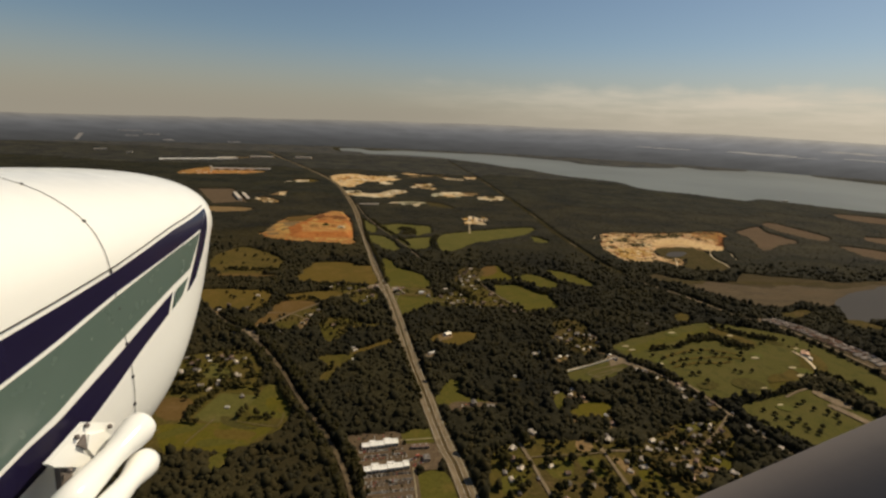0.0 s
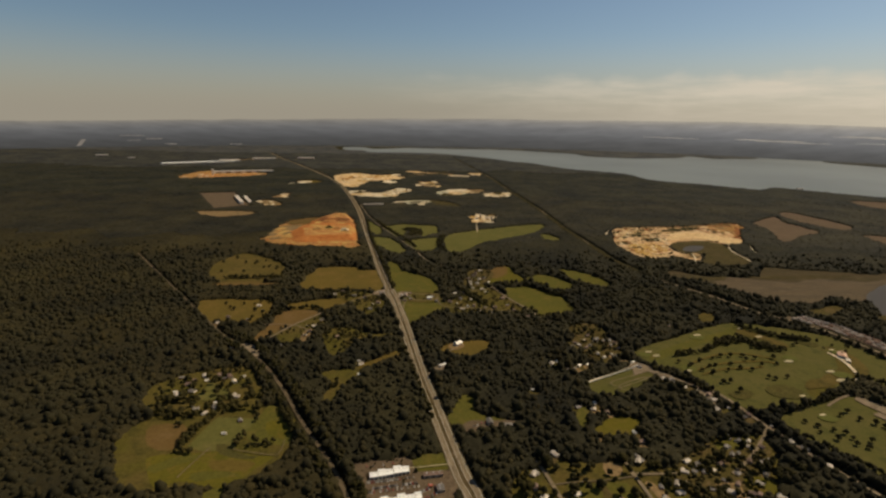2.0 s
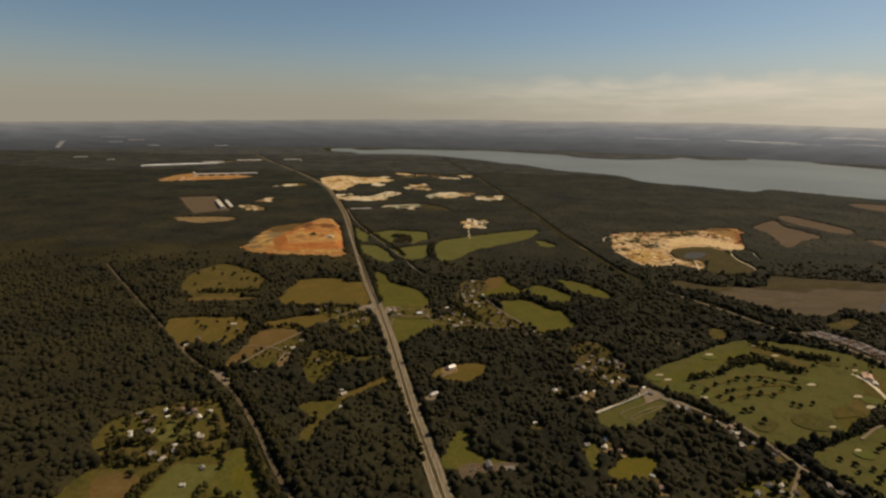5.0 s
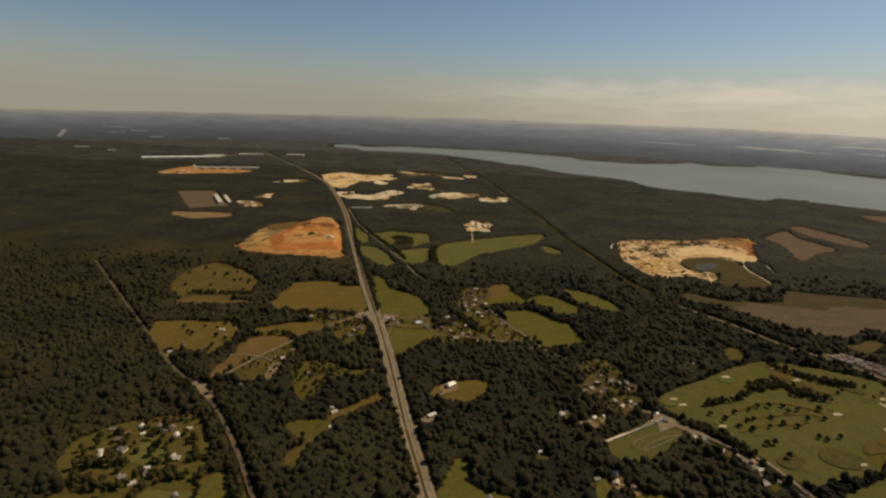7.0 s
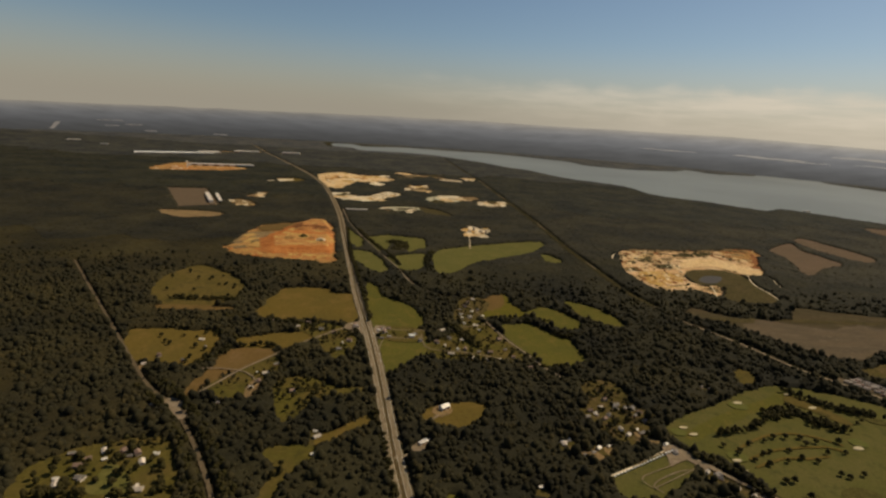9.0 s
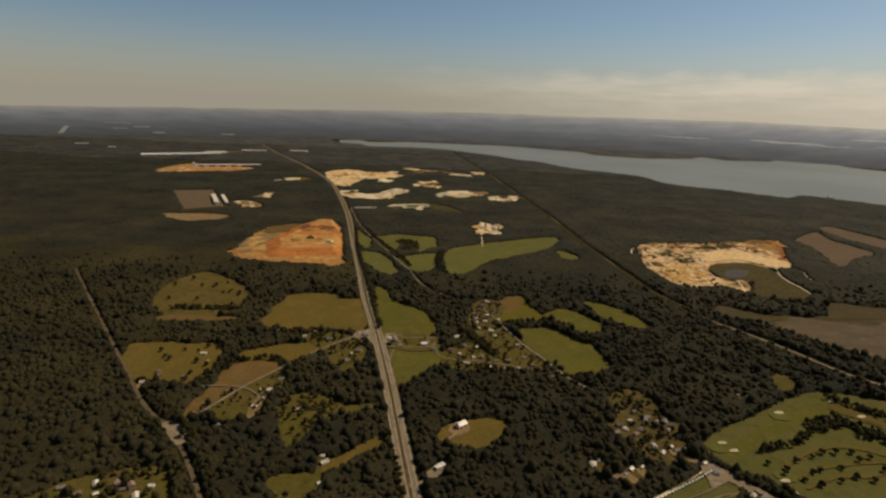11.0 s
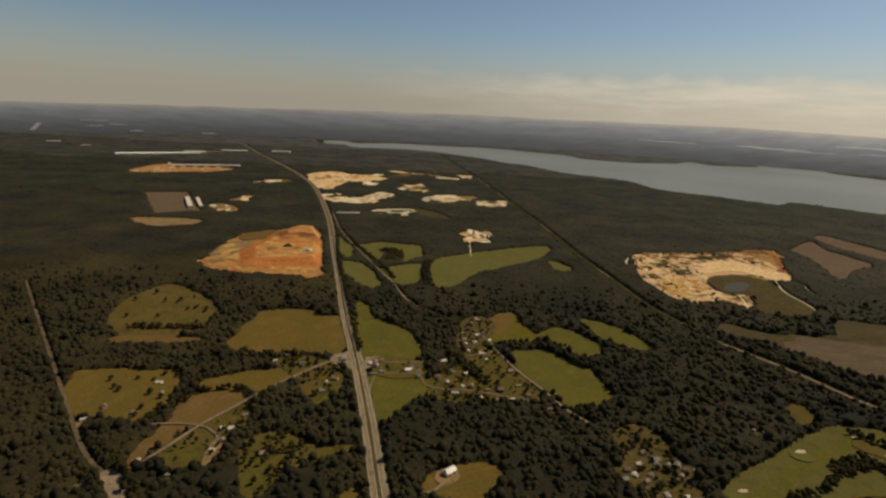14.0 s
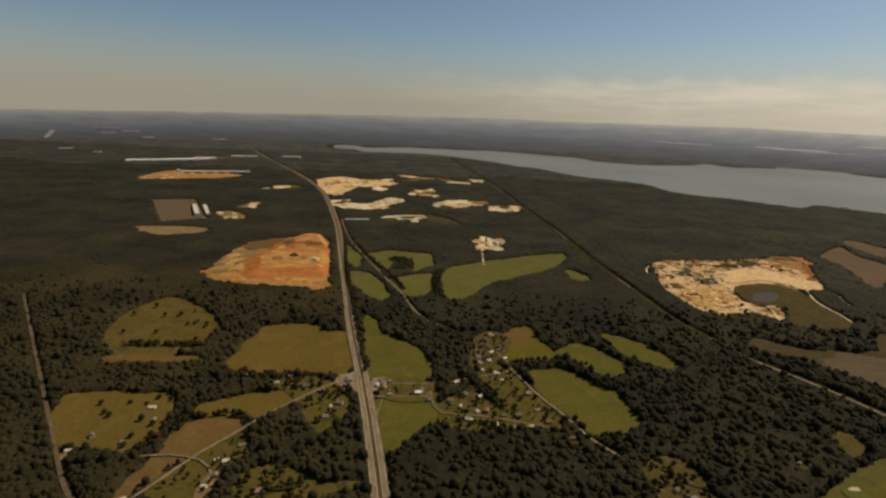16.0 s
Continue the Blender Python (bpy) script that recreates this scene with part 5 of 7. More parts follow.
for pts in ([(258, 534), (266, 540), (295, 557), (323, 564), (346, 559), (360, 549)], [(262, 523), (288, 536), (312, 542), (342, 546), (357, 540)], [(262, 513), (293, 527), (314, 528), (336, 533)]):
    lane("fairway_edge", M_OLIVE, pts, 2.4, "dry brown strip between rows of trees", 0.0, gap=-1.7)
area("parking_lot", M_TRACK, [(384, 470), (401, 476), (410, 455), (404, 440), (394, 444), (390, 452)], "pale gravel golf car park", 0.3, 2, clear=False)
# sports field, yards and clearings of the north-eastern settlement
area("parking_lot", M_TRACK, [(196, 536), (208, 536), (222, 512), (216, 507), (208, 518), (192, 508), (193, 518)], "pale gravel car park of the sports field", 0.24, 1)
for pts in ([(168, 482), (162, 488), (165, 495), (186, 506), (206, 517)], [(168, 482), (190, 495), (212, 508)]):
    lane("path", M_TRACK, pts, 0.6, "pale line of a running track", 0.3, gap=0)
area("field", M_YARD, [(150, 624), (153, 602), (143, 582), (156, 587), (164, 600), (163, 624)], "grassy clearing among houses", ragged=2)
area("field", M_YARD, [(168, 640), (185, 638), (198, 618), (187, 607), (174, 619)], "grassy clearing among houses", 0.12, ragged=2)
area("field", M_TAN, [(178, 555), (186, 545), (199, 541), (190, 533), (178, 546)], "bare yard among houses", ragged=1)
area("field", M_TAN, [(117, 523), (133, 522), (136, 514), (121, 512)], "bare yard among houses", ragged=1)
area("field", M_YARD, [(139, 586), (168, 590), (204, 590), (206, 576), (180, 570), (160, 562), (138, 566)], "lawns of a settlement in the woods", ragged=3)
area("field", M_GREEN, [(113, 430), (123, 451), (126, 438), (116, 412)], "narrow green lawn in the woods", ragged=1)
area("field", M_TAN, [(114, 394), (118, 403), (130, 402), (132, 396)], "bare dry yard in the woods", ragged=1)
area("field", M_TAN, [(196, 350), (206, 353), (210, 341), (201, 333), (195, 340)], "bare yard in a suburb", 0.3, 1, clear=False)
area("parking_lot", M_TRACK, [(240, 477), (252, 482), (251, 462), (243, 456)], "pale yard beside the golf course", 0.24, 1)
# open ground at the crossroads
area("field", M_ROUGH, [(-168, 736), (-120, 744), (-90, 716), (-84, 668), (-102, 652), (-128, 688), (-140, 708)], "lawns and gardens at the crossroads", 0.12, 3)
area("field", M_ROUGH, [(-62, 746), (-14, 744), (-8, 712), (-52, 708)], "lawn between pastures at the crossroads", 0.12, 2)
# western lanes
area("road_junction", M_TRACK, [(-229, 560), (-217, 563), (-199, 545), (-202, 533), (-214, 536)], "pale gravel lane junction at the railway", 0.5, 1)
area("field", M_TAN, [(-165, 571), (-169, 594), (-164, 607), (-157, 598), (-157, 573)], "bare dirt yard beside a lane", 0.2, 1)


# ---- woods ----
def grid(x0, x1, y0, y1, step, seed):
    rng = np.random.default_rng(seed)
    x, y = np.meshgrid(np.arange(x0, x1, step), np.arange(y0, y1, step))
    x, y = x.ravel() + rng.uniform(-0.45, 0.45, x.size) * step, y.ravel() + rng.uniform(-0.45, 0.45, x.size) * step
    return x, y


rng = np.random.default_rng(11)
NEAR_KINDS = [crown(rng, 5, 0.66 - 0.02 * i, 0.75 + 0.05 * i, -0.5, 0.86) for i in range(12)]


def stand_tree(rng, sides, rings, pointed):
    """A forest tree seen from above: an uneven leafy spire or dome, about 2 wide and 2.7 high, open below."""
    vs, fs = [], []
    lean = rng.uniform(-0.18, 0.18, 2)
    for k in range(rings):
        f = k / rings
        r = (0.92 + 0.25 * f) * (1 - f ** (1.2 if pointed else 2.6)) ** (0.95 if pointed else 0.62)
        for i in range(sides):
            a = (i + 0.5 * (k % 2)) * math.tau / sides + rng.uniform(-0.25, 0.25)
            q = r * rng.uniform(0.72, 1.22)
            vs.append((q * math.cos(a) + lean[0] * f, q * math.sin(a) + lean[1] * f, 2.7 * (0.14 + 0.86 * f) + rng.uniform(-0.16, 0.16)))
    vs.append((lean[0], lean[1], 2.7 * rng.uniform(0.94, 1.08)))
    for k in range(rings - 1):
        for i in range(sides):
            a, b, c, d = k * sides + i, k * sides + (i + 1) % sides, (k + 1) * sides + (i + 1) % sides, (k + 1) * sides + i
            fs += [(a, b, c), (a, c, d)]
    fs += [((rings - 1) * sides + i, (rings - 1) * sides + (i + 1) % sides, rings * sides) for i in range(sides)]
    return np.array(vs), np.array(fs)


STAND_KINDS = [stand_tree(rng, 5, 3, i % 7 == 0) for i in range(18)]
MID_KINDS = [stand_tree(rng, 5, 2, i % 5 == 0) for i in range(12)]


def gaps(x, y, scale, level, seed):
    return np.array([noise.noise((a / scale, b / scale, seed)) > level for a, b in zip(x, y)])


def belt(step, seed, y0, y1, soft0, soft1, wide):
    """Places for crowns between two distances, thinning out over soft metres at either end so that the belts mingle."""
    x, y = grid(-wide, wide, y0 - soft0, y1 + soft1, step, seed)
    k = (np.abs(x) < 0.98 * y + 25) & (np.hypot(x, y - 145) < 4140) & free(x, y)
    x, y = x[k], y[k]
    u = np.random.default_rng(seed + 50).uniform(size=len(x))
    k = (u < (y - (y0 - soft0)) / (2 * soft0 + 1e-6)) & (u < ((y1 + soft1) - y) / (2 * soft1 + 1e-6))
    return x[k], y[k]


def canopy(y0, y1, cell, high, seed, label, material=None):
    """The closed roof of far woods: one rolling leafy sheet, uneven crown by crown, that stops at clearings."""
    reach = 0.98 * y1 + 25
    xs, ys = np.arange(-reach, reach, cell), np.arange(y0, y1, cell)
    gx, gy = np.meshgrid(xs, ys)
    r = np.random.default_rng(seed)
    x, y = (gx + r.uniform(-0.35, 0.35, gx.shape) * cell).ravel(), (gy + r.uniform(-0.35, 0.35, gy.shape) * cell).ravel()
    seen = (np.abs(x) < 0.98 * y + 25) & (np.hypot(x, y - 145) < 4140)
    wood = np.zeros(len(x), bool)
    wood[seen] = free(x[seen], y[seen])
    z = np.where(wood, high * r.uniform(0.55, 1.12, len(x)), 0.02)
    q = np.arange(len(x)).reshape(gx.shape)
    a, b, c, d = q[:-1, :-1].ravel(), q[:-1, 1:].ravel(), q[1:, 1:].ravel(), q[1:, :-1].ravel()
    wave = np.array([noise.noise((v / 130, 0.5, 2.5)) * 110 + noise.noise((v / 35, 0.5, 6.5)) * 40 for v in x])
    mid = y - wave
    here = (mid[a] > y0 + (120 if y0 > 300 else -400)) & (mid[a] < y1 - 120)
    keep = here & ((wood[a].astype(int) + wood[b] + wood[c] + wood[d]) >= 2)
    faces = np.concatenate((np.stack((a, b, c), -1)[keep], np.stack((a, c, d), -1)[keep]))
    used, again = np.unique(faces, return_inverse=True)
    verts = np.stack((x, y, z), -1)[used]
    tagged(raw_mesh("woodland", verts, again.reshape(-1, 3), material or M_FAR), label, "woodland", kind="stuff")


def woods():
    x, y = belt(3.25, 1, 235, 900, 0, 110, 1050)
    k = gaps(x, y, 19, -0.46, 4)
    x, y = x[k], y[k]
    size = (1.30 + 2.00 * np.random.default_rng(2).uniform(size=len(x)) ** 1.7) * np.random.default_rng(3).choice([1, 1, 1, 1, 1.35], len(x))
    tagged(planted("woodland", M_FOREST, x, y, size, STAND_KINDS, 5, 0.80), "dense dark green broadleaf woodland", "woodland", kind="stuff")
    x, y = belt(4.8, 21, 900, 1500, 110, 260, 1800)
    size = np.random.default_rng(22).uniform(2.3, 3.7, len(x))
    tagged(planted("woodland", M_MIDWOOD, x, y, size, MID_KINDS, 23, 0.38), "dense dark green woodland beyond the fields", "woodland", kind="stuff")
    x, y = grid(-330, 330, -330, 240, 11.0, 61)
    k = free(x, y)
    x, y = x[k], y[k]
    tagged(planted("woodland", M_FOREST, x, y, np.random.default_rng(62).uniform(3.6, 6.0, len(x)), MID_KINDS, 63, 0.6), "dense dark green woodland south of the town", "woodland", kind="stuff")
    canopy(232, 1170, 3.1, 4.5, 33, "lower leaf layer of the near woodland", M_FOREST)
    canopy(930, 1720, 4.6, 4.0, 34, "lower leaf layer of the woodland beyond the fields", M_MIDWOOD)
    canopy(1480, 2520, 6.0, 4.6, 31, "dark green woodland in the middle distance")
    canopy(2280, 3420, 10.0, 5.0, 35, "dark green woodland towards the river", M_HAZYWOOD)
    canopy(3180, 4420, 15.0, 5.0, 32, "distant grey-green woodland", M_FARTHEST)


def hedge(pts, width, seed, label="dark green hedgerow of trees and bushes", size=(1.5, 2.8)):
    r = np.random.default_rng(seed)
    xs, ys = [], []
    for p, q in zip(smooth_line(pts)[:-1], smooth_line(pts)[1:]):
        for _ in range(max(1, int((q - p).length * width / 5.5))):
            c = p.lerp(q, r.uniform())
            xs.append(c.x + r.uniform(-0.5, 0.5) * width)
            ys.append(c.y + r.uniform(-0.5, 0.5) * width)
    tagged(planted("hedgerow", M_HEDGE, np.array(xs), np.array(ys), r.uniform(*size, len(xs)), NEAR_KINDS, seed, 1.2), label, "hedgerow", kind="stuff")


HEDGES = [([(249, 554), (292, 569), (318, 588)], 5), ([(318, 588), (349, 602), (360, 583), (380, 574)], 14), ([(215, 524), (240, 507), (251, 477)], 6),
          ([(288, 442), (326, 456), (384, 483), (410, 504)], 6), ([(286, 424), (300, 399), (317, 373), (330, 352)], 4), ([(416, 515), (439, 494), (452, 472)], 6),
          ([(368, 639), (392, 614), (430, 600)], 9), ([(-209, 669), (-194, 674), (-176, 675), (-166, 670)], 5), ([(-260, 748), (-228, 739), (-204, 742), (-161, 738)], 9),
          ([(-88, 1160), (-73, 1160), (-66, 1120), (-78, 1105)], 26), ([(-7, 1111), (-14, 1051), (-7, 977)], 12), ([(86, 782), (110, 788), (135, 785), (150, 790)], 8),
          ([(26, 756), (34, 740), (44, 722), (52, 704)], 10), ([(-78, 760), (-110, 890), (-160, 1090), (-196, 1265)], 5), ([(-48, 560), (-36, 520), (-12, 425)], 4),
          ([(-170, 1262), (-137, 1175), (-90, 1080), (-60, 1010)], 5), ([(150, 752), (165, 744), (175, 748)], 7), ([(-205, 378), (-204, 395), (-201, 411), (-198, 427)], 6), ([(-207, 375), (-192, 373)], 3), ([(-199, 436), (-177, 434)], 8), ([(-182, 452), (-158, 458)], 6), ([(-253, 446), (-226, 444)], 7), ([(-237, 417), (-210, 423)], 6),
          ([(-240, 700), (-215, 680), (-222, 640), (-232, 620)], 9), ([(-345, 795), (-300, 800), (-250, 800)], 7),
          ([(40, 672), (70, 668), (92, 662)], 4), ([(118, 664), (150, 664), (178, 680)], 4), ([(-150, 652), (-128, 648)], 5)]
for i, (line, wide) in enumerate(HEDGES):
    hedge(line, wide, 100 + i)
# tree-lined railway
for i, off in enumerate((-7.5, 8.0)):
    hedge([(x + off, y + off * 0.6) for x, y in WEST_RAIL[4:13]], 6, 150 + i, "tree belt along the railway", (1.8, 3.2))


r = np.random.default_rng(77)
bx, by = r.uniform(355, 700, 900), r.uniform(935, 1300, 900)
keep = inside(np.array(MINE, float), bx, by) & ~inside(np.array(PIT_LEVELS[5][4], float), bx, by) & np.array([noise.noise((a / 40, c / 28, 6)) > 0.22 for a, c in zip(bx, by)])
bx, by = bx[keep], by[keep]
tagged(planted("scrub", M_HEDGE, bx, by, r.uniform(1.4, 3.4, len(bx)), NEAR_KINDS, 78, 0.8), "dark scrub growing over the sand pit", "scrub", kind="stuff")
area("field", M_YARD, [(26, 772), (32, 835), (52, 872), (80, 850), (64, 800), (50, 780)], "worn village ground with houses", ragged=4)


# ---- single trees ----
def make_tree(seed, lobes):
    r = np.random.default_rng(seed)
    root = tagged(new("tree"), "round-crowned dark green tree standing on grass", "tree", "single trees")
    bm = bmesh.new()
    bmesh.ops.create_cone(bm, cap_ends=True, segments=7, radius1=0.16, radius2=0.08, depth=1.0, matrix=pose(0, 0, 0.5))
    for k in range(4):
        a = k * 1.7 + r.uniform(0, 1)
        m = pose(0, 0, 0.75) @ pose(0, 0, 0, 0, 38, math.degrees(a)) @ pose(0, 0, 0.3)
        bmesh.ops.create_cone(bm, cap_ends=False, segments=5, radius1=0.06, radius2=0.02, depth=0.6, matrix=m)
    part("trunk", bm, M_BARK, root)
    v, f = crown(r, lobes, 0.78)
    ob = raw_mesh("crown", v * np.array((1, 1, 1.05)) * r.uniform(0.95, 1.05) + np.array((0, 0, 0.15)), f, M_HEDGE)
    ob.parent = root
    return root


def place(root, spots, seed, low=1.6, high=2.7):
    r = random.Random(seed)
    for i, (x, y) in enumerate(spots):
        s = r.uniform(low, high)
        root_i = root if i == 0 and root.location.length == 0 else copy_thing(root, Matrix())
        root_i.matrix_basis = pose(x, y, top_of(x, y) - 0.03, 0, 0, r.uniform(0, 360)) @ Matrix.Diagonal((s, s, s * r.uniform(1.0, 1.35), 1))


TREES = [make_tree(31 + i, 10 + i % 4) for i in range(6)]
place(TREES[0], [(249, 539), (255, 528), (274, 544), (290, 549), (302, 555), (313, 556), (327, 557), (260, 533), (266, 522), (278, 531), (286, 534), (304, 537), (325, 547), (337, 551)], 1, 1.7, 2.4)
place(TREES[1], [(275, 517), (293, 522), (308, 527), (319, 524), (336, 536), (358, 553), (353, 538), (401, 586), (327, 509), (332, 506), (346, 510), (275, 497), (282, 498), (282, 480)], 2, 1.7, 2.4)
place(TREES[2], [(311, 431), (318, 425), (314, 416), (327, 419), (322, 407), (350, 442), (360, 448), (335, 408), (332, 400), (348, 405), (339, 396), (371, 430), (376, 425), (370, 414), (371, 398), (362, 436), (334, 415)], 3, 1.7, 2.6)


def sprinkle(kind, poly, count, seed, low=1.6, high=2.8):
    r, spots, box_ = random.Random(seed), [], np.array(poly, float)
    while len(spots) < count:
        x, y = r.uniform(box_[:, 0].min(), box_[:, 0].max()), r.uniform(box_[:, 1].min(), box_[:, 1].max())
        ax, ay = np.array([x]), np.array([y])
        if inside(box_, ax, ay)[0] and not any(near_line(l_, w_ - 0.3, ax, ay)[0] for l_, w_ in LINES) and all(math.hypot(x - a, y - b) > 3.5 for a, b in spots + HOUSE_SPOTS):
            spots.append((x, y))
    place(kind, spots, seed, low, high)


# ---- houses ----
HOUSE_SPOTS = []


def make_house(long, deep, high, wall, roof, label, wing=False):
    root = tagged(new("house"), label, "house", "houses of the settlements")
    bm = bmesh.new()
    box(bm, 0, 0, -0.1, long, deep, high + 0.1)
    if wing:
        box(bm, long * 0.25, -deep * 0.6, -0.1, long * 0.42, deep * 0.6, high + 0.1)
    part("wall", bm, wall, root)
    bm = bmesh.new()

    def gable(cx, cy, sx, sy, rise, along):
        over = 0.25
        hx, hy = sx / 2 + over, sy / 2 + over
        pts = [(-hx, -hy, 0), (hx, -hy, 0), (hx, hy, 0), (-hx, hy, 0)]
        ridge = [(-hx, 0, rise), (hx, 0, rise)] if along else [(0, -hy, rise), (0, hy, rise)]
        v = [bm.verts.new((cx + p[0], cy + p[1], high + p[2])) for p in pts + ridge]
        for f in (((0, 1, 5, 4), (2, 3, 4, 5), (3, 0, 4), (1, 2, 5)) if along else ((0, 3, 5, 4), (1, 4, 5, 2), (0, 4, 1), (3, 2, 5))):
            bm.faces.new([v[i] for i in f])
        bm.faces.new([v[i] for i in (3, 2, 1, 0)])

    gable(0, 0, long, deep, deep * 0.32, True)
    if wing:
        gable(long * 0.25, -deep * 0.5, long * 0.42, deep * 0.9, deep * 0.27, False)
    bmesh.ops.recalc_face_normals(bm, faces=list(bm.faces))
    top = part("roof", bm, roof, root)
    bm = bmesh.new()
    box(bm, -long * 0.3, deep * 0.12, high, 0.4, 0.4, deep * 0.32 + 0.35, bevel=0.04)
    part("chimney", bm, M_WALLS[2], top)
    bm = bmesh.new()
    box(bm, 0, -deep / 2, 0, 0.5, 0.08, 1.05)
    part("door", bm, M_DOOR, root)
    for x in (-0.36, -0.18, 0.18, 0.36):
        for side in (-1, 1):
            bm = bmesh.new()
            box(bm, x * long, side * deep / 2, 0.5, 0.55, 0.06, 0.6)
            part("window", bm, M_GLASS, root)
    return root


KINDS = [make_house(6.4, 4.2, 1.5, M_WALLS[0], M_ROOFS[1], "white one-storey house with a pale roof"),
         make_house(7.0, 4.4, 1.5, M_WALLS[0], M_ROOFS[0], "white house with a grey shingle roof and a side wing", True),
         make_house(6.0, 4.6, 2.6, M_WALLS[1], M_ROOFS[2], "tan two-storey house with a brown shingle roof"),
         make_house(5.2, 3.6, 1.5, M_WALLS[2], M_ROOFS[0], "small red brick house with a grey roof"),
         make_house(4.2, 3.0, 1.4, M_WALLS[0], M_ROOFS[3], "small shed with a bright metal roof"),
         make_house(7.6, 4.6, 1.6, M_WALLS[1], M_ROOFS[1], "long tan house with a pale roof and a side wing", True)]
used_kinds = set()


def houses(spots, seed, turn=0.0, pick=(0, 1, 2, 2, 3, 3, 4, 5), loose=25.0, scale=1.0):
    r = random.Random(seed)
    for x, y in spots:
        if any(math.hypot(x - a, y - b) < 4.2 for a, b in HOUSE_SPOTS):
            continue
        k = r.choice(pick)
        s = r.uniform(0.68, 0.94) * scale
        m = pose(x, y, top_of(x, y) + 0.05, 0, 0, turn + r.choice((0, 90, 180)) + r.uniform(-loose, loose)) @ Matrix.Diagonal((s, s, s, 1))
        root = copy_thing(KINDS[k], Matrix()) if k in used_kinds else KINDS[k]
        used_kinds.add(k)
        root.matrix_basis = m
        HOUSE_SPOTS.append((x, y))


houses([(-243, 472), (-245, 453), (-241, 480), (-230, 481), (-256, 485), (-234, 461), (-203, 480), (-198, 490), (-191, 453), (-211, 489), (-207, 426), (-217, 432), (-201, 436),
        (-178, 398), (-172, 416), (-191, 456), (-205, 442), (-213, 431), (-249, 459), (-200, 493), (-208, 488), (-215, 486), (-222, 490), (-236, 490), (-86, 499), (-88, 521), (-275, 639), (-248, 632), (-280, 621)], 1, 20)
houses([(65, 357), (64, 343), (69, 333), (60, 320), (64, 306), (56, 327), (80, 322), (103, 329), (120, 330), (101, 318), (119, 317), (148, 380), (143, 440), (133, 445), (112, 530),
        (148, 581), (242, 464), (245, 449), (268, 440), (278, 424), (96, 300), (112, 300), (127, 302), (158, 300), (170, 312), (153, 346)], 2, 80, (0, 1, 2, 2, 3, 3, 5), 25, 0.86)
houses([(224, 394), (229, 386), (243, 394), (240, 375), (177, 363), (184, 363), (191, 363), (199, 365), (153, 346), (152, 335), (200, 342), (209, 350), (207, 334), (219, 340),
        (233, 338), (196, 328), (155, 326), (281, 402), (286, 393), (291, 385), (290, 372), (224, 405), (246, 402), (188, 345), (178, 335), (172, 350)], 3, 60, (0, 1, 2, 2, 3, 5, 5), 25, 0.84)
houses([(168, 603), (158, 569), (143, 571), (183, 589), (188, 577), (184, 551), (110, 533), (121, 523), (134, 521), (199, 536), (281, 640), (136, 455), (119, 447), (157, 411), (158, 398),
        (85, 380), (147, 374), (248, 472), (231, 406), (223, 384), (176, 595), (195, 570), (160, 590), (288, 635), (125, 515), (140, 527)], 4, 35)
houses([(-156, 635), (-160, 616), (-161, 599), (-164, 588), (-126, 586), (-91, 528), (-160, 729), (-163, 745), (-192, 741), (-114, 718), (-93, 698), (-100, 692), (-94, 742),
        (-251, 681), (-240, 664), (-200, 549), (-212, 574), (-184, 561), (-168, 617), (-159, 618), (-124, 584), (-234, 553), (-53, 739), (-64, 731), (-50, 716), (-58, 712), (-101, 677), (-150, 742), (-176, 742), (-131, 726)], 5, 10)
houses([(-21, 726), (6, 709), (26, 746), (44, 828), (37, 799), (60, 818), (58, 752), (30, 694), (38, 695), (44, 675), (53, 690), (74, 674), (83, 676), (91, 682), (106, 660), (66, 690),
        (80, 727), (-60, 739), (-57, 727), (15, 702), (12, 745), (48, 790), (66, 800), (62, 672), (22, 682), (-14, 710), (54, 765), (40, 770), (36, 815), (48, 842), (56, 858), (38, 786), (52, 812), (70, 690), (84, 700), (34, 720), (20, 722)], 6, 15)
TOWN = [(455, 668), (463, 658), (471, 648), (478, 638), (483, 627), (487, 616), (490, 605), (493, 594), (496, 583), (499, 572), (502, 561), (505, 550), (508, 539)]

M_WAGON = [coat("grey_wagon_paint", (0.34, 0.28, 0.23), (0.26, 0.21, 0.17), 1.5, 0.7, vary=0.25),
           coat("rust_brown_wagon_paint", (0.24, 0.135, 0.085), (0.18, 0.10, 0.065), 1.5, 0.8, vary=0.3),
           coat("pale_wagon_paint", (0.46, 0.38, 0.30), (0.36, 0.29, 0.23), 1.5, 0.7, vary=0.2)]


def make_wagon(paint, label):
    """A covered freight wagon: ribbed body, cambered roof, two bogies."""
    root = tagged(new("freight_wagon"), label, "railway wagon", "wagons in the rail yard")
    bm = bmesh.new()
    box(bm, 0, 0, 1.25, 7.0, 1.5, 1.5)
    for k in range(8):
        for side in (-1, 1):
            box(bm, -3.2 + k * 0.914, side * 0.77, 1.25, 0.10, 0.06, 1.4)
    part("body", bm, paint, root)
    bm = bmesh.new()
    rows = [[bm.verts.new((x, 0.78 * math.sin(a), 1.99 + 0.22 * math.cos(a))) for a in np.linspace(-1.5, 1.5, 7)] for x in (-3.55, 3.55)]
    for a in range(6):
        bm.faces.new((rows[0][a], rows[0][a + 1], rows[1][a + 1], rows[1][a]))
    for side in rows:
        bm.faces.new(side)
    part("roof", bm, paint, root)
    for x in (-2.5, 2.5):
        bm = bmesh.new()
        box(bm, x, 0, 0.32, 1.5, 1.1, 0.36)
        part("bogie", bm, M_RUBBER, root)
    return root


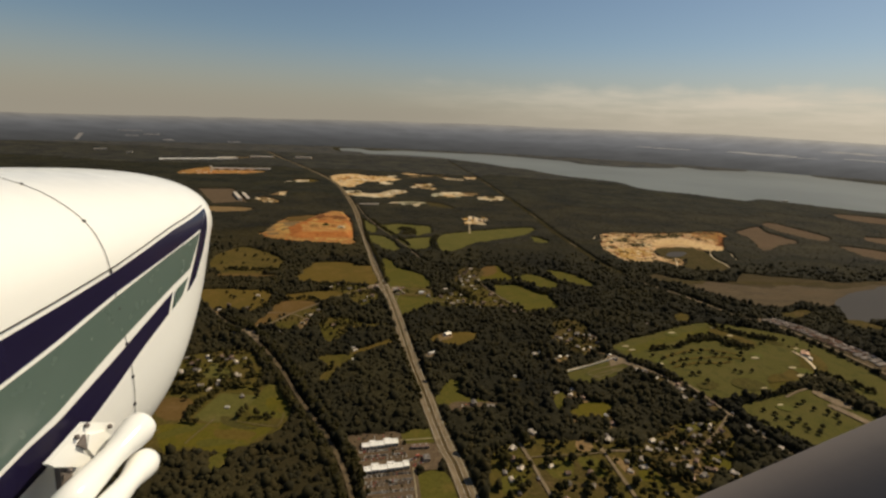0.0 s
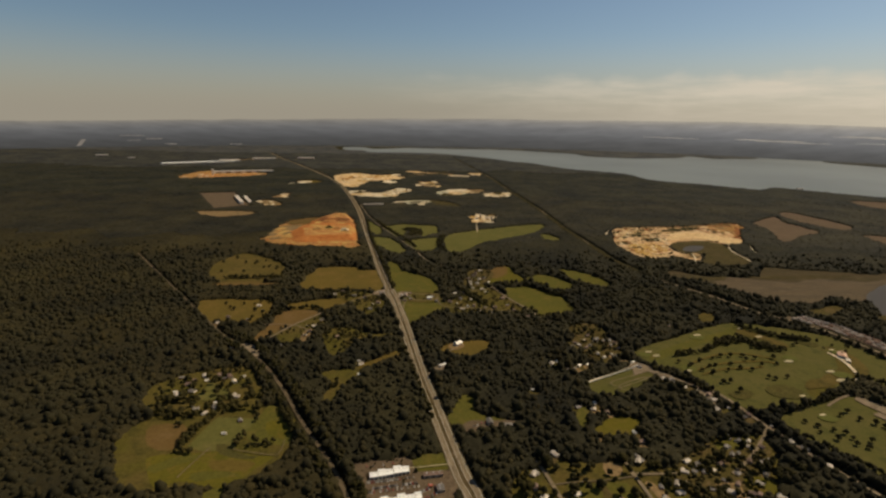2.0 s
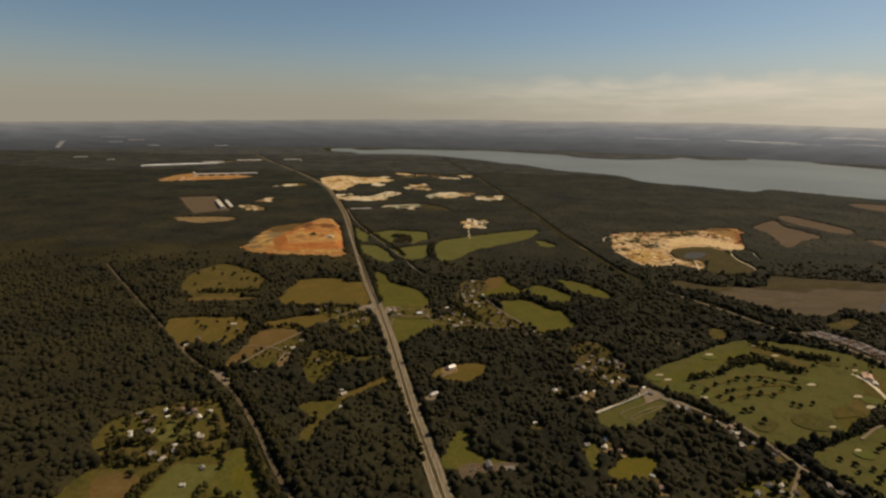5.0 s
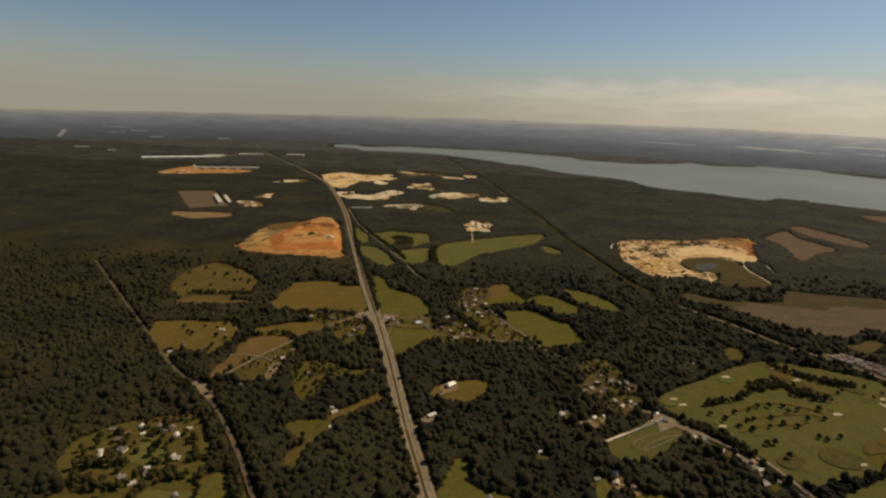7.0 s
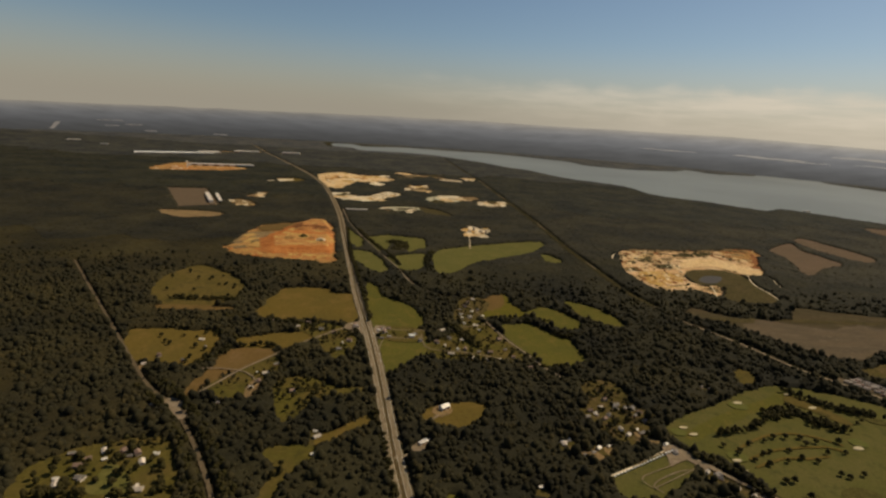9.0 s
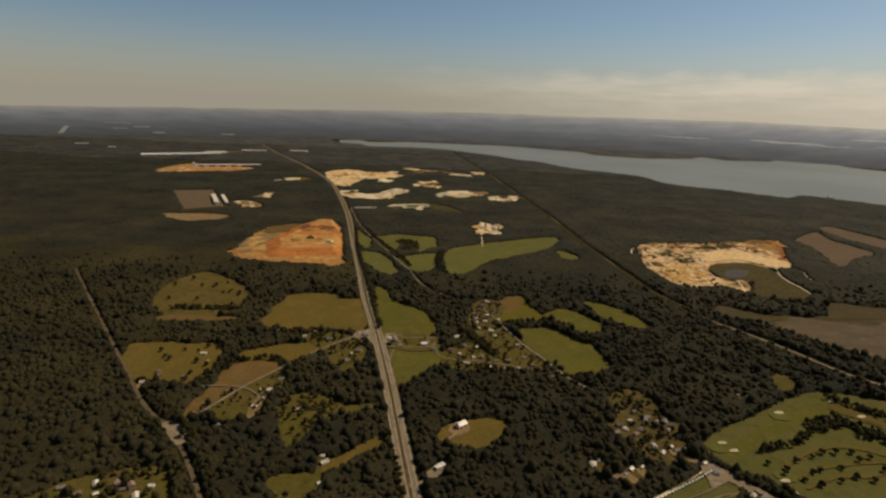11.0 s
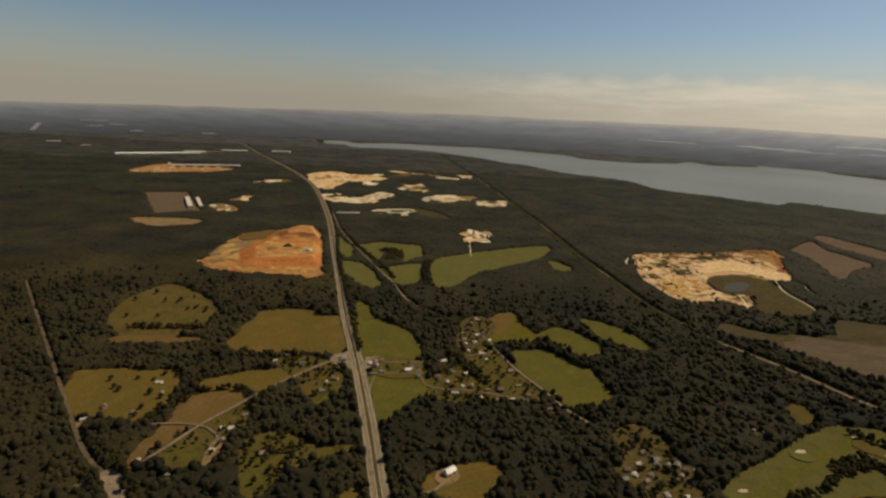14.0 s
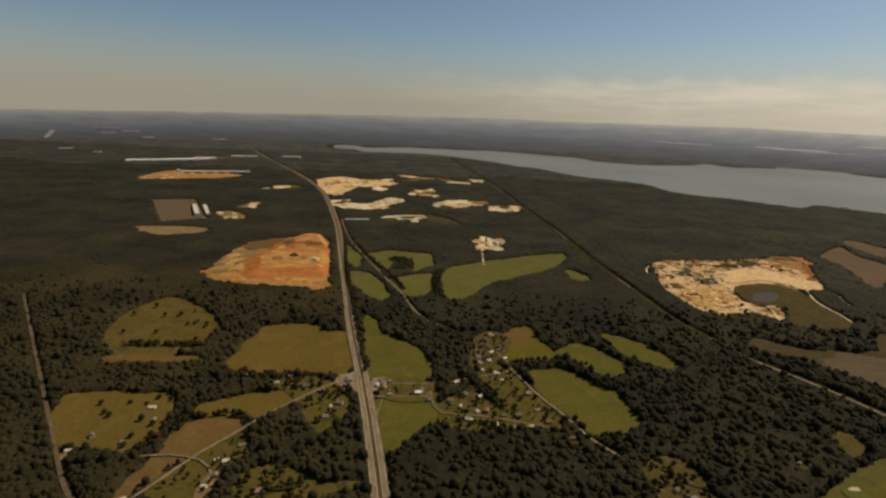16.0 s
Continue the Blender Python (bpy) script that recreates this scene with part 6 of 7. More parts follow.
WAGONS = [make_wagon(M_WAGON[0], "dull grey covered freight wagon on a siding"), make_wagon(M_WAGON[1], "rust-brown covered freight wagon on a siding"), make_wagon(M_WAGON[2], "pale covered freight wagon on a siding")]


def rail_yard():
    """Strings of wagons standing on parallel sidings."""
    r, fresh = random.Random(7), set()
    for lane_, away in enumerate((1.0, 4.6, 8.2, 11.8, 15.4, 19.0, 22.6)):
        line = [Vector((x + away * 0.93, y + away * 0.36, 0)) for x, y in TOWN]
        spots = smooth_line([(p.x, p.y) for p in line], step=1.0)
        run, last, main = 3.0 + r.uniform(0, 14), None, r.choice((0, 0, 1, 2))
        for p, q in zip(spots[:-1], spots[1:]):
            p, q = Vector(tuple(p)[:2]), Vector(tuple(q)[:2])
            run += (q - p).length
            if run < 7.5:
                continue
            run = 0.0
            if r.random() < 0.13:
                main = r.choice((0, 1, 2))
                continue
            k = main if r.random() < 0.75 else r.choice((0, 1, 2))
            root = copy_thing(WAGONS[k], Matrix()) if k in fresh else WAGONS[k]
            fresh.add(k)
            d = q - p
            root.matrix_basis = pose(p.x, p.y, top_of(p.x, p.y) + 0.04, 0, 0, math.degrees(math.atan2(d.y, d.x))) @ Matrix.Diagonal((0.9, 0.9, 0.8, 1))


rail_yard()
houses([(183, 547), (202, 526), (218, 504), (225, 502), (137, 453), (83, 477), (149, 530), (194, 582), (202, 583), (184, 589), (168, 556), (111, 529), (127, 517)], 8, 30, (0, 1, 2, 4))
houses([(225, 497), (233, 487), (241, 480), (256, 452), (263, 437), (272, 415), (284, 380), (226, 352), (214, 341), (202, 354), (236, 362), (246, 376), (232, 376), (216, 362), (208, 372), (238, 402), (252, 394), (190, 372), (164, 341), (166, 350), (184, 375), (92, 337), (105, 329)], 9, 50, (1, 2, 3, 3, 5, 0), 25, 0.85)


houses([(143, 571), (152, 576), (174, 588), (164, 576), (190, 589), (172, 548), (182, 556), (190, 552), (118, 536), (132, 518), (246, 474), (249, 463), (279, 637), (240, 478)], 10, 40, (0, 1, 3, 4, 5), 30, 0.9)


# ---- larger buildings ----
M_REDROOF = coat("red_metal_roof", (0.40, 0.09, 0.04), (0.33, 0.07, 0.035), 1.0, 0.6)
M_CLUBROOF = coat("pale_red_tiles", (0.58, 0.36, 0.23), (0.46, 0.27, 0.17), 1.5, 0.7)


def hall(name, label, category, x, y, long, deep, high, turn, roof, wall=None, bays=3, gable=0.0, group=""):
    root = tagged(new(name), label, category, group)
    root.matrix_basis = pose(x, y, top_of(x, y) + 0.04 + relief(x, y), 0, 0, turn)
    bm = bmesh.new()
    box(bm, 0, 0, -6.0 if relief(x, y) else -0.15, long, deep, high + (6.0 if relief(x, y) else 0.15))
    part("wall", bm, wall or M_WALLS[0], root)
    bm = bmesh.new()
    if gable:
        v = [bm.verts.new(p) for p in ((-long / 2 - 0.2, -deep / 2 - 0.3, high), (long / 2 + 0.2, -deep / 2 - 0.3, high), (long / 2 + 0.2, deep / 2 + 0.3, high), (-long / 2 - 0.2, deep / 2 + 0.3, high),
                                       (-long / 2 - 0.2, 0, high + gable), (long / 2 + 0.2, 0, high + gable))]
        for f in ((0, 1, 5, 4), (2, 3, 4, 5), (3, 0, 4), (1, 2, 5), (3, 2, 1, 0)):
            bm.faces.new([v[i] for i in f])
    else:
        box(bm, 0, 0, high, long + 0.3, deep + 0.3, 0.25, bevel=0.06)
    top = part("roof", bm, roof, root)
    for i in range(bays):
        bm = bmesh.new()
        box(bm, (i + 0.5) / bays * long - long / 2, -deep / 2, 0.05, long / bays * 0.55, 0.1, high * 0.6)
        part("shop_window" if name == "shop" else "door", bm, M_GLASS if name == "shop" else M_DOOR, root)
    if not gable:
        for i in range(min(bays, 4)):
            bm = bmesh.new()
            box(bm, (i + 0.5) / bays * long - long / 2, deep * 0.15, high + 0.2, 0.9, 0.7, 0.5, bevel=0.05)
            part("roof_unit", bm, M_STEEL, top)
    return root


SHOPS = [(-50.5, 350.0, 5.5, 5.0, 2.2), (-45.0, 352.0, 5.0, 7.0, 2.7), (-39.5, 353.2, 5.4, 5.6, 2.3), (-34.0, 355.5, 5.2, 7.6, 2.8), (-28.5, 356.6, 5.2, 6.0, 2.4),
         (-45.0, 322.0, 5.0, 5.4, 2.3), (-39.6, 324.2, 5.2, 7.4, 2.8), (-34.0, 324.8, 5.4, 5.4, 2.3), (-28.4, 327.2, 5.2, 7.6, 2.7), (-22.6, 328.0, 5.6, 5.6, 2.3), (-17.4, 330.0, 4.2, 6.4, 2.6)]
for x, y, w, d, h in SHOPS:
    hall("shop", "low white flat-roofed shop in a car park", "shop", x, y, w, d, h, 13, M_WHITE_ROOF, group="shops of the shopping centre", bays=2)
hall("church", "white church hall with a bright gabled roof", "church", 14, 572, 8.5, 5.5, 2.6, 38, M_ROOFS[3], gable=2.0, bays=2)
hall("shop", "brown flat roadside shop with a pale roof", "shop", -8, 353, 14, 4, 2.0, 10, M_ROOFS[2], M_WALLS[1])
hall("shop", "grey-roofed roadside shop beside a car park", "shop", -2.5, 339, 6, 5, 2.2, 100, M_ROOFS[0], M_WALLS[1], bays=2)
hall("kiosk", "small red-roofed kiosk in a car park", "kiosk", -9.5, 341.5, 2.6, 2.0, 1.5, 13, M_REDROOF, M_WALLS[1], bays=1)
hall("farm_building", "low tan farm building with a dark roof", "farm building", 38, 420, 7, 4.5, 2.2, 100, M_ROOFS[0], M_WALLS[1], gable=1.2, bays=2)
hall("farm_building", "low grey shed beside a gravel yard", "farm building", 52, 416, 9, 4, 1.8, 5, M_ROOFS[0], M_WALLS[1], gable=1.0, bays=2)
hall("clubhouse", "tan golf clubhouse with a pale reddish roof", "clubhouse", 440, 562, 13, 8, 2.4, 60, M_CLUBROOF, M_WALLS[0], gable=1.8)
hall("clubhouse", "low white golf shed", "clubhouse", 437, 549, 7, 4, 2.0, 60, M_ROOFS[1], M_WALLS[1], gable=1.0, bays=2)
hall("garage", "white roadside garage at the crossroads", "garage", -92, 738, 6.4, 4.2, 2.0, 8, M_ROOFS[0], bays=3)
hall("garage", "white roadside garage at the crossroads", "garage", -58, 735, 4.6, 3.8, 2.0, 80, M_ROOFS[2], bays=2)
hall("church", "bright white village church hall", "church", -24, 720, 6.2, 3.8, 2.2, 5, M_WHITE_ROOF, gable=1.5, bays=2)
hall("garage", "low shed off the highway", "garage", -3, 520, 8, 3.5, 1.8, 40, M_ROOFS[3], bays=2)
for x, y, w, d, h, a in ((75, 1310, 7, 5, 3, 10), (101, 1318, 9, 6, 3, 8)):
    hall("works_building", "pale metal-clad works building on white sand", "works building", x, y, w, d, h, a, M_ROOFS[1], bays=3, group="sand works")
for x, y in ((85, 1324), (111, 1294)):
    root = tagged(new("silo"), "pale steel silo with a conical roof", "silo", "sand works")
    root.matrix_basis = pose(x, y, top_of(x, y))
    bm = bmesh.new()
    bmesh.ops.create_cone(bm, cap_ends=True, segments=16, radius1=2.2, radius2=2.2, depth=9, matrix=pose(0, 0, 4.5))
    part("drum", bm, M_WALLS[1], root)
    bm = bmesh.new()
    bmesh.ops.create_cone(bm, cap_ends=True, segments=16, radius1=2.4, radius2=0.3, depth=1.6, matrix=pose(0, 0, 9.8))
    part("roof", bm, M_ROOFS[1], root)
for x, y, w, d, h, a in ((-1232, 2586, 330, 34, 9, 34), (-1120, 2690, 90, 60, 12, 34), (-876, 2246, 240, 26, 7, 19), (-1008, 2880, 120, 30, 8, 20),
                         (-800, 2960, 90, 30, 8, 10), (-1930, 2920, 60, 20, 8, 30), (-1690, 2795, 34, 16, 7, 25),
                         (-610, 1520, 130, 10, 6, -62), (-588, 1528, 120, 8, 5, -62), (-210, 1484, 56, 6, 4, 12), (1350, 2010, 26, 10, 4, 20)):
    # all but the longest get a duller roof, haze put into the colour
    hall("warehouse", "long white flat-roofed warehouse", "warehouse", x, y, w, d, h, a, M_WHITE_ROOF if w > 300 else M_ROOFS[1], bays=6, group="distant warehouses")


def water_tower(x, y, s, label):
    root = tagged(new("water_tower"), label, "water tower")
    root.matrix_basis = pose(x, y, relief(x, y)) @ Matrix.Diagonal((s, s, s, 1))
    bm = bmesh.new()
    bmesh.ops.create_cone(bm, cap_ends=True, segments=14, radius1=3.2, radius2=1.6, depth=26, matrix=pose(0, 0, 13))
    part("stem", bm, M_WALLS[0], root)
    bm = bmesh.new()
    bmesh.ops.create_uvsphere(bm, u_segments=18, v_segments=10, radius=6.5, matrix=pose(0, 0, 29) @ Matrix.Diagonal((1, 1, 0.75, 1)))
    part("tank", bm, M_WALLS[0], root)


water_tower(-954, 2120, 0.75, "white water tower above cleared ground")


# ---- cars ----
def make_car(paint, label):
    root = tagged(new("car"), label, "car", "parked cars")
    bm = bmesh.new()
    box(bm, 0, 0, 0.16, 2.3, 0.92, 0.36, bevel=0.08)
    part("body", bm, paint, root)
    bm = bmesh.new()
    box(bm, -0.1, 0, 0.5, 1.25, 0.8, 0.28, bevel=0.1)
    part("cabin", bm, M_GLASS, root)
    for x in (-0.72, 0.72):
        for y in (-0.42, 0.42):
            bm = bmesh.new()
            bmesh.ops.create_cone(bm, cap_ends=True, segments=10, radius1=0.18, radius2=0.18, depth=0.14, matrix=pose(x, y, 0.18, 90))
            part("wheel", bm, M_RUBBER, root)
    return root


CARS = [make_car(M_CARS[0], "white parked car on asphalt"), make_car(M_CARS[1], "dark parked car on asphalt"), make_car(M_CARS[2], "red parked car on asphalt"),
        make_car(M_CARS[3], "silver parked car on asphalt")]
used_cars = set()


def park(spots, seed, turn):
    r = random.Random(seed)
    for x, y in spots:
        k = r.choice((0, 0, 0, 3, 1, 1, 3, 2))
        c = copy_thing(CARS[k], Matrix()) if k in used_cars else CARS[k]
        used_cars.add(k)
        c.matrix_basis = pose(x, y, top_of(x, y) + 0.01, 0, 0, turn + r.uniform(-4, 4))


def row(x0, y0, x1, y1, count, chance, seed):
    r = random.Random(seed)
    return [(x0 + (x1 - x0) * i / (count - 1), y0 + (y1 - y0) * i / (count - 1)) for i in range(count) if r.random() < chance]


for i, (x0, y0, x1, y1, n, full) in enumerate(((-54, 344, -22, 351, 24, 0.9), (-52, 338, -18, 345.5, 26, 0.85), (-51, 334.5, -18, 342, 24, 0.6), (-48, 316, -14, 323, 26, 0.9), (-46, 309.5, -12, 316.5, 26, 0.85),
                                               (-45, 306, -12, 313, 26, 0.7), (-44, 299, -11, 306, 25, 0.75), (-42, 292, -10, 299, 24, 0.6), (-62, 360, -36, 366, 12, 0.35), (-15, 337, -2, 344, 10, 0.8), (-12, 331, -1, 338, 9, 0.8))):
    park(row(x0, y0, x1, y1, n, full, i + 1), i + 1, 100)
park(row(-100, 746, -78, 750, 9, 0.6, 10), 10, 95)
park(row(-64, 743, -52, 724, 8, 0.6, 11), 11, 10)
park(row(14, 408, 34, 421, 7, 0.5, 12), 12, 70)


def make_trailer():
    root = tagged(new("trailer"), "white box trailer parked beside a sports field", "trailer", "trailers in a row")
    bm = bmesh.new()
    box(bm, 0, 0, 0.3, 1.6, 1.1, 0.95, bevel=0.07)
    part("body", bm, M_CARS[0], root)
    bm = bmesh.new()
    box(bm, 1.05, 0, 0.28, 0.7, 0.12, 0.1)
    part("drawbar", bm, M_STEEL, root)
    for side in (-0.62, 0.62):
        bm = bmesh.new()
        bmesh.ops.create_cone(bm, cap_ends=True, segments=10, radius1=0.26, radius2=0.26, depth=0.14, matrix=pose(-0.1, side, 0.26, 90))
        part("wheel", bm, M_RUBBER, root)
    return root


first = make_trailer()
for i, (x, y) in enumerate(row(139, 491, 200, 527, 20, 0.96, 9)):
    (first if i == 0 else copy_thing(first, Matrix())).matrix_basis = pose(x, y, top_of(x, y) + 0.26, 0, 0, 31 + 3 * math.sin(i * 2.1))

# garden and field trees, kept off houses and lanes
sprinkle(TREES[3], [(51, 350), (77, 364), (175, 366), (219, 402), (258, 405), (245, 366), (201, 320), (160, 280), (60, 275)], 60, 21, 1.4, 2.6)
sprinkle(TREES[4], [(19, 732), (44, 776), (67, 772), (103, 692), (55, 668), (3, 666), (-7, 688)], 36, 22, 1.3, 2.2)
sprinkle(TREES[5], [(-270, 468), (-240, 500), (-200, 506), (-168, 445), (-196, 422), (-246, 420)], 34, 23, 1.5, 2.7)
sprinkle(TREES[3], [(-240, 395), (-225, 420), (-181, 440), (-143, 438), (-128, 403), (-150, 350), (-215, 340)], 5, 24, 1.2, 2.0)
sprinkle(TREES[3], [(-385, 870), (-372, 925), (-332, 918), (-280, 862), (-280, 792), (-350, 790)], 9, 30, 1.6, 3.0)
sprinkle(TREES[4], [(-340, 870), (-290, 908), (-240, 862), (-245, 810), (-275, 805)], 12, 25, 1.6, 2.6)
sprinkle(TREES[5], [(-300, 688), (-245, 700), (-226, 655), (-230, 625), (-265, 628)], 12, 26, 1.5, 2.4)
sprinkle(TREES[3], [(-166, 610), (-150, 638), (-128, 652), (-120, 630), (-134, 602), (-150, 582)], 16, 27, 1.4, 2.4)
sprinkle(TREES[4], [(-100, 700), (-75, 705), (-85, 735), (-130, 740), (-160, 735), (-135, 715)], 18, 28, 1.5, 2.4)
sprinkle(TREES[5], [(160, 612), (178, 636), (192, 620), (200, 560), (150, 555)], 16, 29, 1.4, 2.4)


def gardens():
    """A small lawn and a gap in the trees for each house that stands in the woods."""
    r = random.Random(5)
    for i, (x, y) in enumerate(HOUSE_SPOTS):
        if free(np.array([x]), np.array([y]))[0]:
            w = r.uniform(5.0, 7.8)
            ring = [(x + w * r.uniform(0.8, 1.25) * math.cos(k * 0.9) + 0.6, y + w * r.uniform(0.9, 1.4) * math.sin(k * 0.9) - 4.5) for k in range(7)]
            area("garden", M_YARD if r.random() < 0.7 else M_TAN, ring, "small worn lawn round a house in the woods", 0.06 + 0.004 * (i % 9) - 0.002 * LAYERS[0], 1.0)


gardens()


def grove(poly, count, seed, low, high):
    """Garden trees too many to count, kept off houses and streets."""
    r, spots, rim = random.Random(seed), [], np.array(poly, float)
    while len(spots) < count:
        x, y = r.uniform(rim[:, 0].min(), rim[:, 0].max()), r.uniform(rim[:, 1].min(), rim[:, 1].max())
        ax, ay = np.array([x]), np.array([y])
        if inside(rim, ax, ay)[0] and not any(near_line(l_, w_ - 0.3, ax, ay)[0] for l_, w_ in LINES) and all(math.hypot(x - a, y - b) > 3.5 for a, b in HOUSE_SPOTS):
            spots.append((x, y))
    xs, ys = np.array(spots).T
    size = np.random.default_rng(seed).uniform(low, high, count)
    tagged(planted("garden_trees", M_HEDGE, xs, ys, size, NEAR_KINDS, seed, 1.25), "dark green garden trees between houses", "trees", kind="stuff")


def big_trees(spots, seed):
    """Old broad trees standing in twos and threes among the gardens."""
    r = np.random.default_rng(seed)
    xs = np.array([x + dx for x, y in spots for dx in r.uniform(-3.2, 3.2, 3)])
    ys = np.array([y + dy for x, y in spots for dy in r.uniform(-2.6, 2.6, 3)])
    keep = np.array([all(math.hypot(x - a, y - b) > 3.0 for a, b in HOUSE_SPOTS) for x, y in zip(xs, ys)])
    xs, ys = xs[keep], ys[keep]
    tagged(planted("garden_trees", M_HEDGE, xs, ys, r.uniform(2.6, 4.2, len(xs)), NEAR_KINDS, seed, 1.2), "tall dark old trees among the gardens", "trees", kind="stuff")


big_trees([(76, 367), (108, 364), (134, 372), (156, 366), (118, 322), (94, 310), (68, 312), (112, 309), (133, 333), (136, 321), (182, 327), (193, 327), (259, 370), (244, 357), (170, 343), (183, 360), (152, 319), (199, 318), (56, 338), (51, 311), (111, 344), (91, 338), (262, 366), (210, 377), (190, 333), (250, 360), (177, 330)], 90)
grove([(51, 350), (77, 364), (175, 366), (219, 402), (258, 405), (245, 366), (201, 320), (160, 280), (60, 275)], 48, 41, 1.7, 3.4)
grove([(150, 365), (175, 368), (219, 402), (258, 405), (245, 366), (201, 320), (165, 330)], 95, 42, 1.5, 3.3)
grove([(19, 732), (44, 776), (67, 772), (103, 692), (55, 668), (3, 666), (-7, 688)], 110, 43, 0.9, 2.0)
grove([(-270, 468), (-240, 500), (-200, 506), (-168, 445), (-196, 422), (-246, 420)], 64, 44, 1.6, 3.4)
grove([(-200, 590), (-184, 618), (-165, 646), (-150, 628), (-164, 580), (-180, 568)], 24, 45, 1.1, 2.1)
grove([(380, 600), (450, 610), (470, 575), (440, 560)], 16, 46, 1.4, 2.3)
grove([(28, 775), (34, 832), (54, 868), (76, 850), (62, 802)], 62, 50, 1.0, 2.2)
grove([(-142, 600), (-126, 612), (-104, 607), (-84, 595), (-66, 600), (-88, 582), (-104, 565), (-112, 544), (-122, 540), (-134, 560)], 62, 47, 1.3, 2.8)
grove([(-68, 364), (-26, 372), (-21, 357), (-4, 300), (-38, 285)], 46, 49, 0.6, 1.1)
grove([(-160, 734), (-122, 741), (-96, 722), (-92, 680), (-104, 660), (-126, 690), (-138, 708)], 46, 51, 1.3, 2.6)
grove([(-52, 742), (-18, 742), (-12, 714), (-44, 712)], 9, 52, 1.0, 1.8)
grove([(-190, 746), (-164, 752), (-120, 752), (-118, 742), (-160, 738), (-188, 738)], 26, 53, 1.2, 2.3)
grove([(-153, 379), (-152, 388), (-132, 390), (-131, 380)], 12, 55, 1.6, 2.8)
grove([(-166, 382), (-164, 394), (-157, 394), (-158, 383)], 7, 56, 1.8, 3.0)
grove([(-174, 428), (-174, 440), (-162, 440), (-162, 428)], 8, 57, 1.8, 3.2)
grove([(-112, 470), (-104, 486), (-96, 478), (-104, 466)], 7, 54, 2.0, 3.0)
grove([(153, 633), (176, 643), (191, 612), (197, 576), (189, 543), (162, 532), (148, 550), (168, 585), (150, 608)], 60, 58, 1.5, 2.9)
woods()


# ---- the aircraft, where it is as the shot begins ----
M_NOSE = coat("white_aircraft_paint", (0.94, 0.93, 0.88), (0.91, 0.90, 0.85), 0.5, 0.22, bump=0.02)
M_NAVY = coat("navy_aircraft_paint", (0.013, 0.010, 0.036), (0.018, 0.014, 0.044), 0.4, 0.2, bump=0.02)
M_TEAL = coat("green_aircraft_paint", (0.098, 0.140, 0.120), (0.110, 0.152, 0.130), 0.4, 0.25, bump=0.02)
M_STRUT_AND_SHADE = coat("grey_strut_paint_and_shade", (0.165, 0.140, 0.125), (0.145, 0.122, 0.110), 0.5, 0.7, bump=0.03)
M_SEAM = coat("dark_seam", (0.06, 0.055, 0.05), (0.09, 0.08, 0.07), 0.1, 0.6)

aircraft = tagged(new("aircraft"), "white light aircraft nose with navy and green stripes", "aircraft")
aircraft.matrix_basis = look((0.057, 0.066, 251.72), (0.071, 2.005, 251.231), 2.7)


def nose_section(s):
    """Middle, half width, heights above and below, and rounding of the cowling at depth s."""
    k = max(0.0, (s - 1.608) / 0.611)
    t = max(0.0, 1 - k ** 3.86) ** 0.5
    cy = 0.2438 * s - 0.3832
    return -1.40, cy, 0.55 * t, (0.3859 - 0.0862 * s) * (0.35 + 0.65 * t), 0.73 * (0.4 + 0.6 * t)


def swept(s, r):
    """How far the flank is swept back below its widest line."""
    return 0.338 * max(0.0, -r) ** 1.278 * max(0.0, (s - 0.6) / 1.6)


def nose_point(s, a):
    cx, cy, wide, up, down = nose_section(s)
    c, q = math.cos(a), math.sin(a)
    n = 2.39 if q >= 0 else 4.15
    x = math.copysign(abs(c) ** (2 / n), c)
    y = math.copysign(abs(q) ** (2 / n), q)
    return Vector((cx + wide * x, cy + (up if q >= 0 else down) * y, -(s - swept(s, y))))


def nose_side(s, level, off=0.004):
    """The point of the near flank at depth s and height level."""
    cx, cy, wide, up, down = nose_section(s)
    r = (level - cy) / (up if level > cy else down)
    n = 2.39 if r >= 0 else 4.15
    x = max(0.0, 1 - abs(min(1, max(-1, r))) ** n) ** (1 / n)
    return Vector((cx + wide * x + off, level, -(s - swept(s, r))))


def cowling():
    bm, rings = bmesh.new(), []
    steps = [0.35 + 1.258 * i / 16 for i in range(16)] + [1.608 + 0.611 * math.sin(i / 24 * math.pi / 2) for i in range(25)]
    for s in steps:
        rings.append([bm.verts.new(nose_point(s, k * math.tau / 72)) for k in range(72)])
    for p, q in zip(rings[:-1], rings[1:]):
        for k in range(72):
            bm.faces.new((p[k], p[(k + 1) % 72], q[(k + 1) % 72], q[k]))
    bm.faces.new(rings[0])
    bm.faces.new(list(reversed(rings[-1])))
    bmesh.ops.recalc_face_normals(bm, faces=list(bm.faces))
    ob = part("cowling", bm, M_NOSE, aircraft)
    for f in ob.data.polygons:
        f.use_smooth = len(f.vertices) == 4
    return ob


def along_line(line, f):
    """The point a share f along a line of depths and heights."""
    runs = [math.dist(p, q) for p, q in zip(line[:-1], line[1:])]
    left = f * sum(runs)
    for (p, q), run in zip(zip(line[:-1], line[1:]), runs):
        if left <= run:
            return p[0] + (q[0] - p[0]) * left / run, p[1] + (q[1] - p[1]) * left / run
        left -= run
    return line[-1]


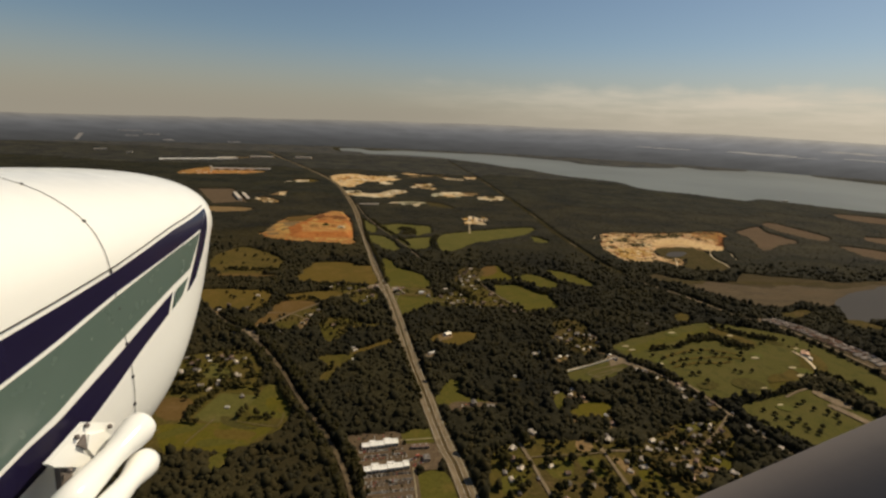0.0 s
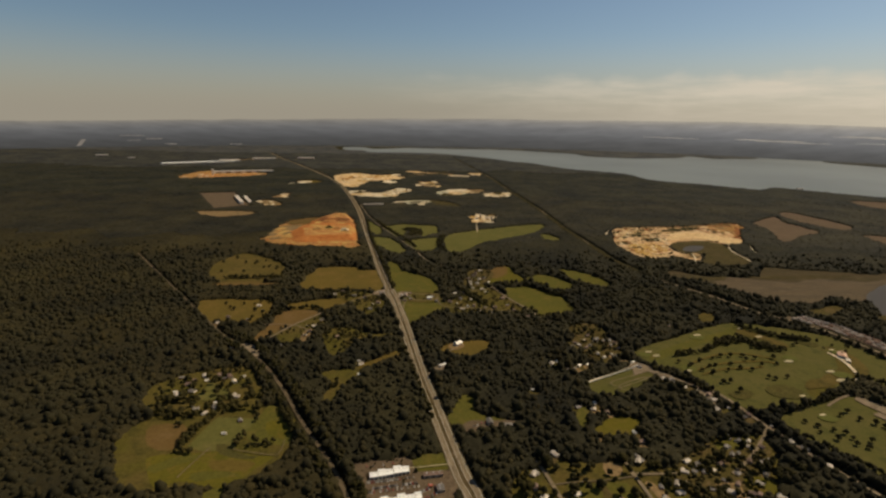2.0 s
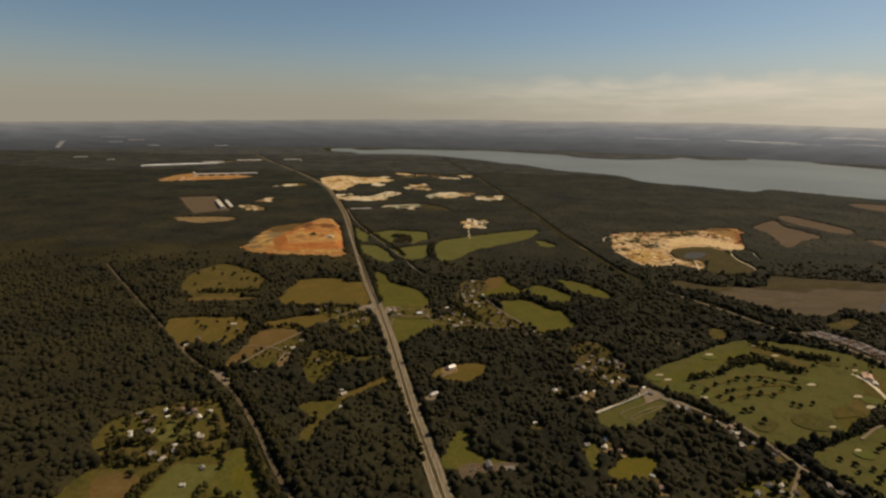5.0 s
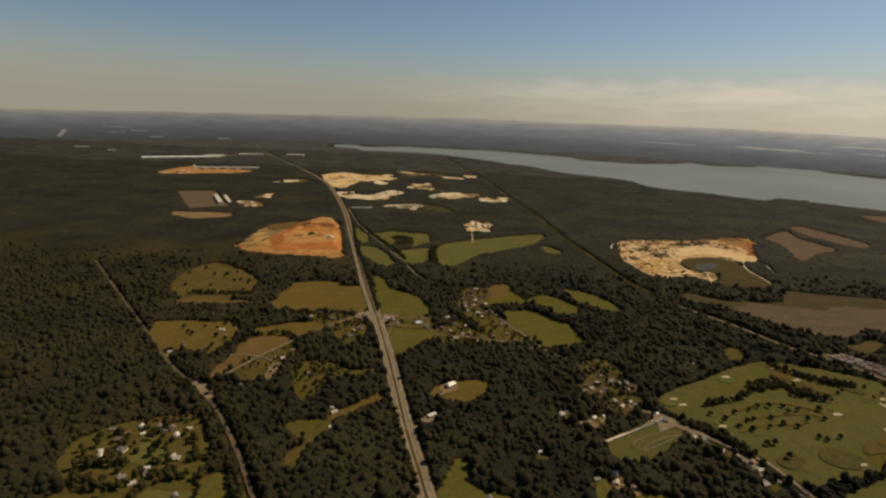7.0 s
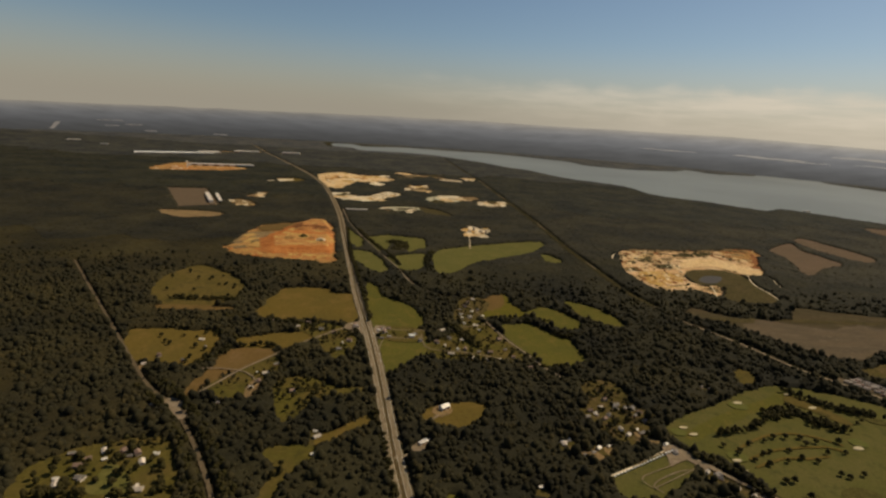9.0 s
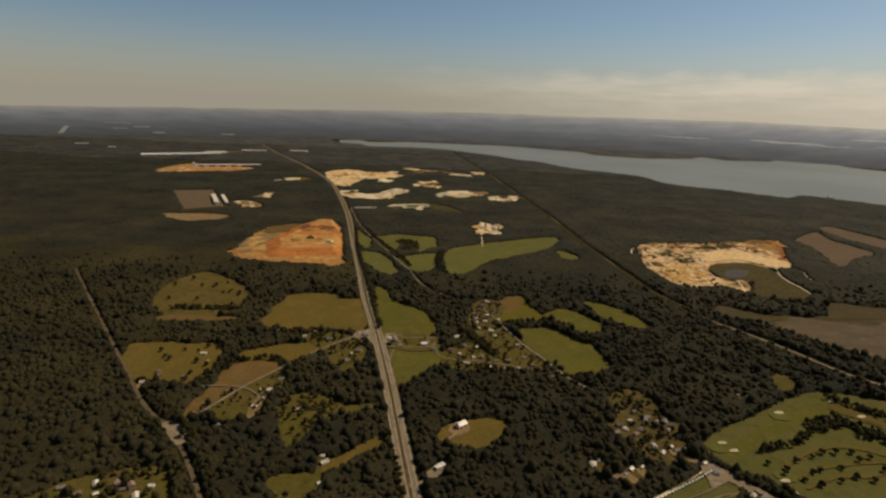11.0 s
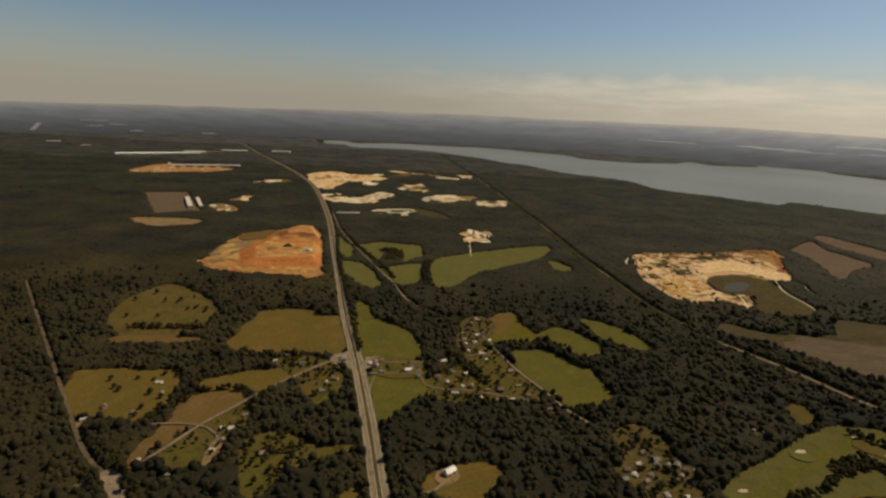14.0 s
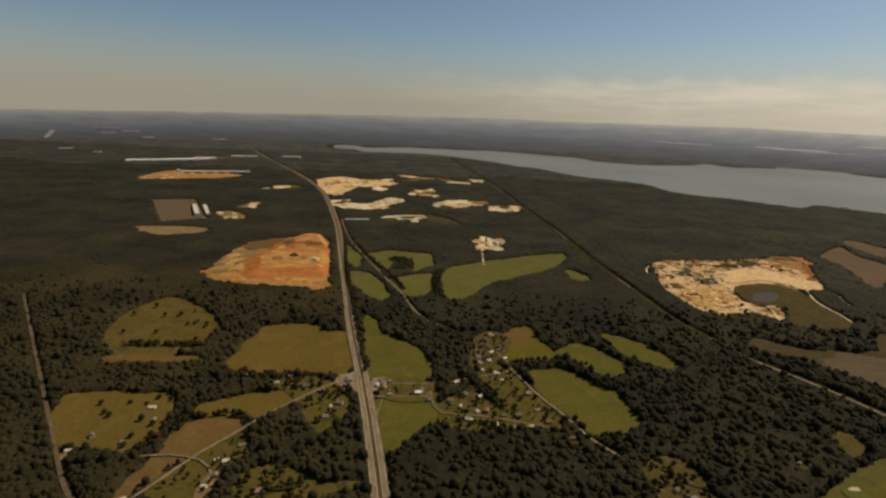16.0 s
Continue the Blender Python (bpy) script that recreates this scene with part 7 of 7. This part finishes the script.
def stripe(name, material, hi, lo, label):
    """A painted band on the flank between two lines of depths and heights."""
    bm, last = bmesh.new(), None
    for i in range(49):
        (s0, h0), (s1, h1) = along_line(hi, i / 48), along_line(lo, i / 48)
        col = [bm.verts.new(nose_side(s0 + (s1 - s0) * j / 4, h0 + (h1 - h0) * j / 4)) for j in range(5)]
        if last:
            for j in range(4):
                bm.faces.new((last[j], last[j + 1], col[j + 1], col[j]))
        last = col
    bmesh.ops.recalc_face_normals(bm, faces=list(bm.faces))
    ob = part(name, bm, material, nose, label)
    for f in ob.data.polygons:
        f.use_smooth = True


nose = cowling()
stripe("stripe", M_NAVY, [(0.45, -0.352), (0.985, -0.174), (1.128, -0.127), (1.33, -0.055), (1.61, 0.058), (1.875, 0.150)], [(0.45, -0.475), (0.991, -0.258), (1.135, -0.200), (1.325, -0.115), (1.60, -0.008), (1.80, 0.073)], "glossy navy stripe")
stripe("stripe", M_TEAL, [(0.45, -0.485), (0.993, -0.268), (1.137, -0.213), (1.327, -0.127), (1.594, -0.016), (1.79, 0.059)], [(0.45, -0.66), (1.0, -0.430), (1.082, -0.393), (1.161, -0.361), (1.351, -0.254), (1.616, -0.121), (1.734, -0.066)], "muted green stripe")
stripe("stripe", M_NAVY, [(0.45, -0.675), (1.0, -0.443), (1.084, -0.407), (1.165, -0.382), (1.359, -0.285), (1.635, -0.133)], [(0.45, -0.73), (1.0, -0.535), (1.08, -0.501), (1.189, -0.460), (1.282, -0.427), (1.383, -0.364), (1.499, -0.281), (1.628, -0.201)], "glossy navy stripe")
stripe("stripe", M_TEAL, [(1.659, -0.127), (1.730, -0.092)], [(1.649, -0.189), (1.706, -0.150)], "muted green stripe end")
stripe("stripe", M_NAVY, [(1.801, 0.073), (1.775, -0.030), (1.742, -0.139)], [(1.876, 0.150), (1.835, 0.000), (1.796, -0.095), (1.752, -0.136)], "glossy navy stripe end")
stripe("pinstripe", M_SEAM, [(0.45, -0.334), (0.983, -0.158), (1.126, -0.111), (1.321, -0.043), (1.608, 0.072), (1.867, 0.161)], [(0.45, -0.338), (0.983, -0.162), (1.126, -0.115), (1.321, -0.047), (1.608, 0.068), (1.867, 0.157)], "thin dark line")


def tube(bm, points, radii, segments=18):
    last = None
    for i, p in enumerate(points):
        d = (points[min(i + 1, len(points) - 1)] - points[max(i - 1, 0)]).normalized()
        q = d.to_track_quat("Z", "Y")
        ring = [bm.verts.new(p + q @ Vector((radii[i] * math.cos(k * math.tau / segments), radii[i] * math.sin(k * math.tau / segments), 0))) for k in range(segments)]
        if last:
            for k in range(segments):
                bm.faces.new((last[k], last[(k + 1) % segments], ring[(k + 1) % segments], ring[k]))
        else:
            bm.faces.new(list(reversed(ring)))
        last = ring
    bm.faces.new(last)
    bmesh.ops.recalc_face_normals(bm, faces=list(bm.faces))


def at(u, v, d):
    """The place to the side u, up v (as slopes) and d ahead of the aircraft's origin."""
    return Vector((u * d, v * d, -d))


SEAM = [(1.285, 0.200), (1.282, 0.178), (1.278, 0.149), (1.276, 0.112), (1.29, 0.010), (1.303, -0.041), (1.335, -0.120), (1.381, -0.208), (1.452, -0.314), (1.529, -0.426), (1.575, -0.490)]
bm = bmesh.new()
tube(bm, [nose_side(*along_line(SEAM, i / 60), 0.002) for i in range(61)], [0.0009] * 61, 6)
part("seam", bm, M_SEAM, nose, "dark panel seam")
for f in (0.05, 0.17, 0.34, 0.48, 0.63, 0.78, 0.91):
    bm = bmesh.new()
    bmesh.ops.create_uvsphere(bm, u_segments=8, v_segments=5, radius=0.0048, matrix=Matrix.Translation(nose_side(*along_line(SEAM, f), 0.001)))
    part("rivet", bm, M_SEAM, nose)
for u0, v0, u1, v1, r in ((-0.600, -0.356, -0.745, -0.512, 0.038), (-0.587, -0.423, -0.682, -0.537, 0.034)):
    a, b = at(u0, v0, 1.20), at(u1, v1, 0.98)
    bm = bmesh.new()
    tube(bm, [a + (b - a) * f for f in (-0.17, -0.155, -0.11, -0.03, 0.10, 0.22, 0.36, 0.55, 0.8, 1.1)], [r * k for k in (0.30, 0.62, 0.90, 1.0, 0.92, 0.76, 0.68, 0.74, 0.84, 0.9)])
    ob = part("exhaust_pipe", bm, M_NOSE, aircraft, "white exhaust stub")
    for f in ob.data.polygons:
        f.use_smooth = True


def plate(name, corners, side, thick, material, label):
    """A flat upright plate along the flank with the given corners (as slopes), at the given distance to the side."""
    bm = bmesh.new()
    front = [bm.verts.new(at(u, v, side / -u)) for u, v in corners]
    back = [bm.verts.new(at(u, v, side / -u) + Vector((-thick, 0, 0))) for u, v in corners]
    n = len(corners)
    bm.faces.new(front)
    bm.faces.new(list(reversed(back)))
    for k in range(n):
        bm.faces.new((front[k], back[k], back[(k + 1) % n], front[(k + 1) % n]))
    bmesh.ops.recalc_face_normals(bm, faces=list(bm.faces))
    part(name, bm, material, aircraft, label)


plate("bracket", [(-0.770, -0.420), (-0.698, -0.338), (-0.640, -0.338), (-0.645, -0.352), (-0.668, -0.358), (-0.700, -0.385), (-0.700, -0.402), (-0.672, -0.408), (-0.705, -0.425), (-0.758, -0.426)], 0.79, 0.012, M_NOSE, "white mounting bracket")
# the two grey plates here stand in for shade in the bracket's openings
plate("bracket", [(-0.748, -0.428), (-0.722, -0.428), (-0.728, -0.486), (-0.742, -0.486)], 0.80, 0.012, M_STRUT_AND_SHADE, "grey plate for shade in a bracket")
plate("bracket", [(-0.694, -0.388), (-0.690, -0.362), (-0.662, -0.355), (-0.648, -0.362), (-0.655, -0.395), (-0.675, -0.412)], 0.785, 0.012, M_NOSE, "white clamp plate")
plate("bracket", [(-0.710, -0.384), (-0.697, -0.362), (-0.694, -0.392)], 0.782, 0.008, M_STRUT_AND_SHADE, "grey plate for shade in a bracket gap")
for u, v in ((-0.695, -0.344), (-0.714, -0.367), (-0.650, -0.346), (-0.728, -0.432)):
    bm = bmesh.new()
    bmesh.ops.create_uvsphere(bm, u_segments=8, v_segments=5, radius=0.006, matrix=Matrix.Translation(at(u, v, 0.785 / -u)))
    part("bolt", bm, M_STRUT_AND_SHADE, aircraft)
bm = bmesh.new()
edge_a, edge_b = Vector((0.508, -0.486, -1.0)), Vector((0.864, -0.332, -1.0))
along, outw = (edge_b - edge_a).normalized(), Vector((-0.397, 0.918, 0))
rings = []
for f in (-0.7, -0.2, 0.3, 0.8, 1.6):
    mid = edge_a + along * f - outw * 0.30
    rings.append([bm.verts.new(mid + outw * (0.30 * math.cos(k * math.tau / 32)) + Vector((0, 0, 0.10 * math.sin(k * math.tau / 32)))) for k in range(32)])
for p, q in zip(rings[:-1], rings[1:]):
    for k in range(32):
        bm.faces.new((p[k], p[(k + 1) % 32], q[(k + 1) % 32], q[k]))
bm.faces.new(rings[0])
bm.faces.new(rings[-1])
bmesh.ops.recalc_face_normals(bm, faces=list(bm.faces))
strut = part("wing_strut", bm, M_STRUT_AND_SHADE, aircraft, "smooth grey wing strut")
for f in strut.data.polygons:
    f.use_smooth = len(f.vertices) == 4
